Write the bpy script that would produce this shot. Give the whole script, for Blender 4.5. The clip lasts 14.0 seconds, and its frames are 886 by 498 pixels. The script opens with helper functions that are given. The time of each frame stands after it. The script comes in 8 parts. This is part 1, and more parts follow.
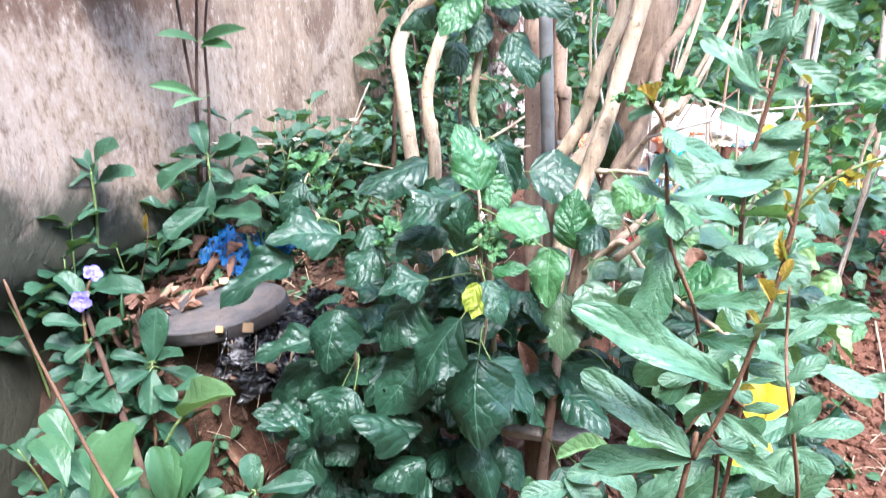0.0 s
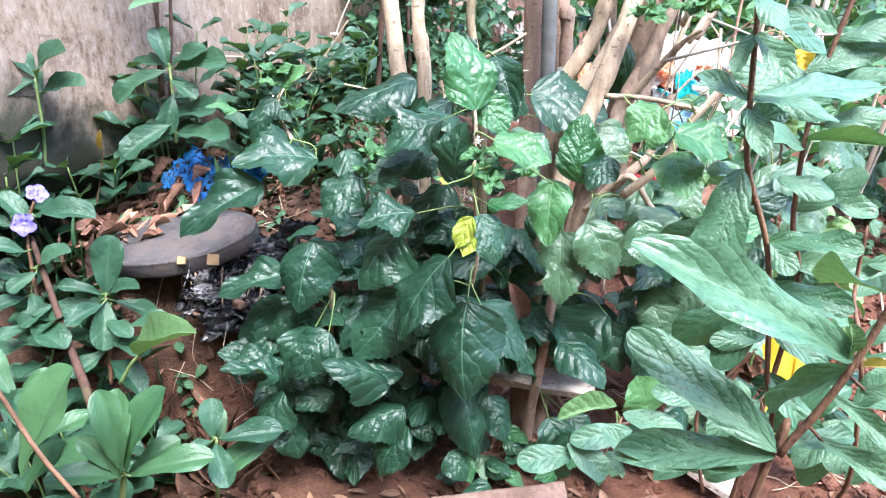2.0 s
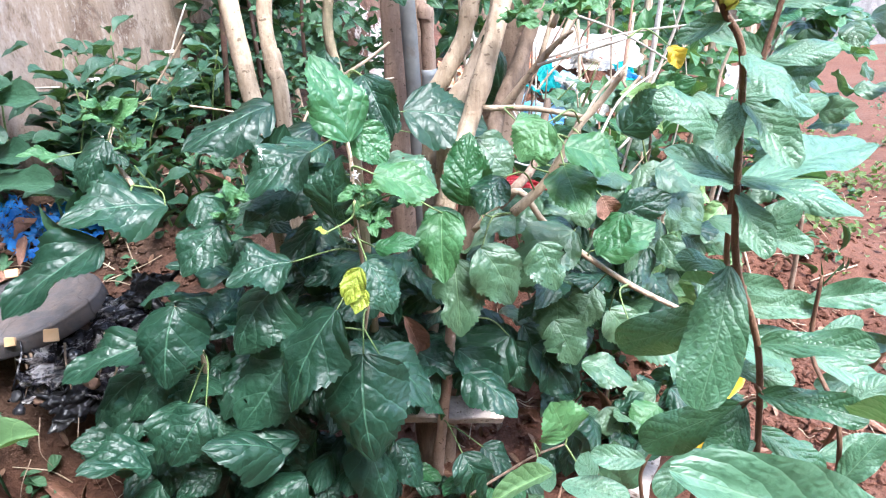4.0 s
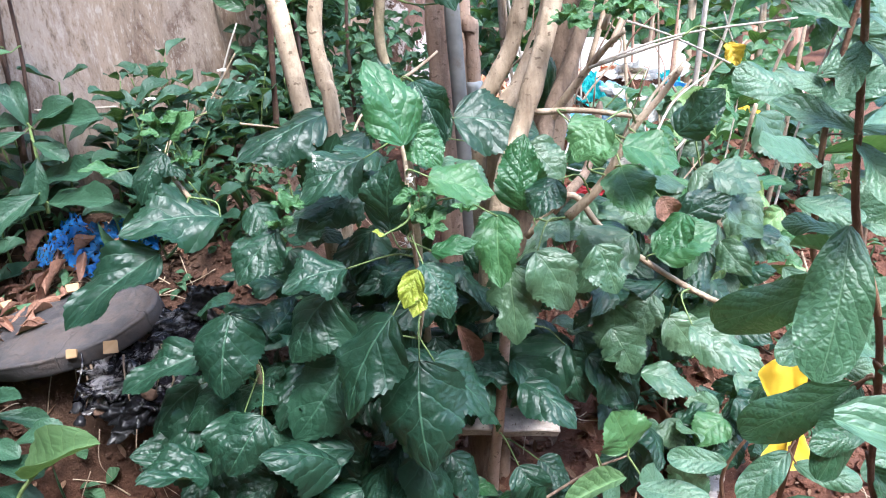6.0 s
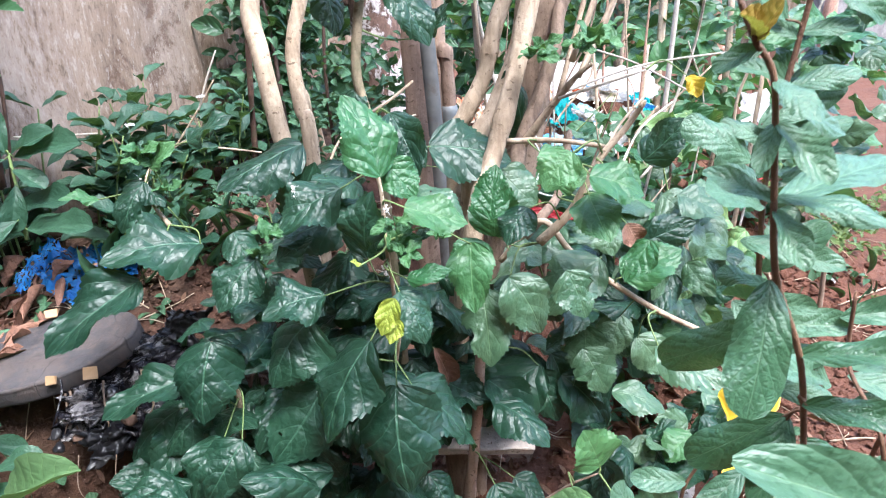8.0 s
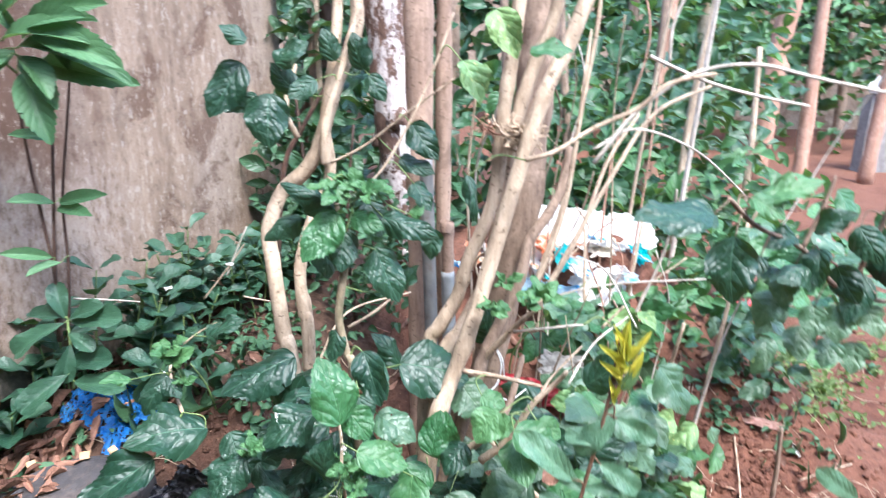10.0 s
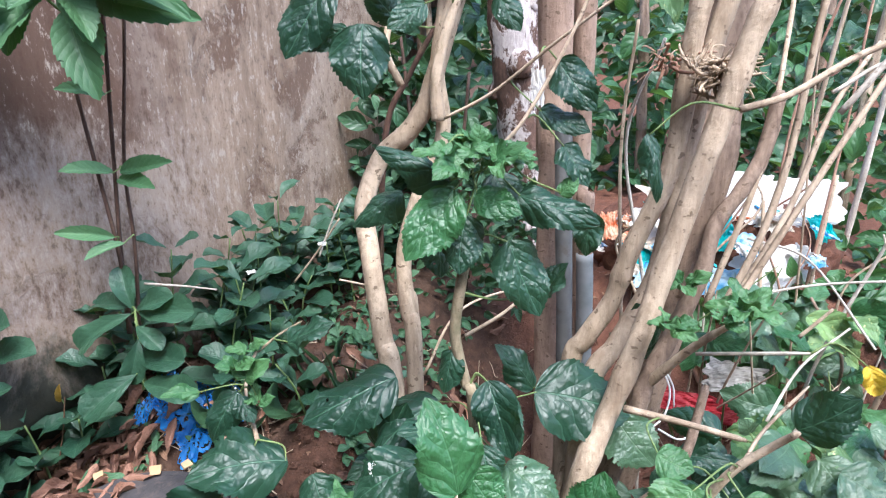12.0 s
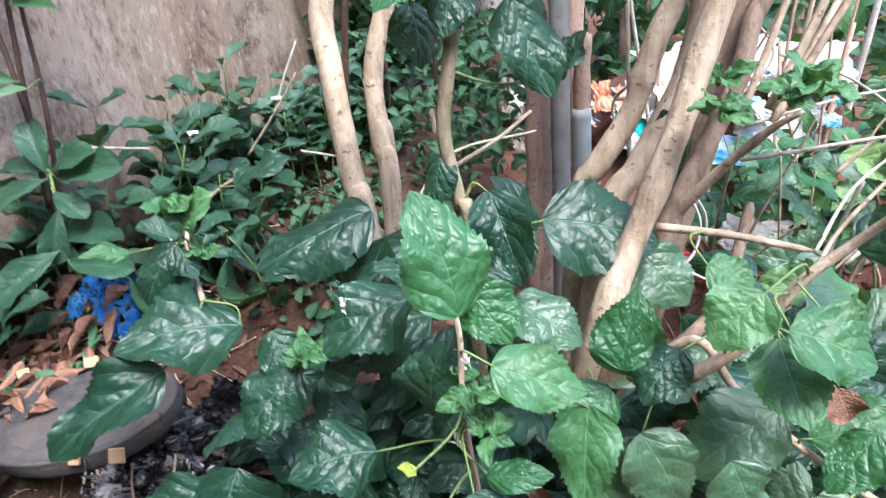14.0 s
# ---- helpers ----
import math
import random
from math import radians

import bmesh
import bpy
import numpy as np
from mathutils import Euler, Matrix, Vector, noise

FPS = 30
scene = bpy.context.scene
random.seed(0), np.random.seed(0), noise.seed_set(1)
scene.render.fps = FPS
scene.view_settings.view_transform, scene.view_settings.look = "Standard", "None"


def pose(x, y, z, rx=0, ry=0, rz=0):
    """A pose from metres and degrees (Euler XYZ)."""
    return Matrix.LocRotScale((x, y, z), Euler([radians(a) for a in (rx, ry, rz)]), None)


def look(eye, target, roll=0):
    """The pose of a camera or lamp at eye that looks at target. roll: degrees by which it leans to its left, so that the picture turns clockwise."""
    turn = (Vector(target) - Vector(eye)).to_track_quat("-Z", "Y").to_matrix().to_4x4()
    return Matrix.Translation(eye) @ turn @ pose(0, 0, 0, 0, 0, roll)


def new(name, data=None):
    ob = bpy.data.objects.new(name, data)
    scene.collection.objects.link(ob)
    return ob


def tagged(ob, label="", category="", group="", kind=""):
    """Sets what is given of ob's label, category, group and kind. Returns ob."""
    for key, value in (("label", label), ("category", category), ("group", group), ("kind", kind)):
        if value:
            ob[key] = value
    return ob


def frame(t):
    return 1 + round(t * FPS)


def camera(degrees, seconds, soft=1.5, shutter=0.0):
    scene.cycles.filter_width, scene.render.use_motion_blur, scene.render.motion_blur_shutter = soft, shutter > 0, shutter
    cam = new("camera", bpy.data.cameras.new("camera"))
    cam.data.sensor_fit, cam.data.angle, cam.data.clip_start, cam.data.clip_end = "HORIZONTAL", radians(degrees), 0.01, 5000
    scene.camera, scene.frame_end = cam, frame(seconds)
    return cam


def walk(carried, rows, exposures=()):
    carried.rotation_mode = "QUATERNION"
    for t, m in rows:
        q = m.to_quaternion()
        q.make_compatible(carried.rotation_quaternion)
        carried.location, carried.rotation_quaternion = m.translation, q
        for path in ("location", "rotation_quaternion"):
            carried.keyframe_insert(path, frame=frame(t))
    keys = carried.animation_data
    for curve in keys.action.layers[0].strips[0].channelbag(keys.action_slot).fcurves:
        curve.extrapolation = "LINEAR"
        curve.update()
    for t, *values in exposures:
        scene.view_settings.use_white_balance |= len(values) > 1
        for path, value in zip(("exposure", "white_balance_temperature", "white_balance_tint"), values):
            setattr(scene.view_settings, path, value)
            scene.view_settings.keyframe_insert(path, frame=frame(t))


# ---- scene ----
cam = camera(67.4, 14.0, soft=1.1, shutter=0.35)
SKY, SUN = 0.15, 1.5
EXPOSURES = [(0.0, 3.11, 5900, 10), (1.5, 3.01, 5900, 10), (3.0, 3.06, 5900, 10), (5.5, 2.60, 5900, 10), (7.2, 2.58, 5900, 10), (9.5, 2.80, 5900, 10), (10.5, 2.37, 5900, 10), (11.5, 2.18, 5900, 10), (14.0, 2.42, 5900, 10)]
PATH = [
    (0, (0.1359, 0.0554, 0.7033), (0.0236, 1.0117, 0.4331), -2.06),
    (0.5, (0.1315, 0.1007, 0.6996), (0.0258, 1.0330, 0.3537), -1.39),
    (1, (0.1277, 0.1236, 0.6880), (0.0213, 1.0548, 0.3395), -0.79),
    (1.5, (0.1264, 0.1409, 0.6806), (0.0306, 1.0710, 0.3261), -0.37),
    (2, (0.1194, 0.1413, 0.6672), (0.0353, 1.0712, 0.3092), 0.20),
    (2.5, (0.1225, 0.1381, 0.6726), (0.0516, 1.0666, 0.3081), 0.06),
    (3, (0.1265, 0.1551, 0.6900), (0.1017, 1.0864, 0.3267), -2.32),
    (3.2, (0.1194, 0.1817, 0.6984), (0.1511, 1.1072, 0.3212), -4.11),
    (5.3, (0.0950, 0.2496, 0.6717), (0.2284, 1.1811, 0.3334), -1.59),
    (5.5, (0.0915, 0.2421, 0.6780), (0.1685, 1.1841, 0.3513), -3.86),
    (6, (0.0875, 0.2389, 0.6706), (0.1356, 1.1772, 0.3283), -4.49),
    (6.5, (0.0882, 0.2412, 0.6721), (0.1375, 1.1786, 0.3272), -4.56),
    (7, (0.0888, 0.2371, 0.6705), (0.1548, 1.1761, 0.3330), -4.35),
    (7.2, (0.0889, 0.2373, 0.6699), (0.1654, 1.1800, 0.3450), -3.79),
    (9.3, (0.1156, 0.1384, 0.8290), (0.2031, 1.0775, 0.4967), -5.31),
    (9.5, (0.1502, 0.1271, 0.8647), (0.2285, 1.0659, 0.5292), -5.14),
    (10, (0.2018, 0.1348, 0.9802), (0.2179, 1.0955, 0.7032), 0.03),
    (10.5, (0.2090, 0.1864, 1.0265), (0.1120, 1.1319, 0.7156), 4.10),
    (11, (0.1990, 0.2815, 1.0117), (0.0920, 1.2134, 0.6652), 1.83),
    (11.5, (0.1751, 0.3426, 0.9846), (0.0193, 1.2673, 0.6374), -2.35),
    (12, (0.1551, 0.3936, 0.9384), (0.0131, 1.3252, 0.6039), -2.23),
    (12.5, (0.1448, 0.4234, 0.9020), (-0.0126, 1.3518, 0.5654), -4.10),
    (13, (0.1343, 0.4498, 0.8427), (-0.0124, 1.3725, 0.4864), -4.67),
    (13.5, (0.1259, 0.4700, 0.8007), (-0.0148, 1.3854, 0.4237), -6.28),
    (14, (0.1246, 0.4801, 0.7687), (0.0222, 1.3861, 0.3581), -3.92),
]
walk(cam, [(t, look(eye, target, roll)) for t, eye, target, roll in PATH], EXPOSURES)

# ---- sky and light: an overcast garden under open sky ----
world = bpy.data.worlds.new("overcast_sky")
scene.world = world
world.use_nodes = True
wn, wl = world.node_tree.nodes, world.node_tree.links
sky = wn.new("ShaderNodeTexSky")
sky.sky_type = "NISHITA"
sky.sun_disc = False
sky.sun_elevation, sky.sun_rotation = radians(58), radians(150)
sky.air_density, sky.dust_density, sky.ozone_density = 1.0, 1.5, 1.0
wl.new(sky.outputs[0], wn["Background"].inputs[0])
wn["Background"].inputs[1].default_value = SKY

sun = new("sun", bpy.data.lights.new("sun", "SUN"))
sun.data.energy, sun.data.angle, sun.data.color = SUN, radians(25), (1.0, 0.96, 0.9)
sun.matrix_world = look((0.9, -1.6, 3.2), (0.0, 0.0, 0.0))


# ---- materials ----
class Nodes:
    """A small builder for one node material."""

    def __init__(self, name, rough=0.6, metal=0.0, spec=0.5):
        self.m = bpy.data.materials.new(name)
        self.m.use_nodes = True
        self.t = self.m.node_tree
        self.b = self.t.nodes["Principled BSDF"]
        self.b.inputs["Roughness"].default_value = rough
        self.b.inputs["Metallic"].default_value = metal
        self.b.inputs["Specular IOR Level"].default_value = spec

    def n(self, kind, **props):
        node = self.t.nodes.new(kind)
        for key, value in props.items():
            if key == "op":
                node.operation = value
            elif key == "blend":
                node.blend_type = value
        return node

    def link(self, a, b):
        self.t.links.new(a, b)

    def put(self, sock, value):
        if hasattr(value, "is_output"):
            self.link(value, sock)
        else:
            sock.default_value = value

    def math(self, op, a, b=0.0, c=0.0):
        node = self.n("ShaderNodeMath", op=op)
        for sock, value in zip(node.inputs, (a, b, c)):
            self.put(sock, value)
        return node.outputs[0]

    def coords(self, which="Object", scale=(1, 1, 1)):
        tc, mp = self.n("ShaderNodeTexCoord"), self.n("ShaderNodeMapping")
        mp.inputs["Scale"].default_value = scale
        self.link(tc.outputs[which], mp.inputs[0])
        return mp.outputs[0]

    def world(self, scale=(1, 1, 1)):
        g, mp = self.n("ShaderNodeNewGeometry"), self.n("ShaderNodeMapping")
        mp.inputs["Scale"].default_value = scale
        self.link(g.outputs["Position"], mp.inputs[0])
        return mp.outputs[0]

    def noise(self, scale, vec=None, detail=5.0, rough=0.6, dist=0.0):
        node = self.n("ShaderNodeTexNoise")
        node.inputs["Scale"].default_value, node.inputs["Detail"].default_value = scale, detail
        node.inputs["Roughness"].default_value, node.inputs["Distortion"].default_value = rough, dist
        if vec is not None:
            self.link(vec, node.inputs[0])
        return node.outputs[0]

    def ramp(self, fac, *stops):
        node = self.n("ShaderNodeValToRGB")
        el = node.color_ramp.elements
        for k, (at, col) in enumerate(stops):
            e = el[k] if k < 2 else el.new(at)
            e.position = at
            e.color = (*col, 1) if len(col) == 3 else col
        self.put(node.inputs[0], fac)
        return node.outputs[0]

    def step(self, fac, lo, hi):
        node = self.n("ShaderNodeMapRange")
        node.interpolation_type = "SMOOTHSTEP"
        self.put(node.inputs[0], fac)
        node.inputs[1].default_value, node.inputs[2].default_value = lo, hi
        return node.outputs[0]

    def mix(self, fac, a, b, blend="MIX"):
        node = self.n("ShaderNodeMixRGB", blend=blend)
        self.put(node.inputs[0], fac)
        for sock, value in ((node.inputs[1], a), (node.inputs[2], b)):
            self.put(sock, (*value, 1) if isinstance(value, tuple) and len(value) == 3 else value)
        return node.outputs[0]

    def bump(self, height, strength=0.3, distance=0.002):
        node = self.n("ShaderNodeBump")
        node.inputs["Strength"].default_value, node.inputs["Distance"].default_value = strength, distance
        self.link(height, node.inputs["Height"])
        self.link(node.outputs[0], self.b.inputs["Normal"])

    def color(self, value):
        self.put(self.b.inputs["Base Color"], (*value, 1) if isinstance(value, tuple) and len(value) == 3 else value)
        return self

    def rand(self, joined=False):
        if joined:
            return self.n("ShaderNodeNewGeometry").outputs["Random Per Island"]
        return self.n("ShaderNodeObjectInfo").outputs["Random"]


def leaf_material(name, dark, light, vein, rough=0.35, veins=4.0, lean=0.8, puff=0.8, spots=0.0, spot=(0.35, 0.3, 0.05), joined=False, glow=0.12, vein_amount=0.5, quilt=0.15, relief=0.36, mottle=0.35, spec=0.42, crinkle=0.14, slim=1.0):
    """A leaf: midrib and side veins along its own length, blistered between them, each leaf a little different."""
    k = Nodes(name, rough, spec=spec)
    uv = k.n("ShaderNodeUVMap").outputs[0]
    r = k.rand(joined)
    # every leaf reads its own stretch of the noises
    own = k.n("ShaderNodeVectorMath")
    own.operation = "ADD"
    k.link(uv, own.inputs[0])
    shift = k.n("ShaderNodeCombineXYZ")
    k.link(k.math("MULTIPLY", r, 37.0), shift.inputs[2])
    k.link(shift.outputs[0], own.inputs[1])

    def own_noise(sx, sy, detail=2.0, roughness=0.5):
        mp = k.n("ShaderNodeMapping")
        mp.inputs["Scale"].default_value = (sx, sy * slim, 1.0)
        k.link(own.outputs[0], mp.inputs[0])
        return k.noise(1.0, mp.outputs[0], detail, roughness)

    sep = k.n("ShaderNodeSeparateXYZ")
    k.link(uv, sep.inputs[0])
    across = k.math("ABSOLUTE", k.math("SUBTRACT", sep.outputs[0], 0.5))
    along = sep.outputs[1]
    warp = own_noise(2.5, 4.0)
    # the side veins bend towards the tip and wander a little
    q = k.math("MULTIPLY", k.math("SUBTRACT", along, k.math("MULTIPLY", across, lean)), veins)
    q = k.math("ADD", q, k.math("MULTIPLY", k.math("SUBTRACT", warp, 0.5), 0.9))
    side = k.math("PINGPONG", q, 0.5)
    vein_side = k.step(side, 0.05, 0.0)
    mid = k.step(across, 0.02, 0.004)
    both = k.math("MAXIMUM", mid, k.math("MULTIPLY", vein_side, 0.55))
    base = k.mix(r, dark, light)
    base = k.mix(k.math("MULTIPLY", k.step(own_noise(2.0, 3.0, 3.0), 0.35, 0.7), mottle), base, light)
    base = k.mix(k.math("MULTIPLY", k.step(own_noise(7.0, 9.0, 4.0, 0.65), 0.5, 0.66), mottle), base, tuple(0.65 * c for c in dark))
    base = k.mix(k.math("MULTIPLY", both, vein_amount), base, vein)
    if spots:
        nz = own_noise(8.0, 9.0, 4.0, 0.7)
        base = k.mix(k.math("MULTIPLY", k.step(nz, 0.58, 0.68), spots), base, spot)
    dust = k.noise(60.0, k.world(), 4, 0.75)
    base = k.mix(k.math("MULTIPLY", k.step(dust, 0.6, 0.82), 0.1), base, (0.3, 0.33, 0.3))
    k.color(base)
    k.put(k.b.inputs["Roughness"], k.math("ADD", k.math("MULTIPLY", dust, 0.34), rough - 0.15))
    fine = own_noise(20.0, 30.0, 4.0, 0.6)
    blister = own_noise(5.0, 8.0, 2.0, 0.5)
    cells = k.n("ShaderNodeTexVoronoi")
    cells.feature = "DISTANCE_TO_EDGE"
    cells.inputs["Scale"].default_value = 1.0
    uvs = k.n("ShaderNodeMapping")
    uvs.inputs["Scale"].default_value = (7.5, 10.5 * slim, 1.0)
    k.link(own.outputs[0], uvs.inputs[0])
    k.link(uvs.outputs[0], cells.inputs["Vector"])
    dome = k.math("MULTIPLY", k.step(side, -0.08, 0.42), k.math("ADD", k.math("MULTIPLY", blister, 0.7), 0.55))
    h = k.math("ADD", k.math("MULTIPLY", dome, puff), k.math("MULTIPLY", fine, crinkle))
    h = k.math("ADD", h, k.math("MULTIPLY", blister, 0.2 * puff))
    h = k.math("ADD", h, k.math("MULTIPLY", k.step(cells.outputs["Distance"], 0.0, 0.34), quilt))
    h = k.math("SUBTRACT", h, k.math("MULTIPLY", mid, 0.4))
    h = k.math("SUBTRACT", h, k.math("MULTIPLY", k.step(side, 0.09, 0.0), 0.3 * puff))
    k.bump(h, relief, 0.005)
    tr, mx = k.n("ShaderNodeBsdfTranslucent"), k.n("ShaderNodeMixShader")
    k.link(k.mix(0.5, base, (0.25, 0.45, 0.05)), tr.inputs[0])
    mx.inputs[0].default_value = glow
    out = k.t.nodes["Material Output"]
    k.link(k.b.outputs[0], mx.inputs[1])
    k.link(tr.outputs[0], mx.inputs[2])
    k.link(mx.outputs[0], out.inputs[0])
    return k.m


def bark_material(name, a, b, scale=60.0, rough=0.8, scar=(0.12, 0.08, 0.05), moss=0.0):
    """Bark with long fissures, pale scuffs, dark blotches and small dark lenticels."""
    k = Nodes(name, rough, spec=0.25)
    n1 = k.noise(scale * 1.3, k.world((1, 1, 0.12)), 7, 0.7, 0.4)
    n2 = k.noise(16.0, k.world((1, 1, 0.6)), 6, 0.7, 0.6)
    n3 = k.noise(scale * 4.0, k.world((0.8, 0.8, 1.3)), 4, 0.7)
    n4 = k.noise(50.0, k.world((1.0, 1.0, 0.8)), 5, 0.75)
    c = k.ramp(n1, (0.3, a), (0.66, b))
    pale = tuple(min(1.0, q * 1.25) for q in b)
    c = k.mix(k.math("MULTIPLY", k.step(n2, 0.5, 0.62), 0.6), c, pale)
    c = k.mix(k.math("MULTIPLY", k.step(n2, 0.46, 0.34), 0.6), c, tuple(0.68 * q for q in a))
    c = k.mix(k.math("MULTIPLY", k.step(n4, 0.56, 0.66), 0.4), c, (a[0] * 0.8, a[1] * 0.82, a[2] * 0.72))
    spots = k.noise(105.0, k.world((0.9, 0.9, 1.25)), 2)
    c = k.mix(k.math("MULTIPLY", k.step(spots, 0.63, 0.69), 0.75), c, scar)
    c = k.mix(k.math("MULTIPLY", k.step(n3, 0.55, 0.7), 0.3), c, tuple(0.6 * q for q in a))
    if moss:
        c = k.mix(k.math("MULTIPLY", k.step(k.noise(25.0, k.world(), 4), 0.5, 0.7), moss), c, (0.07, 0.1, 0.04))
    k.color(c)
    relief = k.math("ADD", k.math("ADD", n1, k.math("MULTIPLY", n3, 0.35)), k.math("MULTIPLY", spots, 0.25))
    k.bump(k.math("ADD", relief, k.math("MULTIPLY", n4, 0.7)), 0.55, 0.005)
    return k.m


def plastic_material(name, a, b, rough=0.3, scale=8.0, dirt=0.3, dirt_color=(0.16, 0.1, 0.06)):
    k = Nodes(name, rough)
    n1 = k.noise(scale, k.coords("Object"), 4)
    c = k.ramp(n1, (0.4, a), (0.6, b))
    n2 = k.noise(30.0, k.world(), 5, 0.7)
    c = k.mix(k.math("MULTIPLY", k.step(n2, 0.52, 0.7), dirt), c, dirt_color)
    k.color(c)
    k.put(k.b.inputs["Roughness"], k.math("ADD", k.math("MULTIPLY", n2, 0.4), rough - 0.1))
    k.bump(k.noise(90.0, k.world(), 3), 0.25, 0.002)
    return k.m


LEAF = {
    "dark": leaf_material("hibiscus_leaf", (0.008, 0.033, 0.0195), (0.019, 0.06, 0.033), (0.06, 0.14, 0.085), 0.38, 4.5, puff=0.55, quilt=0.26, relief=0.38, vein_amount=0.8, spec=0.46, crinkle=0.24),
    "mid": leaf_material("fresh_hibiscus_leaf", (0.018, 0.08, 0.027), (0.036, 0.122, 0.043), (0.08, 0.19, 0.085), 0.38, 4.5, puff=0.42, quilt=0.32, glow=0.14, relief=0.38, crinkle=0.22, vein_amount=0.5, spec=0.48),
    "light": leaf_material("young_hibiscus_leaf", (0.032, 0.108, 0.04), (0.076, 0.182, 0.068), (0.14, 0.27, 0.11), 0.4, 4.5, puff=0.42, quilt=0.24, glow=0.16, relief=0.32, crinkle=0.26, spots=0.25, spot=(0.16, 0.26, 0.08)),
    "dull": leaf_material("dusty_hibiscus_leaf", (0.038, 0.096, 0.05), (0.092, 0.165, 0.088), (0.13, 0.22, 0.11), 0.37, 4.0, puff=0.4, quilt=0.24, relief=0.32, crinkle=0.28, spots=0.3, spot=(0.09, 0.13, 0.06), vein_amount=0.45, spec=0.55),
    "yellow": leaf_material("yellowing_leaf", (0.24, 0.3, 0.035), (0.34, 0.38, 0.05), (0.4, 0.4, 0.14), 0.5, spots=0.8, spot=(0.08, 0.19, 0.03), quilt=0.3),
    "amber": leaf_material("amber_leaf", (0.62, 0.4, 0.03), (0.75, 0.55, 0.06), (0.7, 0.55, 0.2), 0.5, quilt=0.3, glow=0.2),
    "varieg": leaf_material("blotched_leaf", (0.1, 0.2, 0.08), (0.2, 0.32, 0.12), (0.3, 0.42, 0.2), 0.45, spots=0.9, spot=(0.5, 0.52, 0.2), quilt=0.3),
    "weed": leaf_material("weed_leaf", (0.017, 0.054, 0.032), (0.041, 0.1, 0.057), (0.09, 0.18, 0.11), 0.42, 5.5, 0.6, 0.16, vein_amount=0.4, quilt=0.2, crinkle=0.2),
    "broad": leaf_material("broad_weed_leaf", (0.03, 0.088, 0.037), (0.06, 0.135, 0.058), (0.03, 0.075, 0.034), 0.4, 6.0, 0.6, 0.14, glow=0.16, vein_amount=0.4, relief=0.2, quilt=0.25),
    "pale": leaf_material("pale_weed_leaf", (0.1, 0.19, 0.08), (0.15, 0.25, 0.11), (0.25, 0.38, 0.15), 0.5, 7.0, 0.5, 0.3, glow=0.2),
    "serr": leaf_material("toothed_leaf", (0.045, 0.12, 0.055), (0.085, 0.185, 0.085), (0.15, 0.28, 0.13), 0.5, 9.0, 0.5, 0.4, glow=0.2, relief=0.25),
    "fgleaf": leaf_material("sapling_leaf", (0.05, 0.13, 0.072), (0.105, 0.205, 0.125), (0.2, 0.32, 0.19), 0.4, 6.0, 0.7, 0.3, glow=0.2, vein_amount=0.5, quilt=0.15, relief=0.3, mottle=0.8, spec=0.55, crinkle=0.12, slim=2.2),
    # darker copy of the sapling leaf: the shade on lower leaves is in its colour
    "fgshade": leaf_material("shaded_sapling_leaf", (0.024, 0.08, 0.038), (0.055, 0.135, 0.07), (0.14, 0.24, 0.14), 0.4, 6.0, 0.7, 0.3, glow=0.16, vein_amount=0.4, quilt=0.16, relief=0.3, mottle=0.7, spec=0.55, crinkle=0.12, slim=2.0),
    "fernweed": leaf_material("olive_weed_leaf", (0.05, 0.1, 0.025), (0.14, 0.2, 0.055), (0.2, 0.25, 0.1), 0.5, joined=True, glow=0.2),
    "shootleaf": leaf_material("young_shoot_leaf", (0.5, 0.47, 0.05), (0.72, 0.62, 0.09), (0.7, 0.62, 0.2), 0.5, glow=0.4, relief=0.15),
    "goldleaf": leaf_material("golden_shoot_leaf", (0.36, 0.22, 0.045), (0.52, 0.38, 0.08), (0.6, 0.5, 0.15), 0.5, glow=0.25),
    "dry": leaf_material("dry_leaf", (0.07, 0.03, 0.02), (0.34, 0.175, 0.118), (0.44, 0.3, 0.22), 0.68, 7.0, 0.5, 0.2, spots=0.5, spot=(0.05, 0.025, 0.015), glow=0.03, quilt=0.3),
    "far": leaf_material("far_leaf", (0.02, 0.07, 0.026), (0.07, 0.17, 0.06), (0.1, 0.2, 0.08), 0.4, joined=True, glow=0.2),
    "fardark": leaf_material("far_dark_leaf", (0.012, 0.04, 0.018), (0.04, 0.1, 0.043), (0.06, 0.14, 0.07), 0.38, joined=True),
    "weedlet": leaf_material("small_weed_leaf", (0.03, 0.09, 0.042), (0.07, 0.155, 0.075), (0.11, 0.19, 0.1), 0.5, joined=True),
    "litter": leaf_material("litter_leaf", (0.075, 0.036, 0.022), (0.28, 0.16, 0.1), (0.3, 0.2, 0.12), 0.8, joined=True, glow=0.02),
}

BARK = bark_material("shrub_bark", (0.27, 0.194, 0.132), (0.53, 0.415, 0.302))
# shrub bark again with shade put into its colour, for inner and rear stems
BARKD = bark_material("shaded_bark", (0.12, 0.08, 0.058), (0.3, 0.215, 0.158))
BARKG = bark_material("green_bark", (0.16, 0.13, 0.08), (0.3, 0.24, 0.16), moss=0.4)
REDSTEM = bark_material("reddish_stem", (0.1, 0.052, 0.034), (0.22, 0.12, 0.072), 90, 0.6)
GREENSTEM = bark_material("green_stem", (0.1, 0.17, 0.05), (0.2, 0.26, 0.1), 90, 0.5, scar=(0.1, 0.12, 0.05))
DARKSTEM = bark_material("dark_stem", (0.045, 0.025, 0.02), (0.1, 0.06, 0.045), 90, 0.6)
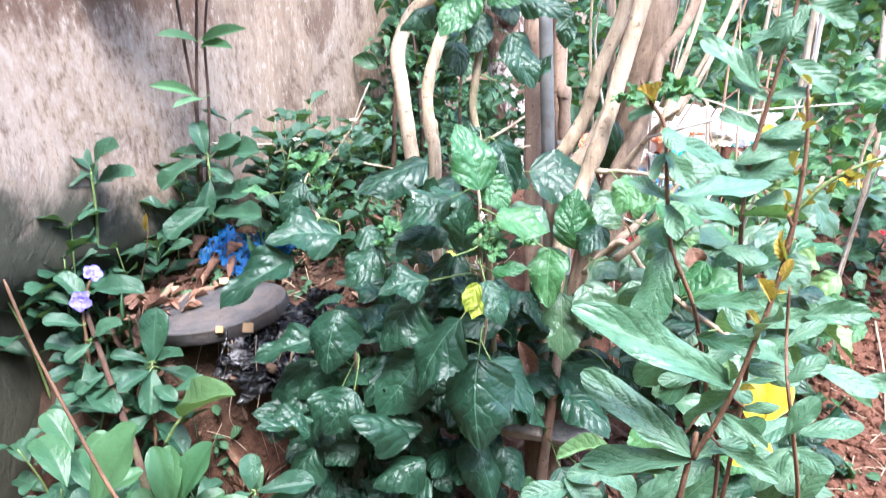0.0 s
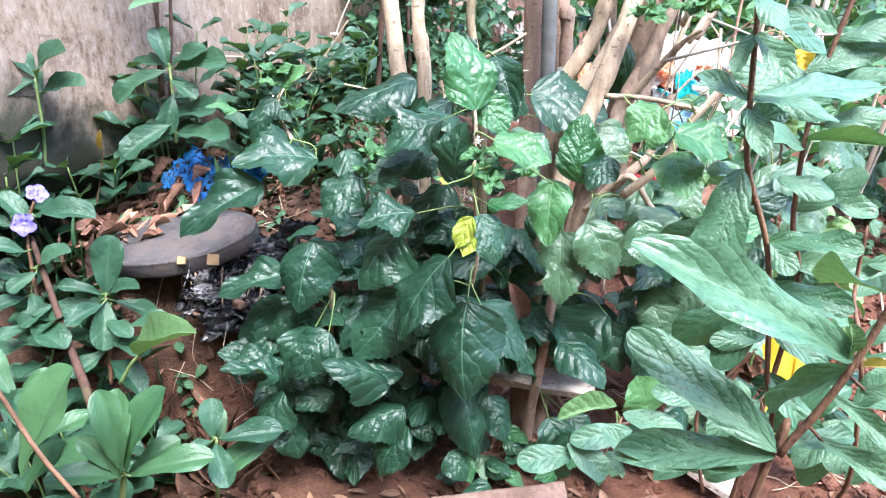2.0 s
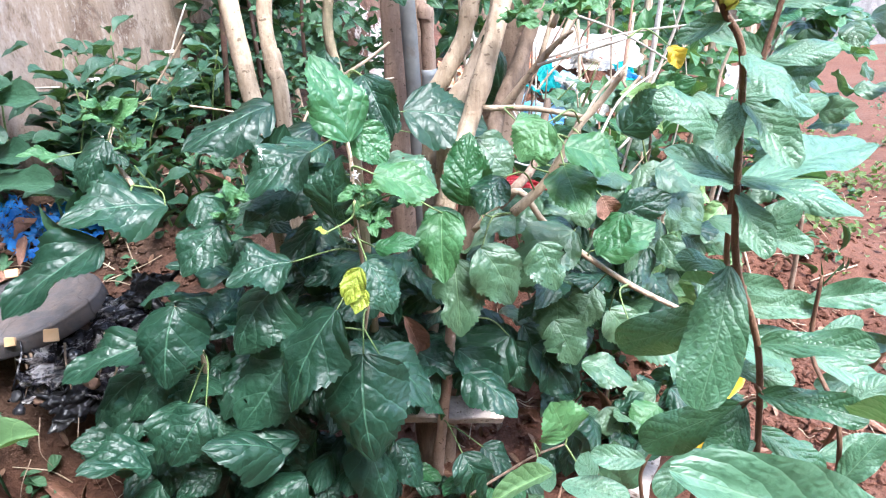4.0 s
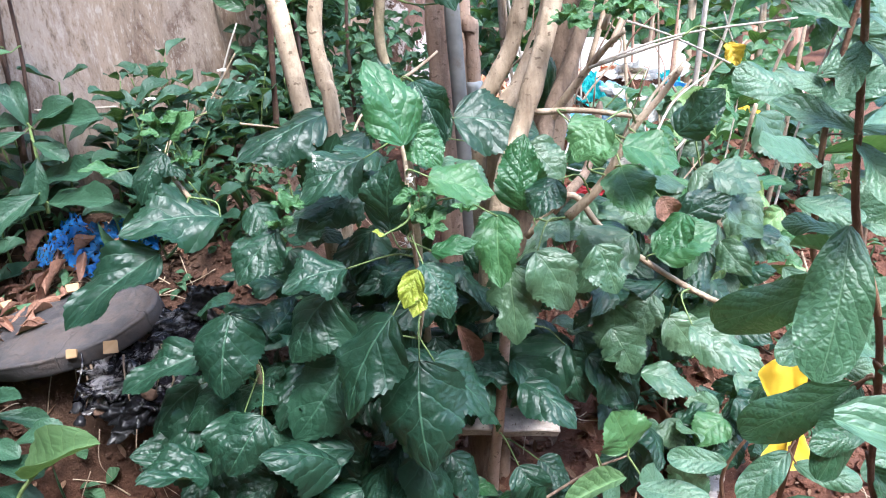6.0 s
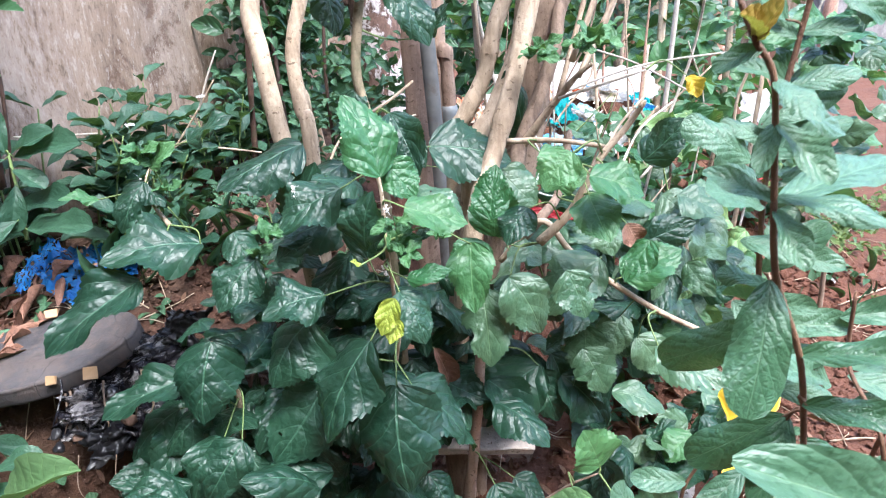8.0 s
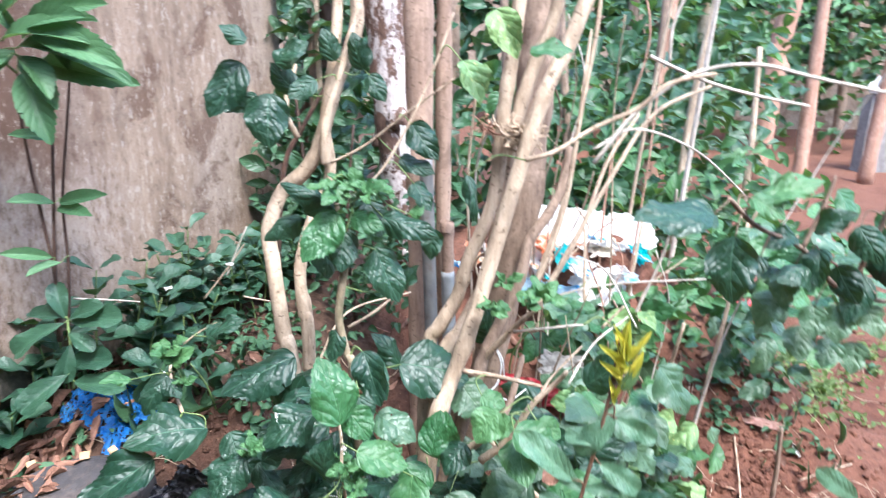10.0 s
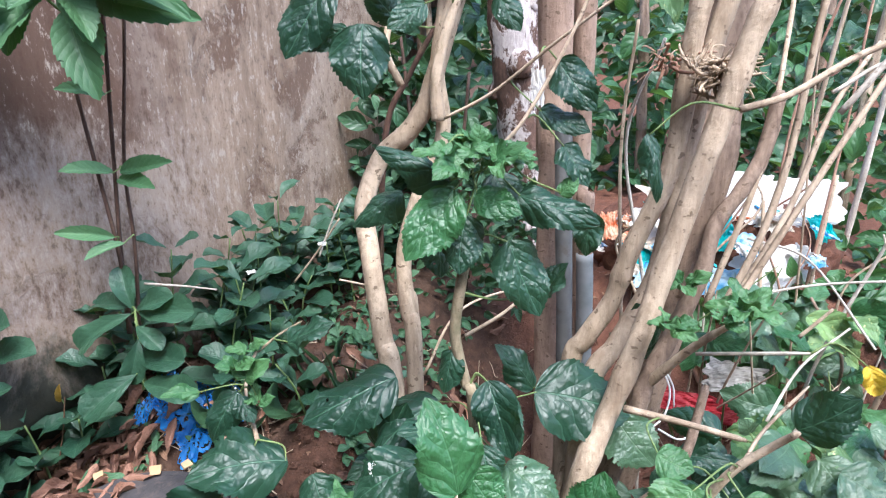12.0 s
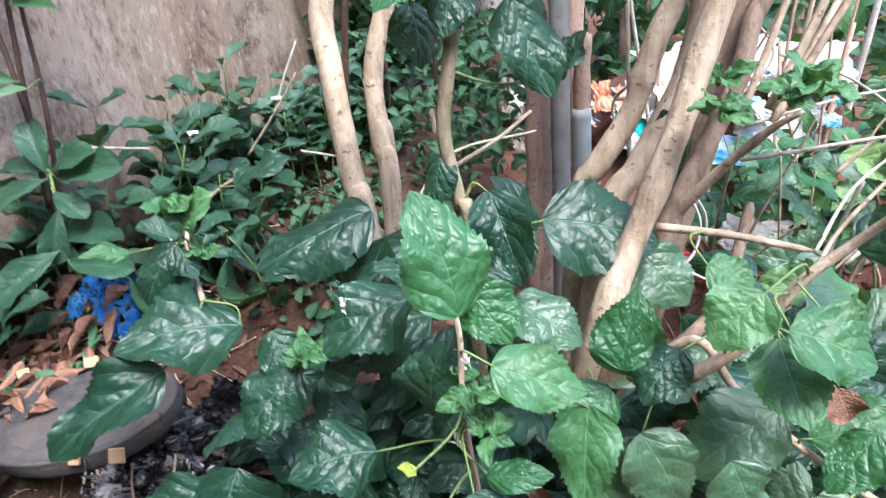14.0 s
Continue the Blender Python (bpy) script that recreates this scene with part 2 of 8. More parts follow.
WHITEWOOD = bark_material("bleached_twig", (0.36, 0.31, 0.25), (0.58, 0.52, 0.45), 80, 0.8, scar=(0.3, 0.24, 0.18))
BARKPINK = bark_material("pink_bark", (0.36, 0.19, 0.15), (0.56, 0.36, 0.3), 50)
SMOOTHBARK = bark_material("smooth_pale_bark", (0.3, 0.19, 0.14), (0.46, 0.32, 0.25), 50, 0.7)
ROTTEN = bark_material("rotten_wood", (0.028, 0.015, 0.012), (0.1, 0.055, 0.04), 40, 0.85, moss=0.3)
DEADWOOD = bark_material("dead_wood", (0.045, 0.026, 0.02), (0.15, 0.09, 0.065), 45, 0.85)


def soil_material():
    k = Nodes("garden_soil", 0.92, spec=0.2)
    v = k.world()
    n1, n2, n3 = k.noise(5.0, v, 6, 0.6), k.noise(42.0, v, 8, 0.72), k.noise(1.3, v, 3)
    dark = k.ramp(n2, (0.3, (0.028, 0.017, 0.012)), (0.7, (0.12, 0.07, 0.048)))
    red = k.ramp(n2, (0.3, (0.09, 0.038, 0.025)), (0.72, (0.205, 0.093, 0.06)))
    sep = k.n("ShaderNodeSeparateXYZ")
    k.link(v, sep.inputs[0])
    # red earth lies bare to the right of the shrubs and down in the hollow
    side = k.step(k.math("ADD", sep.outputs[0], k.math("ADD", k.math("MULTIPLY", n1, 0.5), k.math("MULTIPLY", k.math("SUBTRACT", n3, 0.5), 0.8))), 0.08, 0.6)
    hollow = k.math("MULTIPLY", k.step(sep.outputs[2], 0.2, 0.05), 0.5)
    c = k.mix(k.math("MAXIMUM", side, hollow), dark, red)
    c = k.mix(k.math("MULTIPLY", k.step(n3, 0.5, 0.7), 0.3), c, (0.16, 0.09, 0.062))
    moist = k.math("MULTIPLY", k.step(k.noise(3.2, v, 4, 0.6, 0.3), 0.48, 0.6), 0.38)
    c = k.mix(moist, c, k.ramp(n2, (0.35, (0.045, 0.018, 0.012)), (0.7, (0.15, 0.06, 0.038))))
    grit = k.noise(220.0, v, 2)
    c = k.mix(k.math("MULTIPLY", k.step(grit, 0.68, 0.76), 0.5), c, (0.4, 0.3, 0.24))
    k.color(c)
    k.bump(k.math("ADD", n2, k.math("MULTIPLY", grit, 0.4)), 0.8, 0.012)
    return k.m


def wall_material():
    """Old lime plaster: tan streaks, grey bald patches, brown peeled areas, pale and dark flecks."""
    k = Nodes("stained_plaster", 0.9, spec=0.2)
    streak = k.noise(30.0, k.world((1, 1, 0.11)), 7, 0.72, 0.3)
    big = k.noise(2.6, k.world((1, 1, 0.7)), 4, 0.55)
    mid = k.noise(5.5, k.world((1, 1, 0.8)), 7, 0.7, 0.5)
    fleck = k.noise(75.0, k.world((1, 1, 0.5)), 7, 0.8)
    dots = k.noise(160.0, k.world((1, 1, 0.7)), 4, 0.7)
    c = k.ramp(streak, (0.3, (0.163, 0.110, 0.078)), (0.7, (0.363, 0.267, 0.197)))
    grey = k.step(k.math("ADD", big, k.math("MULTIPLY", mid, 0.35)), 0.66, 0.76)
    c = k.mix(k.math("MULTIPLY", grey, 0.6), c, (0.335, 0.266, 0.217))
    peeled = k.step(k.math("ADD", mid, k.math("MULTIPLY", fleck, 0.3)), 0.66, 0.74)
    c = k.mix(k.math("MULTIPLY", peeled, 0.8), c, (0.116, 0.068, 0.046))
    c = k.mix(k.math("MULTIPLY", k.step(fleck, 0.54, 0.61), 0.6), c, (0.484, 0.414, 0.349))
    c = k.mix(k.math("MULTIPLY", k.step(fleck, 0.46, 0.38), 0.65), c, (0.112, 0.081, 0.062))
    c = k.mix(k.math("MULTIPLY", k.step(dots, 0.62, 0.7), 0.45), c, (0.084, 0.063, 0.050))
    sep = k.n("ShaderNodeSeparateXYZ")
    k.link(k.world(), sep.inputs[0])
    # an old brown damp stain spreads over the upper wall, ragged at its edge, and a paler lilac bloom lies under it
    stain = k.math("MULTIPLY", k.step(k.math("ADD", sep.outputs[1], k.math("MULTIPLY", mid, 0.5)), 1.76, 1.56), k.step(k.math("ADD", sep.outputs[2], k.math("MULTIPLY", mid, 0.4)), 0.86, 1.0))
    c = k.mix(k.math("MULTIPLY", k.math("MULTIPLY", stain, k.step(fleck, 0.66, 0.54)), 0.85), c, (0.093, 0.050, 0.035))
    bloom = k.math("MULTIPLY", k.step(k.math("ADD", sep.outputs[1], k.math("MULTIPLY", big, 0.3)), 1.74, 1.56), k.step(k.math("ADD", sep.outputs[2], k.math("MULTIPLY", mid, 0.4)), 1.02, 0.9))
    c = k.mix(k.math("MULTIPLY", k.math("MULTIPLY", bloom, k.step(fleck, 0.4, 0.55)), 0.6), c, (0.344, 0.275, 0.235))
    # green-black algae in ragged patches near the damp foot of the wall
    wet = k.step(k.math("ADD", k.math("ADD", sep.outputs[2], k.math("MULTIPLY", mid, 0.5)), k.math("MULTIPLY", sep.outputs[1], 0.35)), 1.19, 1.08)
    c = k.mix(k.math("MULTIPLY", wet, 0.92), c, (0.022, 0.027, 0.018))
    k.color(c)
    k.bump(k.math("ADD", k.math("ADD", fleck, k.math("MULTIPLY", streak, 0.5)), k.math("MULTIPLY", peeled, -0.5)), 0.6, 0.006)
    return k.m


SOIL, WALL = soil_material(), wall_material()


def scorched_material():
    """Molten black film with torn white streaks."""
    k = Nodes("scorched_film", 0.18)
    n1 = k.noise(40.0, k.world((0.6, 1, 0.9)), 6, 0.75, 1.2)
    n2 = k.noise(16.0, k.world(), 4)
    c = k.ramp(n1, (0.51, (0.014, 0.013, 0.019)), (0.6, (0.42, 0.39, 0.39)))
    c = k.mix(k.math("MULTIPLY", k.step(n2, 0.5, 0.62), 0.8), c, (0.012, 0.012, 0.018))
    k.color(c)
    k.bump(k.math("ADD", n1, k.noise(120.0, k.world(), 3)), 0.6, 0.004)
    return k.m


SCORCHED = scorched_material()


def rubber_material():
    """Grey perished rubber, mottled with dried mud and scuffs."""
    k = Nodes("worn_rubber", 0.72)
    n1, n2 = k.noise(14.0, k.world(), 6, 0.65, 0.4), k.noise(60.0, k.world(), 6, 0.75)
    c = k.ramp(n1, (0.36, (0.028, 0.026, 0.029)), (0.64, (0.078, 0.07, 0.072)))
    c = k.mix(k.math("MULTIPLY", k.step(n2, 0.52, 0.64), 0.5), c, (0.115, 0.09, 0.078))
    c = k.mix(k.math("MULTIPLY", k.step(k.noise(7.0, k.world(), 5, 0.7), 0.52, 0.64), 0.4), c, (0.12, 0.085, 0.068))
    c = k.mix(k.math("MULTIPLY", k.step(n2, 0.42, 0.34), 0.7), c, (0.025, 0.022, 0.022))
    k.color(c)
    crack = k.n("ShaderNodeTexVoronoi")
    crack.feature = "DISTANCE_TO_EDGE"
    crack.inputs["Scale"].default_value = 19.0
    bent = k.mix(0.06, k.world((1, 0.6, 1)), k.noise(9.0, k.world(), 3))
    k.link(bent, crack.inputs["Vector"])
    line = k.math("MULTIPLY", k.step(crack.outputs["Distance"], 0.022, 0.0), k.step(n1, 0.5, 0.6))
    c = k.mix(k.math("MULTIPLY", line, 0.5), c, (0.012, 0.01, 0.01))
    k.color(c)
    k.bump(k.math("SUBTRACT", k.math("ADD", n2, n1), k.math("MULTIPLY", line, 0.4)), 0.6, 0.004)
    return k.m


RUBBER = rubber_material()
CHIP = plastic_material("wood_chip", (0.4, 0.25, 0.13), (0.52, 0.34, 0.19), 0.75, 10, 0.2)
PLANK = bark_material("weathered_plank", (0.4, 0.33, 0.29), (0.6, 0.52, 0.47), 30, 0.85)
BLUEBAG = plastic_material("blue_plastic", (0.012, 0.15, 0.48), (0.035, 0.3, 0.72), 0.35, 30, 0.45)
BLACKBAG = plastic_material("black_plastic", (0.008, 0.008, 0.01), (0.03, 0.03, 0.035), 0.22, 12, 0.2, (0.25, 0.23, 0.2))
ASHWHITE = plastic_material("scorched_white_plastic", (0.35, 0.33, 0.3), (0.6, 0.58, 0.55), 0.4, 14, 0.5, (0.08, 0.07, 0.06))
WHITEBAG = plastic_material("white_sack", (0.75, 0.72, 0.68), (0.85, 0.83, 0.8), 0.6, 5, 0.25, (0.5, 0.4, 0.3))
CREAM = plastic_material("cream_paper", (0.68, 0.58, 0.46), (0.8, 0.74, 0.64), 0.7, 5, 0.3)
ORANGE = plastic_material("orange_wrapper", (0.72, 0.16, 0.04), (0.75, 0.6, 0.42), 0.35, 34, 0.15)
TEAL = plastic_material("teal_wrapper", (0.0, 0.32, 0.34), (0.01, 0.5, 0.5), 0.35, 9, 0.1)
SKYBLUE = plastic_material("blue_white_wrapper", (0.6, 0.75, 0.82), (0.1, 0.45, 0.75), 0.35, 22, 0.1)
RED = plastic_material("red_wrapper", (0.4, 0.012, 0.025), (0.5, 0.07, 0.08), 0.35, 60, 0.15)
PINK = plastic_material("pink_wrapper", (0.75, 0.2, 0.25), (0.75, 0.5, 0.5), 0.35, 24, 0.1)
YELLOWBAG = plastic_material("yellow_plastic", (0.88, 0.6, 0.03), (0.92, 0.68, 0.07), 0.35, 5, 0.1, (0.6, 0.3, 0.05))
OLDPIPE = plastic_material("dull_pipe", (0.1, 0.1, 0.098), (0.19, 0.185, 0.175), 0.6, 10, 0.6, (0.1, 0.075, 0.055))
PIPE = plastic_material("grey_pipe", (0.16, 0.175, 0.18), (0.25, 0.26, 0.265), 0.5, 8, 0.45, (0.1, 0.1, 0.08))
LOGWOOD = bark_material("brown_log", (0.11, 0.066, 0.05), (0.21, 0.135, 0.105), 30, 0.85)
POSTWOOD = bark_material("brown_post", (0.2, 0.13, 0.095), (0.4, 0.28, 0.21), 30, 0.85)


def lime_material():
    """Brown bark under flaking whitewash."""
    k = Nodes("limewashed_bark", 0.88, spec=0.2)
    v = k.world((1, 1, 0.55))
    n1, n2 = k.noise(17.0, v, 6, 0.7, 0.5), k.noise(90.0, v, 5, 0.7)
    bark = k.ramp(n2, (0.35, (0.075, 0.045, 0.035)), (0.65, (0.2, 0.12, 0.09)))
    white = k.ramp(n2, (0.3, (0.34, 0.28, 0.26)), (0.6, (0.55, 0.49, 0.465)))
    flake = k.step(k.math("ADD", n1, k.math("MULTIPLY", n2, 0.25)), 0.6, 0.66)
    k.color(k.mix(flake, bark, white))
    k.bump(k.math("ADD", k.math("MULTIPLY", flake, 0.8), n2), 0.7, 0.006)
    return k.m


LIME = lime_material()
REDPOST = bark_material("reddish_trunk", (0.25, 0.13, 0.085), (0.42, 0.25, 0.18), 22, 0.85)
PETAL = plastic_material("violet_petal", (0.1, 0.085, 0.42), (0.2, 0.165, 0.58), 0.55, 20, 0.0)
STONE = bark_material("grey_concrete", (0.16, 0.145, 0.135), (0.27, 0.25, 0.235), 12, 0.9)


# ---- shapes ----
def thing(name, label, category, group="", kind="", at=(0, 0, 0)):
    ob = new(name)
    ob.location = at
    ob.empty_display_size = 0.02
    return tagged(ob, label, category, group, kind)


def mesh_object(name, verts, faces, material, uvs=None, smooth=True):
    me = bpy.data.meshes.new(name)
    me.from_pydata([tuple(v) for v in verts], [], [tuple(f) for f in faces])
    if uvs is not None:
        layer = me.uv_layers.new(name="UVMap")
        index = np.zeros(len(me.loops), dtype=np.int32)
        me.loops.foreach_get("vertex_index", index)
        layer.data.foreach_set("uv", np.asarray(uvs, dtype=np.float32)[index].ravel())
    me.materials.append(material)
    me.polygons.foreach_set("use_smooth", [smooth] * len(me.polygons))
    me.update()
    return me


def part(name, bm, material, parent=None, label="", smooth=False):
    """Links a bmesh as one mesh object under a thing."""
    me = bpy.data.meshes.new(name)
    bm.to_mesh(me)
    bm.free()
    me.materials.append(material)
    me.polygons.foreach_set("use_smooth", [smooth] * len(me.polygons))
    ob = new(name, me)
    if parent:
        ob.parent = parent
        ob.matrix_parent_inverse = parent.matrix_world.inverted() if parent.parent else Matrix.Translation(parent.location).inverted()
    return tagged(ob, label)


def hang(ob, parent):
    """Makes ob a part of parent without moving it."""
    ob.parent = parent
    ob.matrix_parent_inverse = Matrix.Translation(parent.location).inverted()
    return ob


def smooth_line(pts, steps=5):
    """Points on a smooth curve through pts (Catmull-Rom)."""
    p = [Vector(q) for q in pts]
    if len(p) < 3:
        return [p[0].lerp(p[-1], k / steps) for k in range(steps + 1)]
    p = [p[0] * 2 - p[1]] + p + [p[-1] * 2 - p[-2]]
    out = []
    for a, b, c, d in zip(p, p[1:], p[2:], p[3:]):
        for k in range(steps):
            t = k / steps
            out.append(0.5 * (2 * b + (c - a) * t + (2 * a - 5 * b + 4 * c - d) * t * t + (3 * b - a - 3 * c + d) * t**3))
    return out + [p[-2]]


def tube_data(pts, r0, r1, sides=8, rough=0.0, steps=5, seed=0, tip=0.0, rings=0.0):
    line = smooth_line(pts, steps)
    n = len(line)
    verts, faces, uvs = [], [], []
    a, run = None, 0.0
    for i, p in enumerate(line):
        d = (line[min(i + 1, n - 1)] - line[max(i - 1, 0)]).normalized()
        # the ring's axis is carried along the line without twisting
        a = d.orthogonal() if a is None else a - a.dot(d) * d
        a.normalize()
        b = d.cross(a)
        r = r0 + (r1 - r0) * i / (n - 1)
        if rough:
            r *= 1 + rough * noise.noise(p * 26 + Vector((seed, 0, 0)))
        if rings:
            # swollen leaf scars stand at uneven distances along the stem
            run += (p - line[max(i - 1, 0)]).length
            r *= 1 + rings * max(0.0, noise.noise(Vector((run * 34, seed * 3.3, 0))) - 0.12) * 1.6
        if tip and i == n - 1:
            r *= tip
        for k in range(sides):
            w = 2 * math.pi * k / sides
            q = r * (1 + (0.35 * rough * noise.noise(Vector((k * 1.7, i * 0.4, seed))) if rough else 0))
            verts.append(p + q * (math.cos(w) * a + math.sin(w) * b))
            uvs.append((k / sides, i / n))
    for i in range(n - 1):
        for k in range(sides):
            k2 = (k + 1) % sides
            faces.append((i * sides + k, i * sides + k2, (i + 1) * sides + k2, (i + 1) * sides + k))
    faces.append(tuple(range(sides - 1, -1, -1)))
    faces.append(tuple((n - 1) * sides + k for k in range(sides)))
    return verts, faces, uvs


BRANCH_SPOTS = {}
LEAF_BASES = {}
COUNT = [0]


def stem(parent, name, material, r0, r1, *pts):
    COUNT[0] += 1
    sides = 12 if r0 > 0.01 else 8 if r0 > 0.004 else 6
    v, f, uv = tube_data(pts, r0, r1, sides, 0.12 if r0 > 0.004 else 0.08, 12 if r0 > 0.006 else 7, COUNT[0], 0.55, 0.16 if r0 > 0.006 else 0.0)
    me = mesh_object(name, v, f, material, uv)
    spots = BRANCH_SPOTS.setdefault(parent.name, [])
    spots += smooth_line(pts, 6)
    return hang(new(name, me), parent)


def outline(kind, s):
    a, b = {"ovate": (0.5, 0.84), "obovate": (0.95, 0.42), "oblong": (0.6, 0.4), "lance": (0.7, 0.75), "round": (0.45, 0.5)}[kind]
    top = a / (a + b)
    return (s**a) * ((1 - s) ** b) / (top**a * (1 - top) ** b)


def leaf_data(kind, teeth=0.0, fold=0.15, droop=0.25, pucker=0.03, twist=0.0, wave=0.0, seed=0, nu=22, nv=4, bite=0.0, curl=0.0, holes=0, blister=0.0):
    """A leaf of length 1 and width 1, from the origin along +y, its upper side up."""
    rng = random.Random(seed)
    ph = rng.uniform(0, 6.28)
    verts, uvs, faces = [], [], []
    uneven = rng.uniform(-0.08, 0.08)
    for i in range(nu + 1):
        s = i / nu
        half = 0.5 * outline(kind, min(max(s, 0.004), 0.997))
        tooth = 0.0
        if teeth and 0.1 < s < 0.97:
            tooth = (1.0 if i % 2 else -0.7) * (0.6 + 0.4 * math.sin(i * 2.1 + ph)) * min(1.0, 0.35 + 1.3 * s)
        for j in range(-nv, nv + 1):
            u = j / nv
            h = half * (1 + uneven * (1 if u > 0 else -1)) * (1 + 0.05 * noise.noise(Vector((s * 5, 3.0 if u > 0 else -3.0, seed))))
            h *= 1 + teeth * tooth * abs(u) ** 3
            if bite and u * bite > 0:
                h *= 1 - 0.45 * math.exp(-((s - 0.55) / 0.09) ** 2) * abs(bite)
            x, y = u * h, s
            if tooth and abs(j) == nv:
                y += 0.5 * teeth * tooth * min(1.0, 3 * half)
            z = fold * abs(u) * half * 2 + droop * 1.3 * s * (1 - s)
            z -= curl * (u * half * 2) ** 2
            z -= pucker * math.cos((s - 0.4 * abs(u)) * 4.5 * 6.2832) * (0.25 + abs(u)) * half * 2
            z += pucker * 1.4 * noise.noise(Vector((u * 3.2, s * 8, seed * 3.1)))
            if blister:
                z += blister * half * 2 * (0.55 - abs(noise.noise(Vector((u * 2.6, s * 7.5, seed * 1.7)))) * 2 + 0.5 * noise.noise(Vector((u * 6, s * 15, seed * 2.3)))) * min(1.0, 6 * abs(u))
            z += wave * math.sin(s * 9 + ph + (2 if u > 0 else 0)) * abs(u) ** 2 * half
            tw = twist * s
            verts.append((x * math.cos(tw) - z * math.sin(tw) * 0.3 + 0.05 * math.sin(ph) * s * (1 - s) * 4, y, z + x * math.sin(tw)))
            uvs.append((u * 0.5 + 0.5, s))
    m = 2 * nv + 1
    gone = {(rng.randrange(nu // 4, nu - 4), rng.choice([j for j in range(2 * nv) if abs(j - nv + 0.5) > 1.5])) for _ in range(holes)}
    for i in range(nu):
        for j in range(2 * nv):
            if (i, j) in gone:
                continue
            a = i * m + j
            faces.append((a, a + 1, a + m + 1, a + m))
    return np.array(verts), faces, np.array(uvs)


SHAPES = {
    "dark": [dict(kind="ovate", teeth=0.05, nu=34, nv=6, fold=f, droop=d, pucker=0.006, blister=0.018, wave=w, seed=k, curl=c, twist=t, holes=o) for k, (d, w, c, f, t, o) in enumerate([(0.14, 0.14, 0.1, 0.06, 0.04, 0), (0.27, 0.2, 0.16, 0.04, -0.1, 0), (0.42, 0.14, 0.2, 0.06, 0.08, 0), (0.22, 0.3, 0.1, 0.1, 0.14, 1), (0.1, 0.18, 0.18, 0.12, -0.08, 0), (0.33, 0.26, 0.06, 0.14, -0.16, 0), (0.2, 0.12, 0.24, 0.06, 0.0, 2), (0.3, 0.2, 0.3, 0.03, 0.1, 0)])],
    "mid": [dict(kind="ovate", teeth=0.055, nu=34, nv=6, curl=0.1, fold=0.08, droop=d, pucker=0.006, blister=0.018, wave=0.16, seed=15 + k) for k, d in enumerate((0.12, 0.25))],
    "light": [dict(kind="ovate", teeth=0.06, nu=32, nv=6, curl=0.08, fold=0.1, droop=d, pucker=0.006, blister=0.018, wave=0.2, seed=11 + k, holes=o) for k, (d, o) in enumerate(((0.1, 0), (0.27, 1), (0.17, 0)))],
    "dull": [dict(kind="ovate", teeth=0.065, nu=32, nv=6, curl=0.1, fold=0.08, droop=d, pucker=0.006, blister=0.016, wave=0.16, seed=21 + k, bite=b, holes=o) for k, (d, b, o) in enumerate(((0.15, 0, 2), (0.3, 0.9, 1), (0.12, -0.6, 3), (0.25, 0, 0), (0.35, 0.3, 2)))],
    "yellow": [dict(kind="ovate", teeth=0.07, nu=26, fold=0.12, droop=0.1, pucker=0.006, wave=0.2, seed=31)],
    "amber": [dict(kind="round", teeth=0.05, fold=0.3, droop=0.4, pucker=0.03, wave=0.5, seed=35)],
    "varieg": [dict(kind="ovate", teeth=0.06, fold=0.2, droop=0.3, pucker=0.025, wave=0.2, seed=33)],
    "weed": [dict(kind="obovate", teeth=0.03, nu=26, fold=0.14, droop=d, pucker=0.006, blister=0.012, wave=0.1, seed=41 + k) for k, d in enumerate((0.15, 0.3, 0.05))],
    "broad": [dict(kind="obovate", teeth=0.008, fold=0.12, droop=d, pucker=0.005, wave=0.08, seed=44 + k, nu=26, nv=5, curl=0.04) for k, d in enumerate((0.12, 0.25))],
    "pale": [dict(kind="oblong", fold=0.3, droop=0.2, pucker=0.01, wave=0.1, seed=47)],
    "serr": [dict(kind="lance", teeth=0.08, fold=0.12, droop=d, pucker=0.005, seed=51 + k, nu=26) for k, d in enumerate((0.12, 0.3))],
    "fgleaf": [dict(kind="oblong", fold=f, droop=d, pucker=0.003, wave=w, seed=61 + k, curl=c, twist=t) for k, (d, w, f, c, t) in enumerate(((0.08, 0.07, 0.07, 0.05, 0.04), (0.16, 0.1, 0.1, 0.03, -0.06), (0.24, 0.12, 0.05, 0.08, 0.08), (0.12, 0.12, 0.12, 0.02, -0.1)))],
    "fgshade": [dict(kind="oblong", fold=f, droop=d, pucker=0.003, wave=w, seed=66 + k, curl=c, twist=t) for k, (d, w, f, c, t) in enumerate(((0.1, 0.1, 0.08, 0.08, 0.06), (0.2, 0.14, 0.1, 0.05, -0.1), (0.14, 0.12, 0.05, 0.1, 0.1)))],
    "shootleaf": [dict(kind="lance", fold=0.25, droop=d, pucker=0.006, wave=0.2, seed=73 + k) for k, d in enumerate((0.12, 0.3))],
    "goldleaf": [dict(kind="oblong", fold=0.3, droop=0.15, pucker=0.02, seed=71)],
    "dry": [dict(kind=q, fold=0.05, droop=d, pucker=0.012, blister=0.04, wave=w, seed=81 + k, twist=t, nu=20, nv=4, curl=c) for k, (q, d, t, c, w) in enumerate((("lance", 0.15, 0.2, -0.2, 0.2), ("oblong", 0.08, -0.25, 0.25, 0.2), ("lance", 0.25, 0.35, -0.2, 0.25), ("lance", 0.08, 0.2, 0.3, 0.25), ("lance", -0.15, -0.35, -0.3, 0.2), ("oblong", 0.2, 0.1, -0.35, 0.15)))],
}
LEAF_MESH = {}
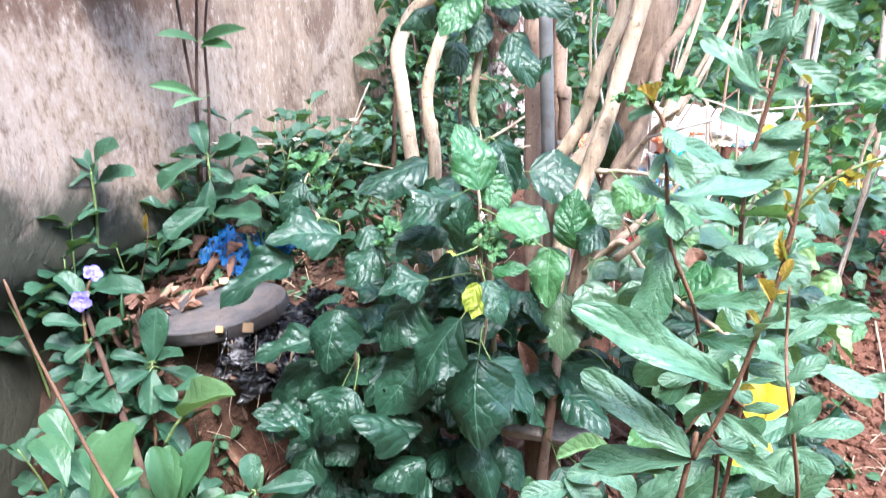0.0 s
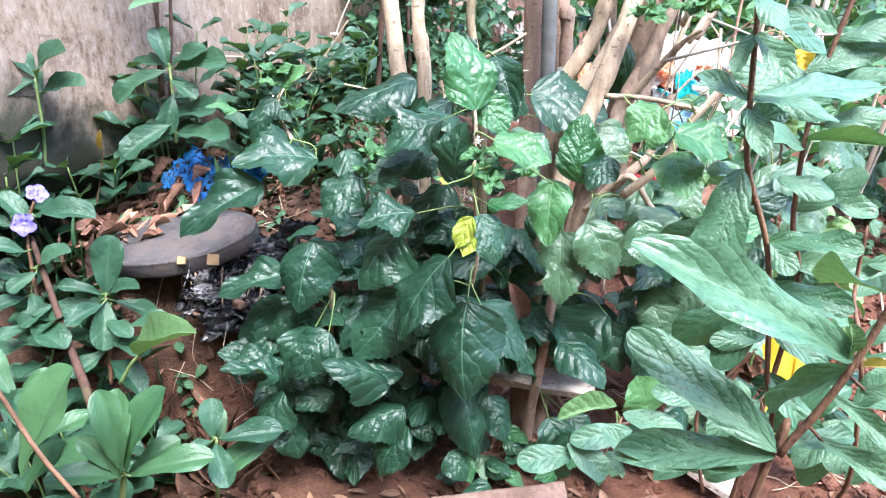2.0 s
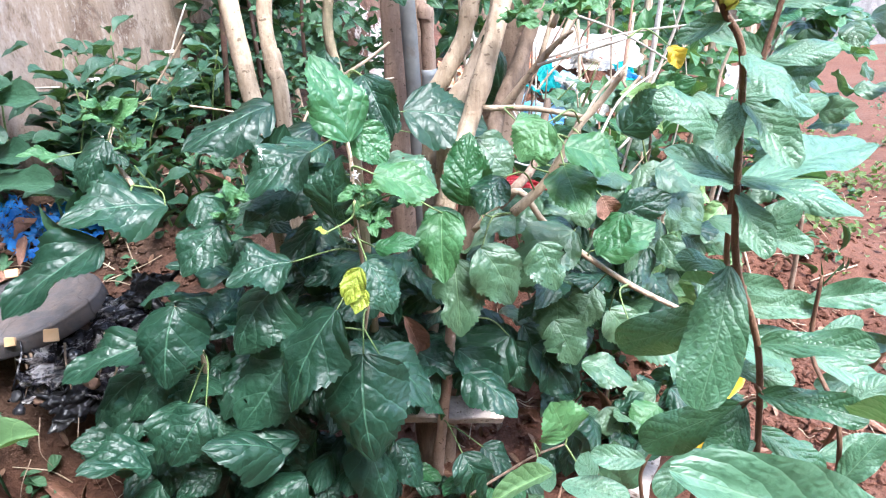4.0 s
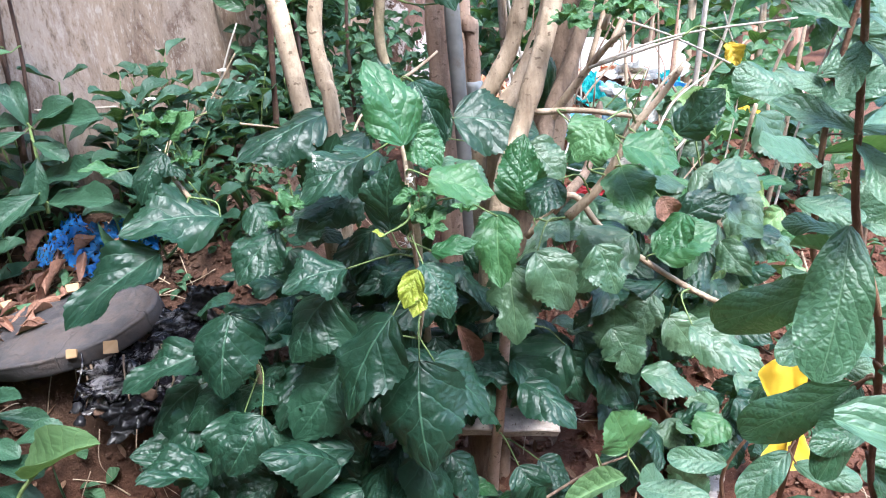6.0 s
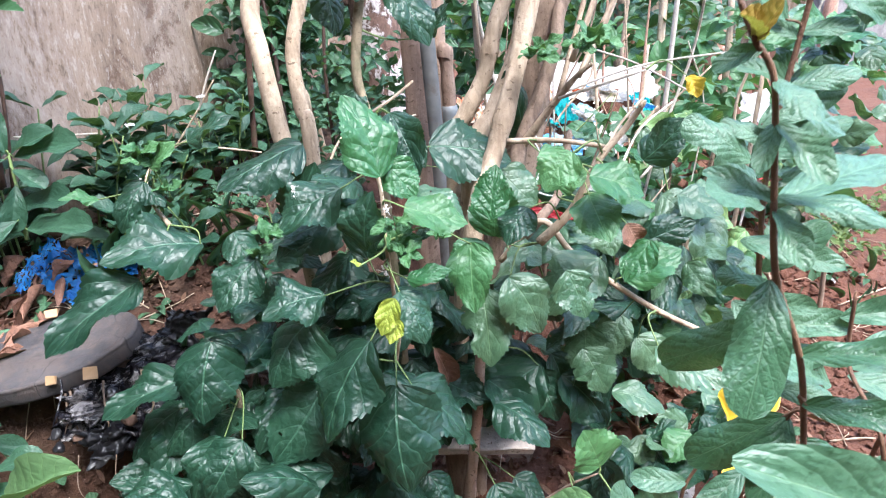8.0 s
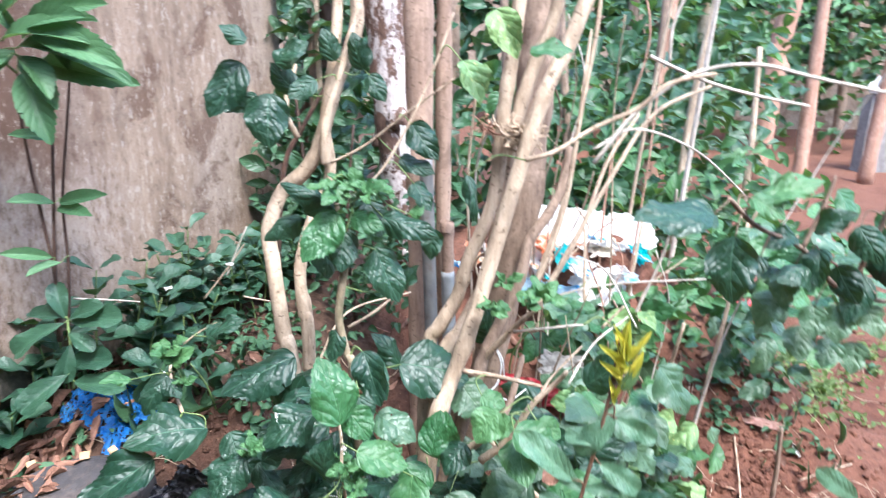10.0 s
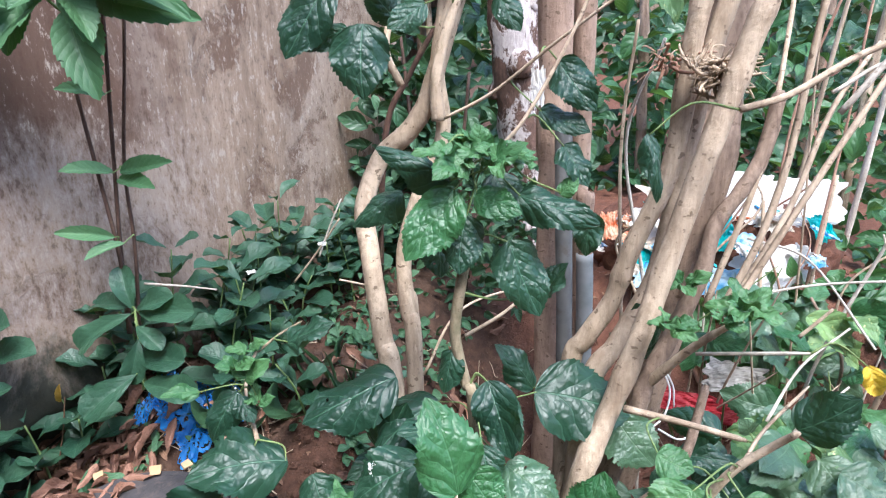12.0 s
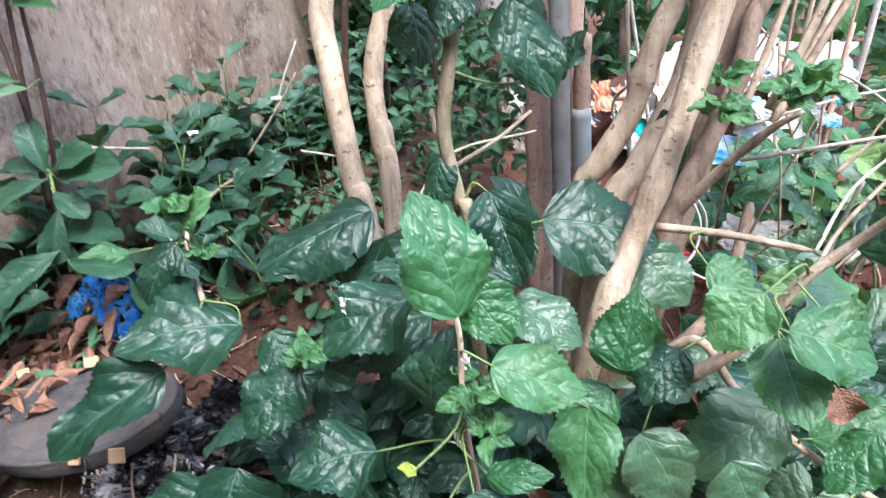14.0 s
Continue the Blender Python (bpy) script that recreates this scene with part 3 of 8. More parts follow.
for kind_, specs_ in SHAPES.items():
    LEAF_MESH[kind_] = []
    for spec_ in specs_:
        v_, f_, uv_ = leaf_data(**spec_)
        LEAF_MESH[kind_].append(mesh_object("leaf", v_, f_, LEAF[kind_], uv_))
VIEW_SIDE = Vector((0.13, 0.25, 1.05))
NEAR_SIDE = Vector((0.1, 0.0, 0.8))
leaf_rng = random.Random(7)


def leaf_frame(base, tip, width, normal, lift=1.0):
    """The matrix that lays a unit leaf from base to tip."""
    base, tip = Vector(base), Vector(tip)
    y = tip - base
    length = y.length
    y.normalize()
    z = Vector(normal) - Vector(normal).dot(y) * y
    z.normalize()
    x = y.cross(z)
    m = Matrix((x * (width * length), y * length, z * (length * lift))).transposed().to_4x4()
    m.translation = base
    return m


def leaf(parent, kind, base, tip, width, tilt=0.0, variant=None):
    """One leaf as a part of its plant; it turns its face up to the light."""
    rng = leaf_rng
    meshes = LEAF_MESH[kind]
    me = meshes[rng.randrange(len(meshes)) if variant is None else variant % len(meshes)]
    side = NEAR_SIDE if parent.name.startswith("garden_sapling") else VIEW_SIDE
    away = (side - Vector(base)).normalized()
    normal = away * 0.75 + Vector((0, 0, 0.4)) + Vector((rng.uniform(-0.28, 0.28) + tilt, rng.uniform(-0.15, 0.15), rng.uniform(-0.2, 0.2)))
    ob = new("leaf", me)
    ob.matrix_world = leaf_frame(base, tip, width, normal)
    LEAF_BASES.setdefault(parent.name, []).append((Vector(base), (Vector(tip) - Vector(base)).normalized()))
    hang(ob, parent)
    return ob


def petioles(parent, material, radius=0.0012, reach=0.16):
    """Thin stalks from every leaf of a plant back to its nearest branch."""
    spots = BRANCH_SPOTS.get(parent.name, [])
    for base, way in LEAF_BASES.get(parent.name, []):
        near = sorted(spots, key=lambda s: (s - base).length + 0.6 * max(0, (s - base).dot(way)))[:1]
        if near and 0.004 < (near[0] - base).length < reach:
            end = near[0]
        else:
            continue
        mid = base.lerp(end, 0.5) - way * min(0.012, 0.3 * (base - end).length) + Vector((0, 0, 0.004))
        v, f, uv = tube_data([base + way * 0.002, mid, end], radius * 0.8, radius * 1.3, 5, 0, 4)
        hang(new("leaf_stalk", mesh_object("leaf_stalk", v, f, material, uv)), parent)


def clump(name, material, frames, shape):
    """Many leaves joined into one mesh."""
    v0, f0, uv0 = leaf_data(**shape)
    f0 = np.array(f0)
    n = len(v0)
    ms = np.array([np.array(m) for m in frames])
    verts = np.einsum("kab,nb->kna", ms[:, :3, :3], v0) + ms[:, None, :3, 3]
    faces = (f0[None] + (np.arange(len(ms)) * n)[:, None, None]).reshape(-1, 4)
    me = mesh_object(name, verts.reshape(-1, 3), faces, material, np.tile(uv0, (len(ms), 1)))
    return new(name, me)


def ground_height(x, y):
    """The bed is banked up against the wall; a hollow lies in front of the shrub and red earth runs flat to the side."""
    def soft(a, b, t):
        t = min(max((t - a) / (b - a), 0), 1)
        return t * t * (3 - 2 * t)
    left = 1 - soft(-0.16, 0.08, x + 0.05 * noise.noise(Vector((x * 3, y * 3, 1))))
    edge = 0.9 + 0.1 * soft(-0.5, -0.2, x) + 0.05 * noise.noise(Vector((x * 6, y * 2, 4)))
    bank = left * (0.27 * soft(edge, edge + 0.14, y) + 0.12 * soft(1.08, 1.35, y))
    back = (1 - left) * 0.34 * soft(1.2, 1.9, y) * (1 - soft(0.8, 1.5, x))
    front = 0.1 * soft(0.75, 0.3, y) * (1 - soft(0.3, 0.8, x))
    far = 0.0
    z = bank + back + front + far
    z += 0.022 * noise.noise(Vector((x * 4, y * 4, 0))) + 0.012 * noise.noise(Vector((x * 13, y * 13, 2)))
    near = max(0.0, 1 - max(abs(x) - 1.5, 0) - max(abs(y - 1.2) - 1.6, 0))
    z += near * (0.007 * noise.noise(Vector((x * 42, y * 42, 5))) + 0.004 * noise.noise(Vector((x * 90, y * 90, 6))))
    return z


def crumpled(name, size, material, seed, sharp=0.5, cuts=4, flat=1.0):
    """A creased, thin-skinned bag or wrapper about the origin."""
    bm = bmesh.new()
    bmesh.ops.create_icosphere(bm, subdivisions=cuts, radius=1.0)
    off = Vector((seed * 7.3, seed * 3.1, seed))
    for v in bm.verts:
        p = v.co.copy()
        ridge = 1 - abs(noise.noise(p * 1.6 + off)) * 2
        fine = 1 - abs(noise.noise(p * 4.2 + off)) * 2
        r = 0.75 + sharp * (0.35 * ridge + 0.2 * fine) + 0.25 * noise.noise(p * 0.9 + off)
        v.co = Vector((p.x * r * size[0], p.y * r * size[1], max(p.z * r, -0.55 * flat) * size[2]))
    return bm


def sheet(size, seed, nx=22, ny=22, crease=0.18, ragged=0.15):
    """A thin creased sheet of plastic or paper, with a torn edge."""
    bm = bmesh.new()
    off = Vector((seed * 5.1, seed * 2.3, seed))
    rows = []
    for i in range(nx + 1):
        row = []
        for j in range(ny + 1):
            u, v = i / nx * 2 - 1, j / ny * 2 - 1
            e = max(abs(u), abs(v))
            k = 1 - ragged * e * e * (0.5 + noise.noise(Vector((u * 3, v * 3, 0)) + off))
            p = Vector((u, v, 0))
            h = crease * (abs(noise.noise(p * 1.7 + off)) + 0.5 * abs(noise.noise(p * 4 + off))) - 0.4 * crease * e
            row.append(bm.verts.new((u * k * size[0], v * k * size[1], h * size[2])))
        rows.append(row)
    for i in range(nx):
        for j in range(ny):
            bm.faces.new((rows[i][j], rows[i + 1][j], rows[i + 1][j + 1], rows[i][j + 1]))
    ret = bmesh.ops.solidify(bm, geom=bm.faces[:], thickness=0.0012)
    return bm


def box(sx, sy, sz, bevel=0.002, jitter=0.0, seed=0):
    bm = bmesh.new()
    bmesh.ops.create_cube(bm, size=1)
    rng = random.Random(seed)
    for v in bm.verts:
        v.co = Vector((v.co.x * sx, v.co.y * sy, v.co.z * sz)) + Vector([rng.uniform(-jitter, jitter) for _ in range(3)])
    bmesh.ops.bevel(bm, geom=bm.edges[:], offset=bevel, segments=2, affect="EDGES")
    return bm


# ---- ground, wall, far growth ----
def ground_sheet():
    xs = np.concatenate([np.linspace(-60, -3, 10), np.linspace(-2.6, -1.1, 8), np.linspace(-1.0, 1.6, 174), np.linspace(1.7, 4, 24), np.linspace(4.5, 60, 12)])
    ys = np.concatenate([np.linspace(-60, -1.2, 10), np.linspace(-1.0, 0.3, 14), np.linspace(0.35, 2.4, 150), np.linspace(2.5, 5, 26), np.linspace(5.5, 60, 12)])
    verts = [(x, y, ground_height(x, y)) for x in xs for y in ys]
    m = len(ys)
    faces = [(i * m + j, (i + 1) * m + j, (i + 1) * m + j + 1, i * m + j + 1) for i in range(len(xs) - 1) for j in range(m - 1)]
    ob = new("ground", mesh_object("ground", verts, faces, SOIL))
    return tagged(ob, "bare reddish-brown garden soil, banked up towards the wall", "ground", kind="structure")


GROUND = ground_sheet()

WALL_POINT, WALL_ALONG, WALL_FACE = Vector((-0.465, 1.416, 0)), Vector((0.3104, 0.9506, 0)), Vector((0.9506, -0.3104, 0))


def wall_slab():
    """The plastered garden wall: uneven face, a worn edge at its far end."""
    bm = bmesh.new()
    n, m = 90, 90
    rows = []
    for i in range(n + 1):
        a = -2.6 + 3.35 * i / n
        row = []
        for j in range(m + 1):
            z = -0.1 + 2.7 * j / m
            d = 0.006 * noise.noise(Vector((a * 3, z * 3, 0))) + 0.003 * noise.noise(Vector((a * 14, z * 14, 3)))
            low = 0.41 + 0.05 * noise.noise(Vector((a * 4, 0, 7))) - 0.35 * max(a + 0.2, 0)
            under = min(max((low - z) / 0.08, 0), 1)
            d -= 0.06 * under * under * (3 - 2 * under)
            p = WALL_POINT + WALL_ALONG * a + WALL_FACE * d
            row.append(bm.verts.new((p.x, p.y, z)))
        rows.append(row)
    for i in range(n):
        for j in range(m):
            bm.faces.new((rows[i][j], rows[i + 1][j], rows[i + 1][j + 1], rows[i][j + 1]))
    edge = [e for e in bm.edges if e.is_boundary]
    ret = bmesh.ops.extrude_edge_only(bm, edges=edge)
    back = [v for v in ret["geom"] if isinstance(v, bmesh.types.BMVert)]
    for v in back:
        v.co -= WALL_FACE * 0.22
    bmesh.ops.contextual_create(bm, geom=[e for e in bm.edges if e.is_boundary])
    bmesh.ops.recalc_face_normals(bm, faces=bm.faces[:])
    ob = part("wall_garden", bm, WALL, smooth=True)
    return tagged(ob, "stained and peeling plastered garden wall with brown streaks", "wall", kind="structure")


wall_slab()


# unseen wall, added behind the camera to cut low skylight and darken undersides
added_back_wall = part("wall_back", box(12.0, 0.22, 2.7, 0.01), WALL)
added_back_wall.location = (2.0, -1.75, 1.25)
tagged(added_back_wall, "unseen plain wall added behind to hold off low skylight", "wall", kind="structure")

far_wall = part("wall_far", box(16.0, 0.22, 4.4, 0.01), WALL)
far_wall.location = (2.0, 9.8, 2.1)
tagged(far_wall, "plain plastered wall closing the far end", "wall", kind="structure")


def scatter_frames(rng, n, spot, size, normal=(0, -0.5, 0.8), spread=0.7, width=0.55):
    out = []
    for _ in range(n):
        base = Vector(spot(rng))
        way = Vector((rng.uniform(-1, 1), rng.uniform(-1, 0.6), rng.uniform(-0.7, 0.5))).normalized()
        nn = Vector(normal) + Vector([rng.uniform(-spread, spread) for _ in range(3)])
        out.append(leaf_frame(base, base + way * rng.uniform(*size), width * rng.uniform(0.8, 1.25), nn))
    return out


FAR_SHAPE = dict(kind="ovate", fold=0.2, droop=0.25, pucker=0.02, nu=6, nv=2, seed=3)
SMALL_SHAPE = dict(kind="obovate", fold=0.2, droop=0.2, pucker=0.0, nu=5, nv=1, seed=4)


def bushy(rng, centres):
    """Picks a spot in one of several soft-edged clumps."""
    def spot(r):
        x, y, z, rx, ry, rz = centres[r.randrange(len(centres))]
        d = Vector((r.gauss(0, 1), r.gauss(0, 1), r.gauss(0, 1))).normalized() * r.random() ** 0.45
        p = Vector((x + d.x * rx, y + d.y * ry, z + d.z * rz))
        p.z = max(p.z, ground_height(p.x, p.y) + 0.02)
        return p
    return spot


def far_shrub(label, material, centres, n, size, trunks, seed):
    """A shrub farther back: several thin trunks under a broken crown."""
    rng = random.Random(seed)
    top = thing("shrub", label, "shrub", "shrubs behind", at=(trunks[0][0], trunks[0][1], ground_height(trunks[0][0], trunks[0][1])))
    for x, y, x2, y2, h, r, mat in trunks:
        z = ground_height(x, y)
        k = Vector((rng.uniform(-0.04, 0.04), rng.uniform(-0.04, 0.04), 0))
        v, f, uv = tube_data([(x, y, z - 0.04), Vector(((x + x2) / 2, (y + y2) / 2, z + h * 0.5)) + k, (x2, y2, z + h)], r, r * 0.6, 9, 0.2, 7, seed)
        hang(new("trunk", mesh_object("trunk", v, f, mat, uv)), top)
    crown = clump("crown", material, scatter_frames(rng, n, bushy(rng, centres), size), FAR_SHAPE)
    hang(crown, top)
    return top


# ---- the nearer plants ----
hibiscus = thing("hibiscus_shrub", "dense hibiscus shrub with glossy dark toothed leaves and tan stems", "shrub", at=(0.17, 1.06, 0))
ruellia = thing("weed_plant", "broad-leaved weed with a rosette of bluish-green leaves on the bank", "plant", "weeds by the bank", at=(-0.35, 0.9, 0.0))
ruellia_low = thing("weed_plant", "broad-leaved weed with large upright light green leaves", "plant", "weeds by the bank", at=(-0.2, 0.67, 0.05))
ruellia_small = thing("weed_plant", "small weed with four bluish-green leaves at the foot of the bank", "plant", "weeds by the bank", at=(-0.18, 0.74, 0.0))
flower_weed = thing("weed_plant", "leafy weed carrying a violet trumpet flower", "plant", "weeds by the bank", at=(-0.5, 0.93, 0.2))
left_weed = thing("weed_plant", "upright weed against the stained wall", "plant", "weeds by the wall", at=(-0.55, 1.08, 0.35))
rosette_weed = thing("weed_plant", "weed with obovate leaves growing through dry litter", "plant", "weeds by the wall", at=(-0.42, 1.17, 0.38))
wall_tall_weed = thing("tall_weed", "tall dark-stemmed weed with toothed light green leaves by the wall", "plant", at=(-0.44, 1.2, 0.4))
sapling = thing("garden_sapling", "young shrub with oblong leaves, red-brown stem and golden shoots", "shrub", "saplings", at=(0.15, 0.34, 0.1))
sapling_thin = thing("garden_sapling", "thin young shrub with oblong leaves and an orange shoot tip", "shrub", "saplings", at=(0.26, 0.49, 0.1))
sapling_far = thing("garden_sapling", "slender young shrub with oblong leaves and a yellow shoot", "shrub", "saplings", at=(0.33, 0.63, 0.05))
right_shrub = thing("shrub", "shrub with drooping dark heart-shaped leaves beside the bare earth", "shrub", at=(1.15, 0.95, 0.0))
right_sapling = thing("garden_sapling", "young shrub with oblong leaves standing in red soil", "shrub", "saplings", at=(0.62, 0.86, 0.0))

stem(hibiscus, "stem", BARK, .0128, .0098, (0.000, 1.080, 0.100), (-0.022, 1.100, 0.502), (-0.033, 1.110, 0.563), (-0.047, 1.130, 0.668), (-0.054, 1.150, 0.722), (-0.035, 1.170, 0.775), (0.003, 1.170, 0.810), (0.027, 1.170, 0.849), (0.060, 1.170, 0.946), (0.090, 1.180, 1.023), (0.092, 1.180, 1.099), (0.106, 1.190, 1.214))
stem(hibiscus, "stem", BARK, .0106, .0075, (-0.005, 1.090, 0.100), (0.003, 1.120, 0.527), (-0.004, 1.130, 0.595), (-0.007, 1.140, 0.663), (0.011, 1.150, 0.728), (0.042, 1.170, 0.805), (0.038, 1.170, 0.880), (0.053, 1.180, 0.974), (0.062, 1.190, 1.056), (0.055, 1.190, 1.156))
stem(hibiscus, "stem", BARK, .008, .006, (0.004, 1.130, 0.526), (0.002, 1.135, 0.616))
stem(hibiscus, "stem", BARK, .008, .005, (0.040, 1.150, 0.823), (0.042, 1.150, 0.883), (0.072, 1.160, 0.975), (0.097, 1.170, 1.056))
stem(hibiscus, "stem", BARK, .005, .004, (-0.011, 1.200, 0.858), (-0.027, 1.200, 0.903), (-0.011, 1.220, 0.970))
stem(hibiscus, "stem", BARKG, .006, .005, (0.100, 1.020, 0.020), (0.093, 0.970, 0.532), (0.085, 0.970, 0.589), (0.076, 0.970, 0.642), (0.083, 0.970, 0.696), (0.088, 0.970, 0.719))
stem(hibiscus, "stem", BARK, .0125, .0105, (0.172, 1.045, 0.100), (0.176, 1.020, 0.300), (0.201, 1.000, 0.452), (0.228, 1.020, 0.521), (0.250, 1.030, 0.580), (0.269, 1.040, 0.637), (0.286, 1.050, 0.696), (0.338, 1.070, 0.870), (0.364, 1.080, 0.944), (0.390, 1.090, 0.995), (0.416, 1.100, 1.059), (0.443, 1.110, 1.127), (0.480, 1.120, 1.218))
stem(hibiscus, "stem", BARK, .0122, .0095, (0.180, 1.060, 0.150), (0.185, 1.085, 0.350), (0.195, 1.120, 0.527), (0.212, 1.120, 0.567), (0.240, 1.120, 0.616), (0.259, 1.120, 0.681), (0.295, 1.120, 0.774), (0.306, 1.120, 0.897), (0.319, 1.120, 0.996), (0.328, 1.120, 1.081), (0.344, 1.120, 1.199))
stem(hibiscus, "stem", BARK, .0122, .0095, (0.185, 1.060, 0.150), (0.195, 1.075, 0.330), (0.215, 1.090, 0.515), (0.244, 1.100, 0.568), (0.266, 1.110, 0.607), (0.292, 1.120, 0.673), (0.323, 1.130, 0.865), (0.349, 1.140, 0.960), (0.380, 1.140, 1.043), (0.383, 1.150, 1.127), (0.382, 1.160, 1.221))
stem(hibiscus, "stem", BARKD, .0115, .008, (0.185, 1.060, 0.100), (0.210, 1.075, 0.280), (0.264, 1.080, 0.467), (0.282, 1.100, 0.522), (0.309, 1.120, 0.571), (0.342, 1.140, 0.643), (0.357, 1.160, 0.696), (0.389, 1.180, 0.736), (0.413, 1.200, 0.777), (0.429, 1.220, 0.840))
stem(hibiscus, "stem", BARK, .0065, .002, (0.282, 1.100, 0.519), (0.321, 1.080, 0.575), (0.347, 1.060, 0.611), (0.366, 1.050, 0.627))
stem(hibiscus, "stem", BARK, .004, .003, (0.339, 1.050, 0.631), (0.372, 1.060, 0.706), (0.398, 1.080, 0.788), (0.416, 1.100, 0.908), (0.435, 1.120, 1.008), (0.441, 1.130, 1.062))
stem(hibiscus, "stem", BARK, .004, .003, (0.363, 1.100, 0.607), (0.413, 1.120, 0.693), (0.480, 1.150, 0.803), (0.548, 1.180, 0.896), (0.646, 1.200, 0.940))
stem(hibiscus, "stem", BARK, .0035, .003, (0.325, 1.000, 0.851), (0.364, 1.000, 0.863), (0.411, 1.000, 0.892), (0.467, 1.000, 0.918), (0.504, 1.000, 0.948), (0.564, 1.000, 0.961))
stem(hibiscus, "stem", BARK, .0045, .003, (0.365, 1.200, 0.575), (0.425, 1.250, 0.731), (0.453, 1.300, 0.832), (0.493, 1.400, 1.030))
stem(hibiscus, "stem", BARK, .004, .003, (0.385, 1.150, 0.610), (0.450, 1.200, 0.707), (0.499, 1.250, 0.812), (0.562, 1.300, 0.887))
stem(hibiscus, "twig", BARK, .002, .0015, (0.112, 1.000, 0.813), (0.142, 1.000, 0.847), (0.181, 1.020, 0.914), (0.212, 1.030, 0.985), (0.231, 1.040, 1.036))
stem(hibiscus, "twig", BARK, .002, .0015, (0.052, 1.120, 0.830), (0.105, 1.100, 0.858), (0.166, 1.080, 0.905), (0.234, 1.060, 0.954))
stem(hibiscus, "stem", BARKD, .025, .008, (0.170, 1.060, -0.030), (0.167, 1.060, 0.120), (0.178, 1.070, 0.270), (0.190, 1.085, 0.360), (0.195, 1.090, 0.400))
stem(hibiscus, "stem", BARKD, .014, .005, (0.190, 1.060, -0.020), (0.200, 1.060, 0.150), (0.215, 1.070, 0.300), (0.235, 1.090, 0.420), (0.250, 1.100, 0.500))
stem(hibiscus, "stem", SMOOTHBARK, .0082, .007, (0.174, 1.030, -0.020), (0.172, 1.005, 0.045), (0.178, 0.984, 0.120), (0.187, 0.972, 0.210), (0.194, 0.966, 0.294))
stem(hibiscus, "stem", BARK, .0042, .0028, (0.230, 1.000, 0.398), (0.278, 0.980, 0.452), (0.309, 0.960, 0.417), (0.350, 0.940, 0.382), (0.403, 0.920, 0.345), (0.449, 0.900, 0.322), (0.492, 0.880, 0.304))
stem(hibiscus, "stem", BARKD, .007, .005, (0.252, 1.000, 0.417), (0.281, 0.990, 0.453), (0.313, 1.020, 0.477), (0.339, 1.060, 0.545))
stem(hibiscus, "twig", BARK, .0025, .002, (0.087, 0.900, 0.327), (0.094, 0.880, 0.377), (0.092, 0.860, 0.430), (0.089, 0.850, 0.487), (0.090, 0.850, 0.531), (0.088, 0.850, 0.555))
stem(hibiscus, "twig", BARK, .004, .003, (-0.119, 0.970, 0.186), (-0.108, 0.950, 0.255), (-0.105, 0.940, 0.299), (-0.110, 0.920, 0.340), (-0.111, 0.900, 0.376))
stem(hibiscus, "twig", BARK, .003, .002, (-0.161, 1.000, 0.486), (-0.192, 1.050, 0.504), (-0.203, 1.080, 0.526), (-0.194, 1.100, 0.547))
stem(hibiscus, "twig", BARKG, .002, .0015, (-0.195, 1.100, 0.543), (-0.173, 1.120, 0.558), (-0.147, 1.140, 0.569))
stem(hibiscus, "twig", BARKD, .0018, .0012, (0.195, 0.850, 0.120), (0.235, 0.845, 0.150), (0.270, 0.840, 0.175), (0.305, 0.838, 0.188))
stem(hibiscus, "twig", BARK, .004, .003, (0.244, 1.000, 0.549), (0.296, 0.980, 0.549), (0.357, 0.970, 0.538))
stem(hibiscus, "stem", BARK, .006, .003, (0.269, 0.950, 0.435), (0.305, 0.940, 0.474), (0.333, 0.930, 0.531), (0.360, 0.920, 0.567), (0.373, 0.900, 0.597))
stem(hibiscus, "twig", BARK, .002, .0015, (0.342, 0.930, 0.541), (0.364, 0.950, 0.565), (0.409, 0.980, 0.595))
stem(hibiscus, "twig", WHITEWOOD, .0022, .002, (0.322, 1.050, 0.588), (0.414, 1.000, 0.619))
leaf(hibiscus, "mid", (0.090, 0.850, 0.553), (0.061, 0.877, 0.630), 0.69)
leaf(hibiscus, "dark", (0.111, 0.960, 0.595), (0.140, 0.930, 0.541), 0.61)
leaf(hibiscus, "dark", (0.153, 1.030, 0.546), (0.256, 1.035, 0.517), 0.81)
leaf(hibiscus, "dark", (0.002, 1.020, 0.564), (-0.096, 0.980, 0.524), 0.65)
leaf(hibiscus, "dark", (0.105, 0.920, 0.553), (0.111, 0.900, 0.516), 0.89)
leaf(hibiscus, "light", (0.110, 0.837, 0.524), (0.171, 0.839, 0.501), 0.69)
leaf(hibiscus, "mid", (0.211, 0.920, 0.458), (0.219, 0.925, 0.528), 0.81)
leaf(hibiscus, "dark", (0.244, 0.900, 0.494), (0.217, 0.880, 0.460), 0.89)
leaf(hibiscus, "dark", (0.048, 1.020, 0.536), (-0.018, 0.980, 0.488), 0.69)
leaf(hibiscus, "dark", (0.054, 0.970, 0.488), (-0.035, 0.930, 0.471), 0.67)
leaf(hibiscus, "dark", (0.068, 0.900, 0.454), (0.081, 0.930, 0.499), 0.95)
leaf(hibiscus, "dark", (-0.128, 1.000, 0.459), (-0.228, 0.950, 0.462), 0.69)
leaf(hibiscus, "dark", (-0.195, 0.965, 0.433), (-0.289, 0.909, 0.374), 0.53)
leaf(hibiscus, "dark", (-0.055, 0.930, 0.456), (-0.097, 0.900, 0.410), 0.83)
leaf(hibiscus, "dark", (-0.111, 0.900, 0.377), (-0.127, 0.870, 0.294), 0.81)
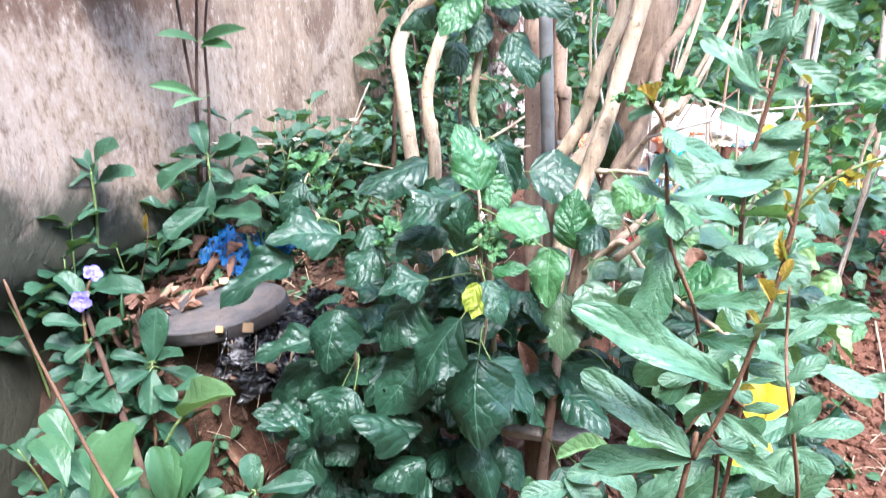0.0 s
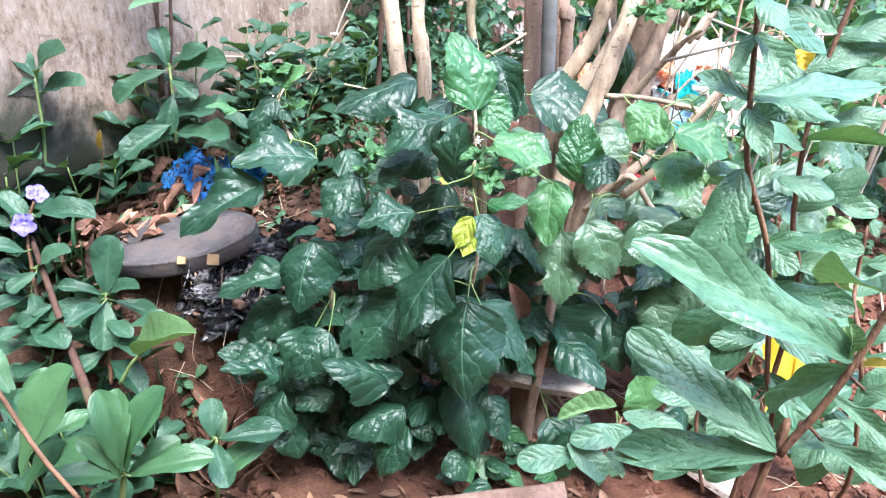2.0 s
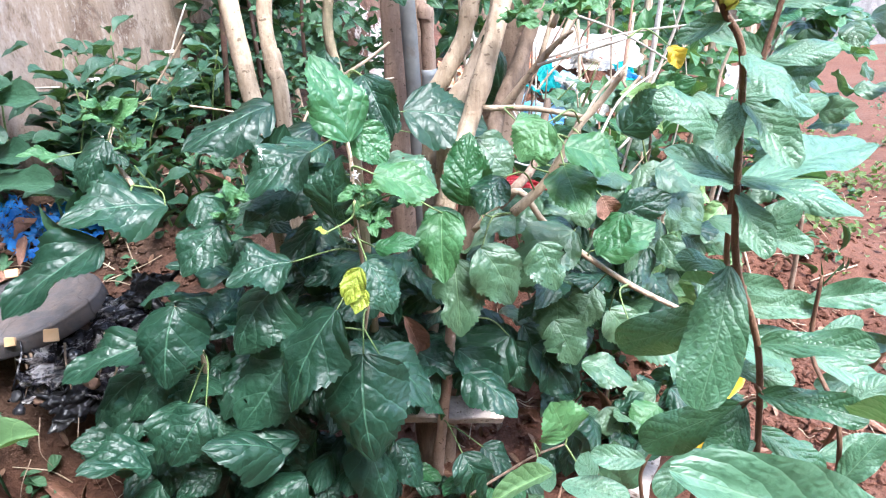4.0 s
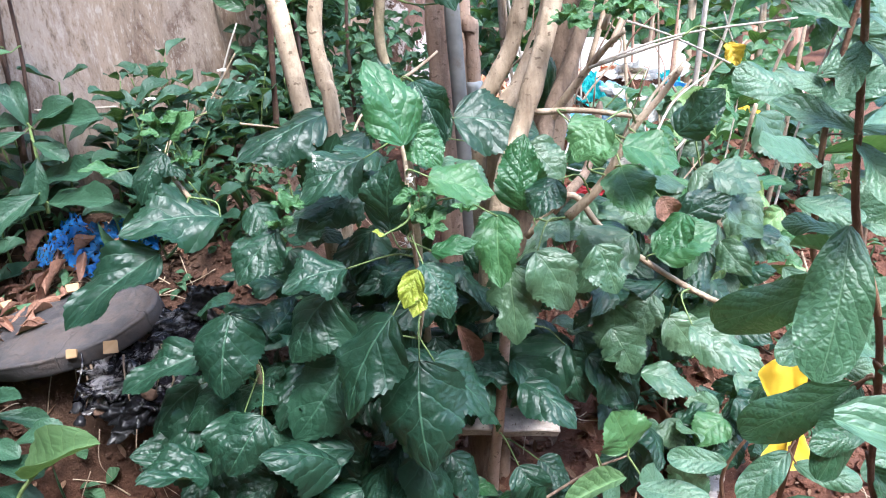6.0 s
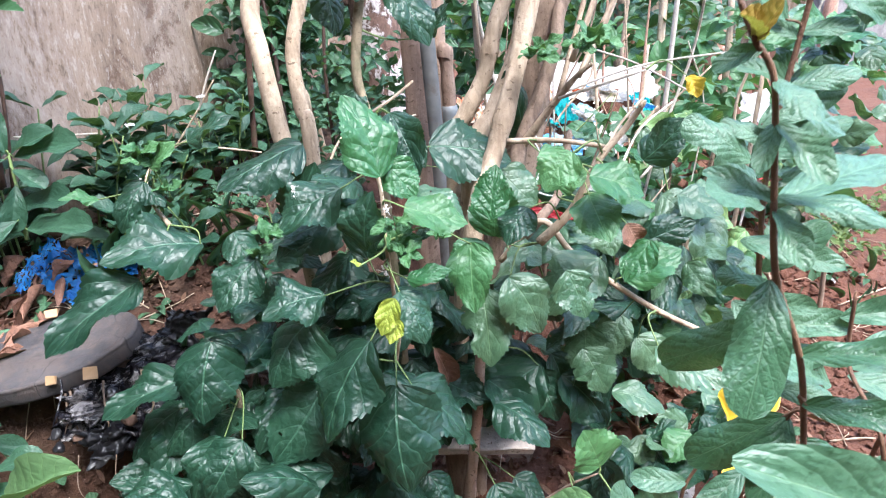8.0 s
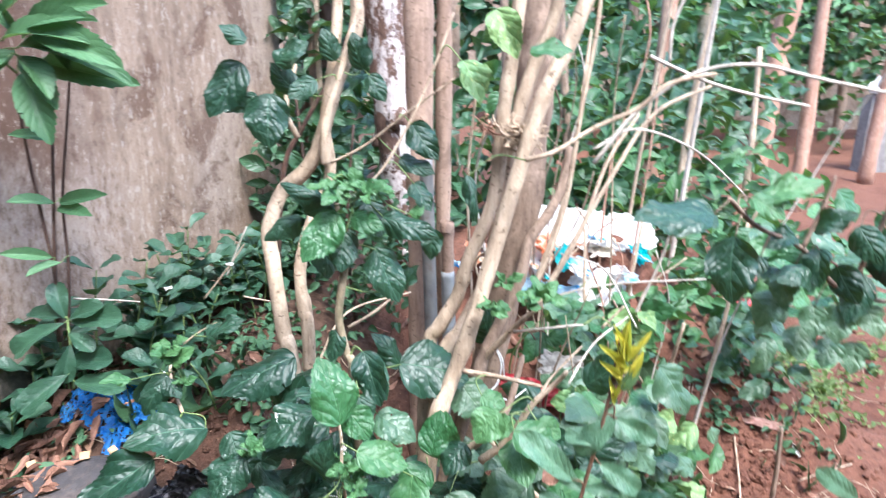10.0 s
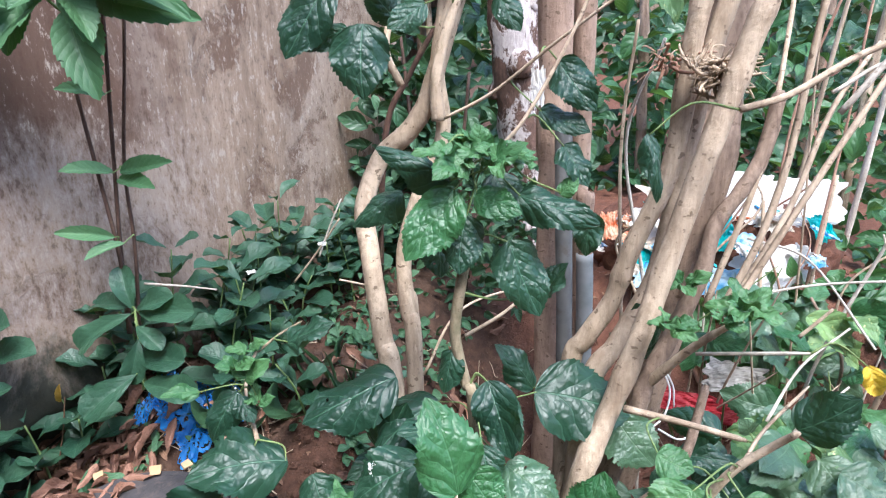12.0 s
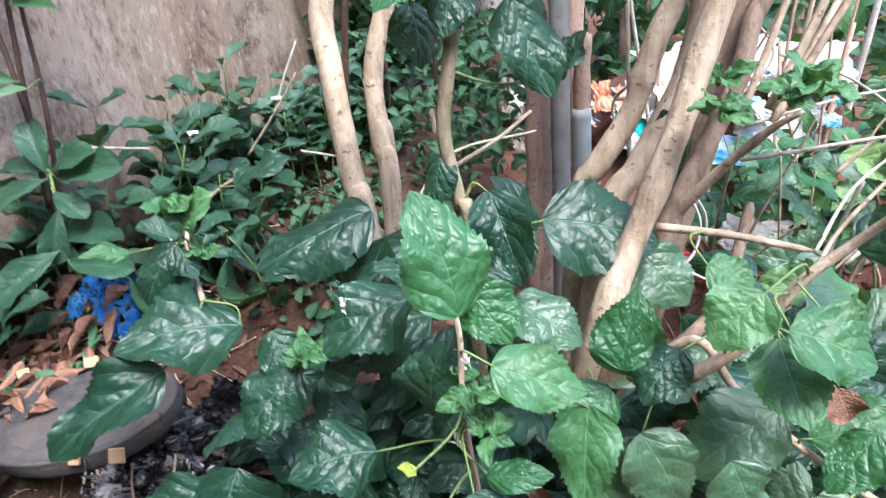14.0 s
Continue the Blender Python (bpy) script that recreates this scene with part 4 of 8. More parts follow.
leaf(hibiscus, "dark", (-0.158, 0.930, 0.320), (-0.245, 0.900, 0.295), 0.55)
leaf(hibiscus, "dark", (-0.178, 0.950, 0.271), (-0.241, 0.940, 0.211), 0.78)
leaf(hibiscus, "dark", (0.064, 0.820, 0.396), (0.012, 0.790, 0.305), 0.69)
leaf(hibiscus, "dark", (0.085, 0.830, 0.338), (0.088, 0.800, 0.225), 0.76)
leaf(hibiscus, "dark", (0.100, 0.860, 0.320), (0.154, 0.850, 0.253), 0.81)
leaf(hibiscus, "dark", (0.002, 0.880, 0.400), (-0.046, 0.860, 0.334), 0.91)
leaf(hibiscus, "dark", (0.022, 0.860, 0.433), (-0.041, 0.840, 0.422), 0.83)
leaf(hibiscus, "dark", (0.097, 0.800, 0.453), (0.117, 0.780, 0.406), 0.83)
leaf(hibiscus, "dark", (0.006, 0.880, 0.319), (-0.058, 0.860, 0.241), 0.83)
leaf(hibiscus, "yellow", (0.092, 0.760, 0.464), (0.077, 0.755, 0.432), 0.62)
leaf(hibiscus, "yellow", (0.094, 0.760, 0.443), (0.084, 0.750, 0.425), 0.78)
leaf(hibiscus, "mid", (0.197, 0.900, 0.459), (0.157, 0.880, 0.428), 0.83)
leaf(hibiscus, "dull", (0.195, 0.930, 0.392), (0.196, 0.900, 0.306), 0.69)
leaf(hibiscus, "dull", (0.237, 0.980, 0.418), (0.274, 0.960, 0.403), 1.00)
leaf(hibiscus, "dull", (0.363, 1.000, 0.439), (0.371, 0.980, 0.396), 0.89)
leaf(hibiscus, "light", (0.363, 0.930, 0.388), (0.435, 0.930, 0.416), 0.76)
leaf(hibiscus, "dark", (0.271, 0.970, 0.261), (0.192, 0.950, 0.204), 0.87)
leaf(hibiscus, "dark", (0.277, 1.000, 0.236), (0.298, 0.980, 0.166), 0.76)
leaf(hibiscus, "dull", (0.341, 1.000, 0.294), (0.346, 0.980, 0.220), 0.76)
leaf(hibiscus, "dark", (0.307, 1.000, 0.224), (0.365, 0.980, 0.149), 0.78)
leaf(hibiscus, "dull", (0.404, 0.980, 0.280), (0.438, 0.970, 0.226), 0.83)
leaf(hibiscus, "dull", (0.374, 0.850, 0.336), (0.431, 0.800, 0.296), 0.61)
leaf(hibiscus, "dull", (0.389, 1.000, 0.305), (0.361, 0.980, 0.253), 0.78)
leaf(hibiscus, "dull", (0.486, 1.050, 0.447), (0.534, 1.020, 0.424), 1.00)
leaf(hibiscus, "dull", (0.476, 1.080, 0.441), (0.510, 1.050, 0.407), 1.00)
leaf(hibiscus, "dull", (0.472, 1.050, 0.415), (0.517, 1.030, 0.378), 0.89)
leaf(hibiscus, "dull", (0.566, 1.100, 0.505), (0.609, 1.080, 0.429), 0.78)
leaf(hibiscus, "dark", (0.004, 0.860, 0.219), (-0.090, 0.840, 0.237), 0.51)
leaf(hibiscus, "dark", (-0.112, 0.880, 0.267), (-0.151, 0.860, 0.205), 0.67)
leaf(hibiscus, "dark", (-0.150, 0.860, 0.225), (-0.226, 0.840, 0.224), 0.53)
leaf(hibiscus, "dark", (-0.096, 0.900, 0.232), (-0.068, 0.880, 0.189), 0.78)
leaf(hibiscus, "light", (0.307, 0.840, 0.195), (0.287, 0.840, 0.247), 1.12)
leaf(hibiscus, "fgleaf", (0.262, 0.800, 0.206), (0.277, 0.790, 0.169), 0.60)
leaf(hibiscus, "fgleaf", (0.327, 0.800, 0.153), (0.310, 0.800, 0.203), 0.60)
leaf(hibiscus, "dull", (0.381, 0.840, 0.110), (0.364, 0.840, 0.184), 0.67)
leaf(hibiscus, "dark", (0.196, 0.920, 0.125), (0.216, 0.900, 0.068), 0.83)
leaf(hibiscus, "dark", (0.227, 0.950, 0.108), (0.262, 0.930, 0.070), 0.83)
leaf(hibiscus, "dull", (0.397, 0.950, 0.149), (0.406, 0.930, 0.110), 0.89)
leaf(hibiscus, "light", (0.473, 0.950, 0.139), (0.428, 0.930, 0.116), 0.89)
leaf(hibiscus, "dark", (-0.146, 0.830, 0.224), (-0.206, 0.800, 0.249), 0.53)
leaf(hibiscus, "dark", (-0.148, 0.850, 0.187), (-0.190, 0.830, 0.127), 0.73)
leaf(hibiscus, "dark", (-0.087, 0.860, 0.274), (-0.130, 0.840, 0.218), 0.78)
leaf(hibiscus, "dark", (-0.010, 0.840, 0.217), (-0.082, 0.800, 0.266), 0.55)
leaf(hibiscus, "dark", (0.009, 0.840, 0.181), (-0.061, 0.820, 0.151), 0.67)
leaf(hibiscus, "dark", (0.012, 0.840, 0.155), (-0.022, 0.820, 0.092), 0.78)
leaf(hibiscus, "dark", (-0.157, 0.870, 0.140), (-0.139, 0.860, 0.079), 0.83)
leaf(hibiscus, "dark", (-0.091, 0.880, 0.173), (-0.140, 0.860, 0.157), 0.67)
leaf(hibiscus, "dark", (0.019, 0.880, 0.144), (0.039, 0.870, 0.112), 0.89)
leaf(hibiscus, "dark", (0.112, 0.920, 0.154), (0.137, 0.900, 0.096), 0.78)
leaf(hibiscus, "dark", (0.076, 0.880, 0.196), (0.100, 0.860, 0.097), 0.61)
leaf(hibiscus, "dark", (0.063, 0.860, 0.104), (0.086, 0.850, 0.068), 0.89)
leaf(hibiscus, "dark", (-0.140, 0.930, 0.276), (-0.193, 0.920, 0.227), 0.67)
leaf(hibiscus, "dark", (0.200, 0.860, 0.087), (0.214, 0.850, 0.149), 0.78)
leaf(hibiscus, "dull", (0.226, 1.020, 0.173), (0.187, 1.000, 0.256), 0.78)
leaf(hibiscus, "dull", (0.276, 1.000, 0.187), (0.203, 0.980, 0.231), 0.89)
leaf(hibiscus, "dull", (0.328, 0.970, 0.277), (0.353, 0.950, 0.220), 0.89)
leaf(hibiscus, "dull", (0.360, 0.950, 0.221), (0.424, 0.930, 0.193), 0.67)
leaf(hibiscus, "dark", (0.077, 0.970, 0.796), (0.009, 0.970, 0.827), 0.40)
leaf(hibiscus, "mid", (0.081, 0.960, 0.791), (0.039, 0.930, 0.734), 0.65)
leaf(hibiscus, "dark", (0.026, 1.000, 0.777), (-0.022, 0.990, 0.746), 0.55)
leaf(hibiscus, "dark", (0.090, 0.970, 0.764), (0.084, 0.950, 0.714), 0.76)
leaf(hibiscus, "mid", (0.099, 0.970, 0.784), (0.141, 0.950, 0.771), 0.67)
leaf(hibiscus, "dark", (0.137, 0.980, 0.780), (0.210, 0.970, 0.756), 0.47)
leaf(hibiscus, "dark", (0.128, 0.980, 0.737), (0.157, 0.970, 0.665), 0.65)
leaf(hibiscus, "dark", (0.164, 1.000, 0.673), (0.184, 1.000, 0.708), 0.67)
leaf(hibiscus, "dark", (0.205, 1.000, 0.759), (0.200, 1.000, 0.715), 0.67)
leaf(hibiscus, "dark", (0.248, 0.990, 0.833), (0.258, 0.980, 0.773), 0.33)
leaf(hibiscus, "light", (0.074, 0.960, 0.831), (0.094, 0.950, 0.803), 0.89)
leaf(hibiscus, "light", (0.114, 0.960, 0.815), (0.143, 0.950, 0.832), 0.67)
leaf(hibiscus, "light", (0.106, 0.970, 0.821), (0.099, 0.970, 0.848), 0.78)
leaf(hibiscus, "light", (0.174, 1.000, 0.776), (0.191, 1.000, 0.792), 0.78)
leaf(hibiscus, "dark", (0.177, 1.020, 0.818), (0.200, 1.000, 0.783), 0.67)
leaf(hibiscus, "dark", (0.111, 1.020, 0.791), (0.133, 1.000, 0.747), 0.78)
leaf(hibiscus, "dark", (0.049, 1.030, 0.732), (0.056, 1.020, 0.682), 0.78)
leaf(hibiscus, "dark", (0.073, 0.970, 0.626), (0.064, 0.960, 0.583), 0.67)
leaf(hibiscus, "dark", (0.108, 0.960, 0.599), (0.133, 0.930, 0.532), 0.58)
leaf(hibiscus, "dark", (-0.018, 1.020, 0.462), (0.016, 1.000, 0.545), 0.67)
leaf(hibiscus, "dark", (0.151, 1.100, 0.507), (0.105, 1.100, 0.565), 0.55)
leaf(hibiscus, "mid", (0.095, 0.870, 0.563), (0.123, 0.860, 0.526), 0.89)
leaf(hibiscus, "dull", (0.125, 0.950, 0.510), (0.179, 0.930, 0.479), 0.78)
leaf(hibiscus, "dull", (0.244, 1.050, 0.504), (0.285, 1.030, 0.458), 1.00)
leaf(hibiscus, "amber", (0.467, 1.000, 0.608), (0.474, 0.988, 0.583), 0.72)
leaf(hibiscus, "light", (0.266, 0.930, 0.546), (0.298, 0.920, 0.537), 1.00)
leaf(hibiscus, "light", (0.278, 0.900, 0.514), (0.308, 0.890, 0.532), 1.06)
leaf(hibiscus, "light", (0.337, 0.900, 0.525), (0.367, 0.890, 0.508), 0.95)
leaf(hibiscus, "mid", (0.200, 0.880, 0.491), (0.212, 0.900, 0.544), 0.69)
leaf(hibiscus, "light", (0.285, 0.870, 0.556), (0.255, 0.862, 0.519), 0.95)
leaf(hibiscus, "light", (0.302, 0.866, 0.531), (0.358, 0.860, 0.506), 0.86)
leaf(hibiscus, "light", (0.314, 0.905, 0.500), (0.319, 0.850, 0.462), 0.80)
leaf(hibiscus, "dry", (0.136, 0.975, 0.300), (0.152, 0.970, 0.250), 0.50)
leaf(hibiscus, "light", (0.176, 0.862, 0.474), (0.172, 0.832, 0.408), 0.66)
leaf(hibiscus, "dull", (0.222, 0.905, 0.414), (0.255, 0.895, 0.345), 0.80)
leaf(hibiscus, "dull", (0.338, 0.935, 0.412), (0.268, 0.925, 0.352), 0.78)
leaf(hibiscus, "dry", (0.352, 0.890, 0.468), (0.364, 0.886, 0.442), 0.95)
leaf(hibiscus, "yellow", (0.066, 0.778, 0.490), (0.056, 0.774, 0.497), 0.70)
leaf(hibiscus, "dark", (0.070, 0.842, 0.482), (0.082, 0.838, 0.543), 0.76)
leaf(hibiscus, "mid", (0.106, 0.805, 0.462), (0.148, 0.798, 0.470), 0.52)
leaf(hibiscus, "dull", (0.272, 0.850, 0.436), (0.290, 0.838, 0.386), 0.85)
leaf(hibiscus, "mid", (0.362, 0.850, 0.460), (0.330, 0.836, 0.422), 0.72)
leaf(hibiscus, "dull", (0.370, 1.000, 0.526), (0.358, 1.000, 0.543), 1.00)
leaf(hibiscus, "dark", (-0.144, 1.080, 0.569), (-0.083, 1.080, 0.597), 0.67)
leaf(hibiscus, "dark", (-0.186, 1.020, 0.536), (-0.216, 1.000, 0.481), 0.61)
leaf(hibiscus, "dark", (-0.190, 1.020, 0.529), (-0.161, 1.000, 0.508), 0.67)
leaf(hibiscus, "light", (-0.172, 1.020, 0.555), (-0.199, 1.020, 0.574), 0.55)
leaf(hibiscus, "light", (-0.176, 1.020, 0.552), (-0.141, 1.020, 0.580), 0.55)
leaf(hibiscus, "light", (-0.253, 1.050, 0.513), (-0.286, 1.020, 0.523), 0.45)
leaf(hibiscus, "dark", (-0.033, 0.930, 0.449), (0.011, 0.930, 0.475), 0.78)
leaf(hibiscus, "dark", (0.047, 0.920, 0.529), (-0.021, 0.900, 0.491), 0.73)
leaf(hibiscus, "dark", (-0.078, 0.950, 0.484), (-0.056, 0.930, 0.442), 0.78)
leaf(hibiscus, "light", (-0.038, 0.900, 0.508), (-0.029, 0.900, 0.485), 0.67)
leaf(hibiscus, "dark", (-0.069, 1.120, 0.973), (-0.115, 1.100, 0.898), 0.65)
leaf(hibiscus, "dark", (-0.027, 1.100, 0.931), (-0.027, 1.080, 0.856), 0.81)
leaf(hibiscus, "dark", (-0.049, 1.120, 0.926), (-0.102, 1.120, 0.905), 0.55)
leaf(hibiscus, "dark", (-0.021, 1.120, 0.973), (0.029, 1.120, 1.001), 0.67)
leaf(hibiscus, "dark", (0.001, 1.150, 0.931), (-0.030, 1.130, 0.973), 0.67)
leaf(hibiscus, "dark", (0.036, 1.120, 0.949), (-0.002, 1.100, 0.925), 0.67)
leaf(hibiscus, "dark", (0.059, 1.150, 0.975), (0.044, 1.150, 1.021), 0.67)
leaf(hibiscus, "dark", (0.102, 1.150, 0.963), (0.087, 1.150, 1.016), 0.67)
leaf(hibiscus, "dark", (-0.056, 1.100, 0.999), (-0.090, 1.100, 1.023), 0.67)
leaf(hibiscus, "dark", (0.110, 1.150, 0.956), (0.134, 1.140, 0.917), 0.67)
leaf(hibiscus, "varieg", (0.278, 0.950, 1.034), (0.301, 0.930, 0.978), 0.61)
leaf(hibiscus, "light", (0.318, 0.950, 0.986), (0.370, 0.950, 0.987), 0.55)
leaf(hibiscus, "varieg", (0.241, 1.000, 0.976), (0.262, 0.980, 0.923), 0.67)
leaf(hibiscus, "dark", (0.173, 1.100, 0.889), (0.211, 1.080, 0.840), 0.67)
leaf(hibiscus, "dark", (0.155, 1.100, 0.839), (0.206, 1.080, 0.819), 0.55)
leaf(hibiscus, "dark", (0.435, 1.050, 0.499), (0.484, 1.030, 0.552), 0.78)
leaf(hibiscus, "dark", (0.292, 1.150, 0.529), (0.265, 1.100, 0.623), 0.55)
stem(ruellia, "stem", REDSTEM, .003, .002, (-0.417, 0.900, 0.154), (-0.414, 0.910, 0.221), (-0.413, 0.920, 0.280))
leaf(ruellia, "weed", (-0.420, 0.930, 0.277), (-0.412, 0.950, 0.359), 0.50)
leaf(ruellia, "weed", (-0.408, 0.920, 0.282), (-0.350, 0.900, 0.304), 0.35)
leaf(ruellia, "weed", (-0.417, 0.920, 0.282), (-0.465, 0.900, 0.302), 0.35)
leaf(ruellia, "weed", (-0.414, 0.920, 0.276), (-0.405, 0.880, 0.219), 0.50)
leaf(ruellia, "weed", (-0.423, 0.920, 0.273), (-0.508, 0.880, 0.235), 0.45)
leaf(ruellia, "weed", (-0.425, 0.940, 0.259), (-0.474, 0.950, 0.238), 0.50)
leaf(ruellia, "weed", (-0.409, 0.930, 0.269), (-0.362, 0.950, 0.238), 0.40)
stem(ruellia, "stem", GREENSTEM, .003, .002, (-0.376, 0.860, 0.182), (-0.355, 0.860, 0.214), (-0.331, 0.860, 0.237))
leaf(ruellia, "pale", (-0.342, 0.860, 0.228), (-0.249, 0.840, 0.275), 0.36)
leaf(ruellia, "weed", (-0.375, 0.900, 0.246), (-0.317, 0.900, 0.258), 0.50)
leaf(ruellia, "weed", (-0.412, 0.910, 0.274), (-0.435, 0.860, 0.265), 0.45)
leaf(ruellia, "weed", (-0.403, 0.900, 0.227), (-0.335, 0.870, 0.222), 0.45)
leaf(ruellia, "weed", (-0.411, 0.900, 0.209), (-0.444, 0.860, 0.187), 0.45)
leaf(ruellia, "weed", (-0.412, 0.900, 0.191), (-0.349, 0.860, 0.166), 0.45)
leaf(ruellia, "weed", (-0.406, 0.900, 0.254), (-0.361, 0.880, 0.241), 0.45)
stem(ruellia_low, "stem", GREENSTEM, .004, .003, (-0.281, 0.680, 0.138), (-0.260, 0.670, 0.202))
leaf(ruellia_low, "broad", (-0.255, 0.660, 0.212), (-0.270, 0.670, 0.302), 0.34)
leaf(ruellia_low, "broad", (-0.251, 0.660, 0.210), (-0.205, 0.680, 0.302), 0.36)
leaf(ruellia_low, "broad", (-0.248, 0.660, 0.206), (-0.165, 0.680, 0.221), 0.34)
leaf(ruellia_low, "broad", (-0.258, 0.660, 0.203), (-0.309, 0.620, 0.227), 0.40)
leaf(ruellia_low, "broad", (-0.260, 0.660, 0.210), (-0.295, 0.660, 0.250), 0.40)
leaf(ruellia_low, "broad", (-0.300, 0.570, 0.319), (-0.346, 0.600, 0.353), 0.50)
leaf(ruellia_low, "broad", (-0.269, 0.680, 0.194), (-0.293, 0.700, 0.227), 0.40)
leaf(ruellia_low, "broad", (-0.263, 0.680, 0.192), (-0.216, 0.710, 0.217), 0.40)
leaf(ruellia_low, "broad", (-0.312, 0.600, 0.231), (-0.275, 0.620, 0.276), 0.45)
leaf(ruellia_low, "broad", (-0.385, 0.720, 0.198), (-0.342, 0.750, 0.213), 0.50)
leaf(ruellia_low, "broad", (-0.386, 0.720, 0.194), (-0.440, 0.750, 0.235), 0.50)
leaf(ruellia_low, "broad", (-0.387, 0.720, 0.190), (-0.312, 0.680, 0.197), 0.50)
leaf(ruellia_low, "broad", (-0.453, 0.780, 0.214), (-0.417, 0.800, 0.235), 0.50)
leaf(ruellia_low, "broad", (-0.457, 0.780, 0.209), (-0.511, 0.800, 0.222), 0.50)
leaf(ruellia_low, "broad", (-0.456, 0.780, 0.205), (-0.406, 0.750, 0.197), 0.50)
stem(ruellia_low, "twig", REDSTEM, .0018, .0012, (-0.177, 0.500, 0.325), (-0.198, 0.500, 0.362), (-0.215, 0.500, 0.408), (-0.231, 0.500, 0.457), (-0.245, 0.500, 0.503), (-0.256, 0.500, 0.555))
leaf(ruellia_low, "broad", (-0.260, 0.660, 0.202), (-0.255, 0.680, 0.298), 0.36)
leaf(ruellia_low, "broad", (-0.284, 0.570, 0.277), (-0.236, 0.600, 0.371), 0.50)
leaf(ruellia_low, "broad", (-0.194, 0.760, 0.179), (-0.221, 0.780, 0.217), 0.55)
leaf(ruellia_low, "broad", (-0.133, 0.780, 0.175), (-0.196, 0.740, 0.148), 0.40)
leaf(ruellia_low, "broad", (-0.392, 0.700, 0.271), (-0.434, 0.720, 0.312), 0.50)
leaf(ruellia_low, "broad", (-0.331, 0.660, 0.254), (-0.361, 0.680, 0.286), 0.50)
stem(ruellia_small, "stem", GREENSTEM, .003, .002, (-0.200, 0.740, 0.114), (-0.191, 0.740, 0.196))
leaf(ruellia_small, "weed", (-0.196, 0.740, 0.197), (-0.201, 0.760, 0.237), 0.60)
leaf(ruellia_small, "weed", (-0.189, 0.740, 0.196), (-0.121, 0.760, 0.198), 0.42)
leaf(ruellia_small, "weed", (-0.193, 0.740, 0.192), (-0.165, 0.700, 0.165), 0.50)
leaf(ruellia_small, "weed", (-0.196, 0.740, 0.193), (-0.213, 0.720, 0.198), 0.45)
leaf(ruellia_small, "pale", (-0.189, 0.740, 0.198), (-0.174, 0.750, 0.191), 0.35)
stem(flower_weed, "stem", REDSTEM, .003, .002, (-0.525, 0.930, 0.259), (-0.527, 0.940, 0.316), (-0.530, 0.950, 0.363), (-0.509, 0.950, 0.405))
leaf(flower_weed, "weed", (-0.514, 0.950, 0.382), (-0.426, 0.950, 0.383), 0.42)
leaf(flower_weed, "weed", (-0.523, 0.950, 0.363), (-0.570, 0.960, 0.409), 0.50)
leaf(flower_weed, "weed", (-0.523, 0.930, 0.337), (-0.562, 0.900, 0.356), 0.50)
leaf(flower_weed, "weed", (-0.534, 0.930, 0.294), (-0.580, 0.920, 0.314), 0.60)
leaf(flower_weed, "weed", (-0.521, 0.920, 0.282), (-0.502, 0.900, 0.249), 0.50)
leaf(flower_weed, "weed", (-0.532, 0.920, 0.273), (-0.557, 0.880, 0.270), 0.50)
leaf(flower_weed, "weed", (-0.473, 0.900, 0.250), (-0.499, 0.880, 0.273), 0.50)
leaf(flower_weed, "weed", (-0.506, 0.880, 0.225), (-0.559, 0.860, 0.216), 0.50)
leaf(flower_weed, "weed", (-0.512, 0.930, 0.312), (-0.457, 0.930, 0.340), 0.50)
leaf(flower_weed, "weed", (-0.513, 0.930, 0.308), (-0.538, 0.900, 0.291), 0.50)
leaf(flower_weed, "weed", (-0.500, 0.880, 0.251), (-0.434, 0.850, 0.237), 0.50)
leaf(flower_weed, "weed", (-0.505, 0.880, 0.247), (-0.527, 0.850, 0.249), 0.50)
leaf(flower_weed, "weed", (-0.475, 0.900, 0.276), (-0.508, 0.870, 0.256), 0.45)
leaf(flower_weed, "weed", (-0.549, 0.950, 0.363), (-0.587, 0.950, 0.378), 0.50)
stem(left_weed, "stem", GREENSTEM, .003, .002, (-0.581, 1.080, 0.408), (-0.570, 1.080, 0.479), (-0.566, 1.080, 0.551))
leaf(left_weed, "weed", (-0.564, 1.080, 0.551), (-0.598, 1.080, 0.594), 0.60)
leaf(left_weed, "weed", (-0.562, 1.080, 0.551), (-0.497, 1.060, 0.591), 0.60)
leaf(left_weed, "weed", (-0.567, 1.080, 0.547), (-0.621, 1.040, 0.532), 0.50)
leaf(left_weed, "weed", (-0.567, 1.080, 0.522), (-0.489, 1.080, 0.541), 0.50)
leaf(left_weed, "weed", (-0.570, 1.080, 0.497), (-0.652, 1.060, 0.456), 0.50)
leaf(left_weed, "weed", (-0.560, 1.080, 0.530), (-0.592, 1.100, 0.561), 0.60)
stem(rosette_weed, "stem", GREENSTEM, .003, .002, (-0.406, 1.160, 0.442), (-0.406, 1.170, 0.498), (-0.409, 1.180, 0.559))
leaf(rosette_weed, "weed", (-0.411, 1.180, 0.558), (-0.431, 1.200, 0.617), 0.50)
leaf(rosette_weed, "weed", (-0.406, 1.180, 0.559), (-0.340, 1.170, 0.585), 0.45)
leaf(rosette_weed, "weed", (-0.414, 1.180, 0.553), (-0.494, 1.160, 0.503), 0.40)
leaf(rosette_weed, "weed", (-0.404, 1.180, 0.554), (-0.307, 1.160, 0.567), 0.45)
leaf(rosette_weed, "weed", (-0.413, 1.180, 0.561), (-0.485, 1.200, 0.556), 0.50)
leaf(rosette_weed, "weed", (-0.405, 1.170, 0.519), (-0.420, 1.150, 0.457), 0.50)
leaf(rosette_weed, "weed", (-0.405, 1.170, 0.539), (-0.359, 1.150, 0.513), 0.50)
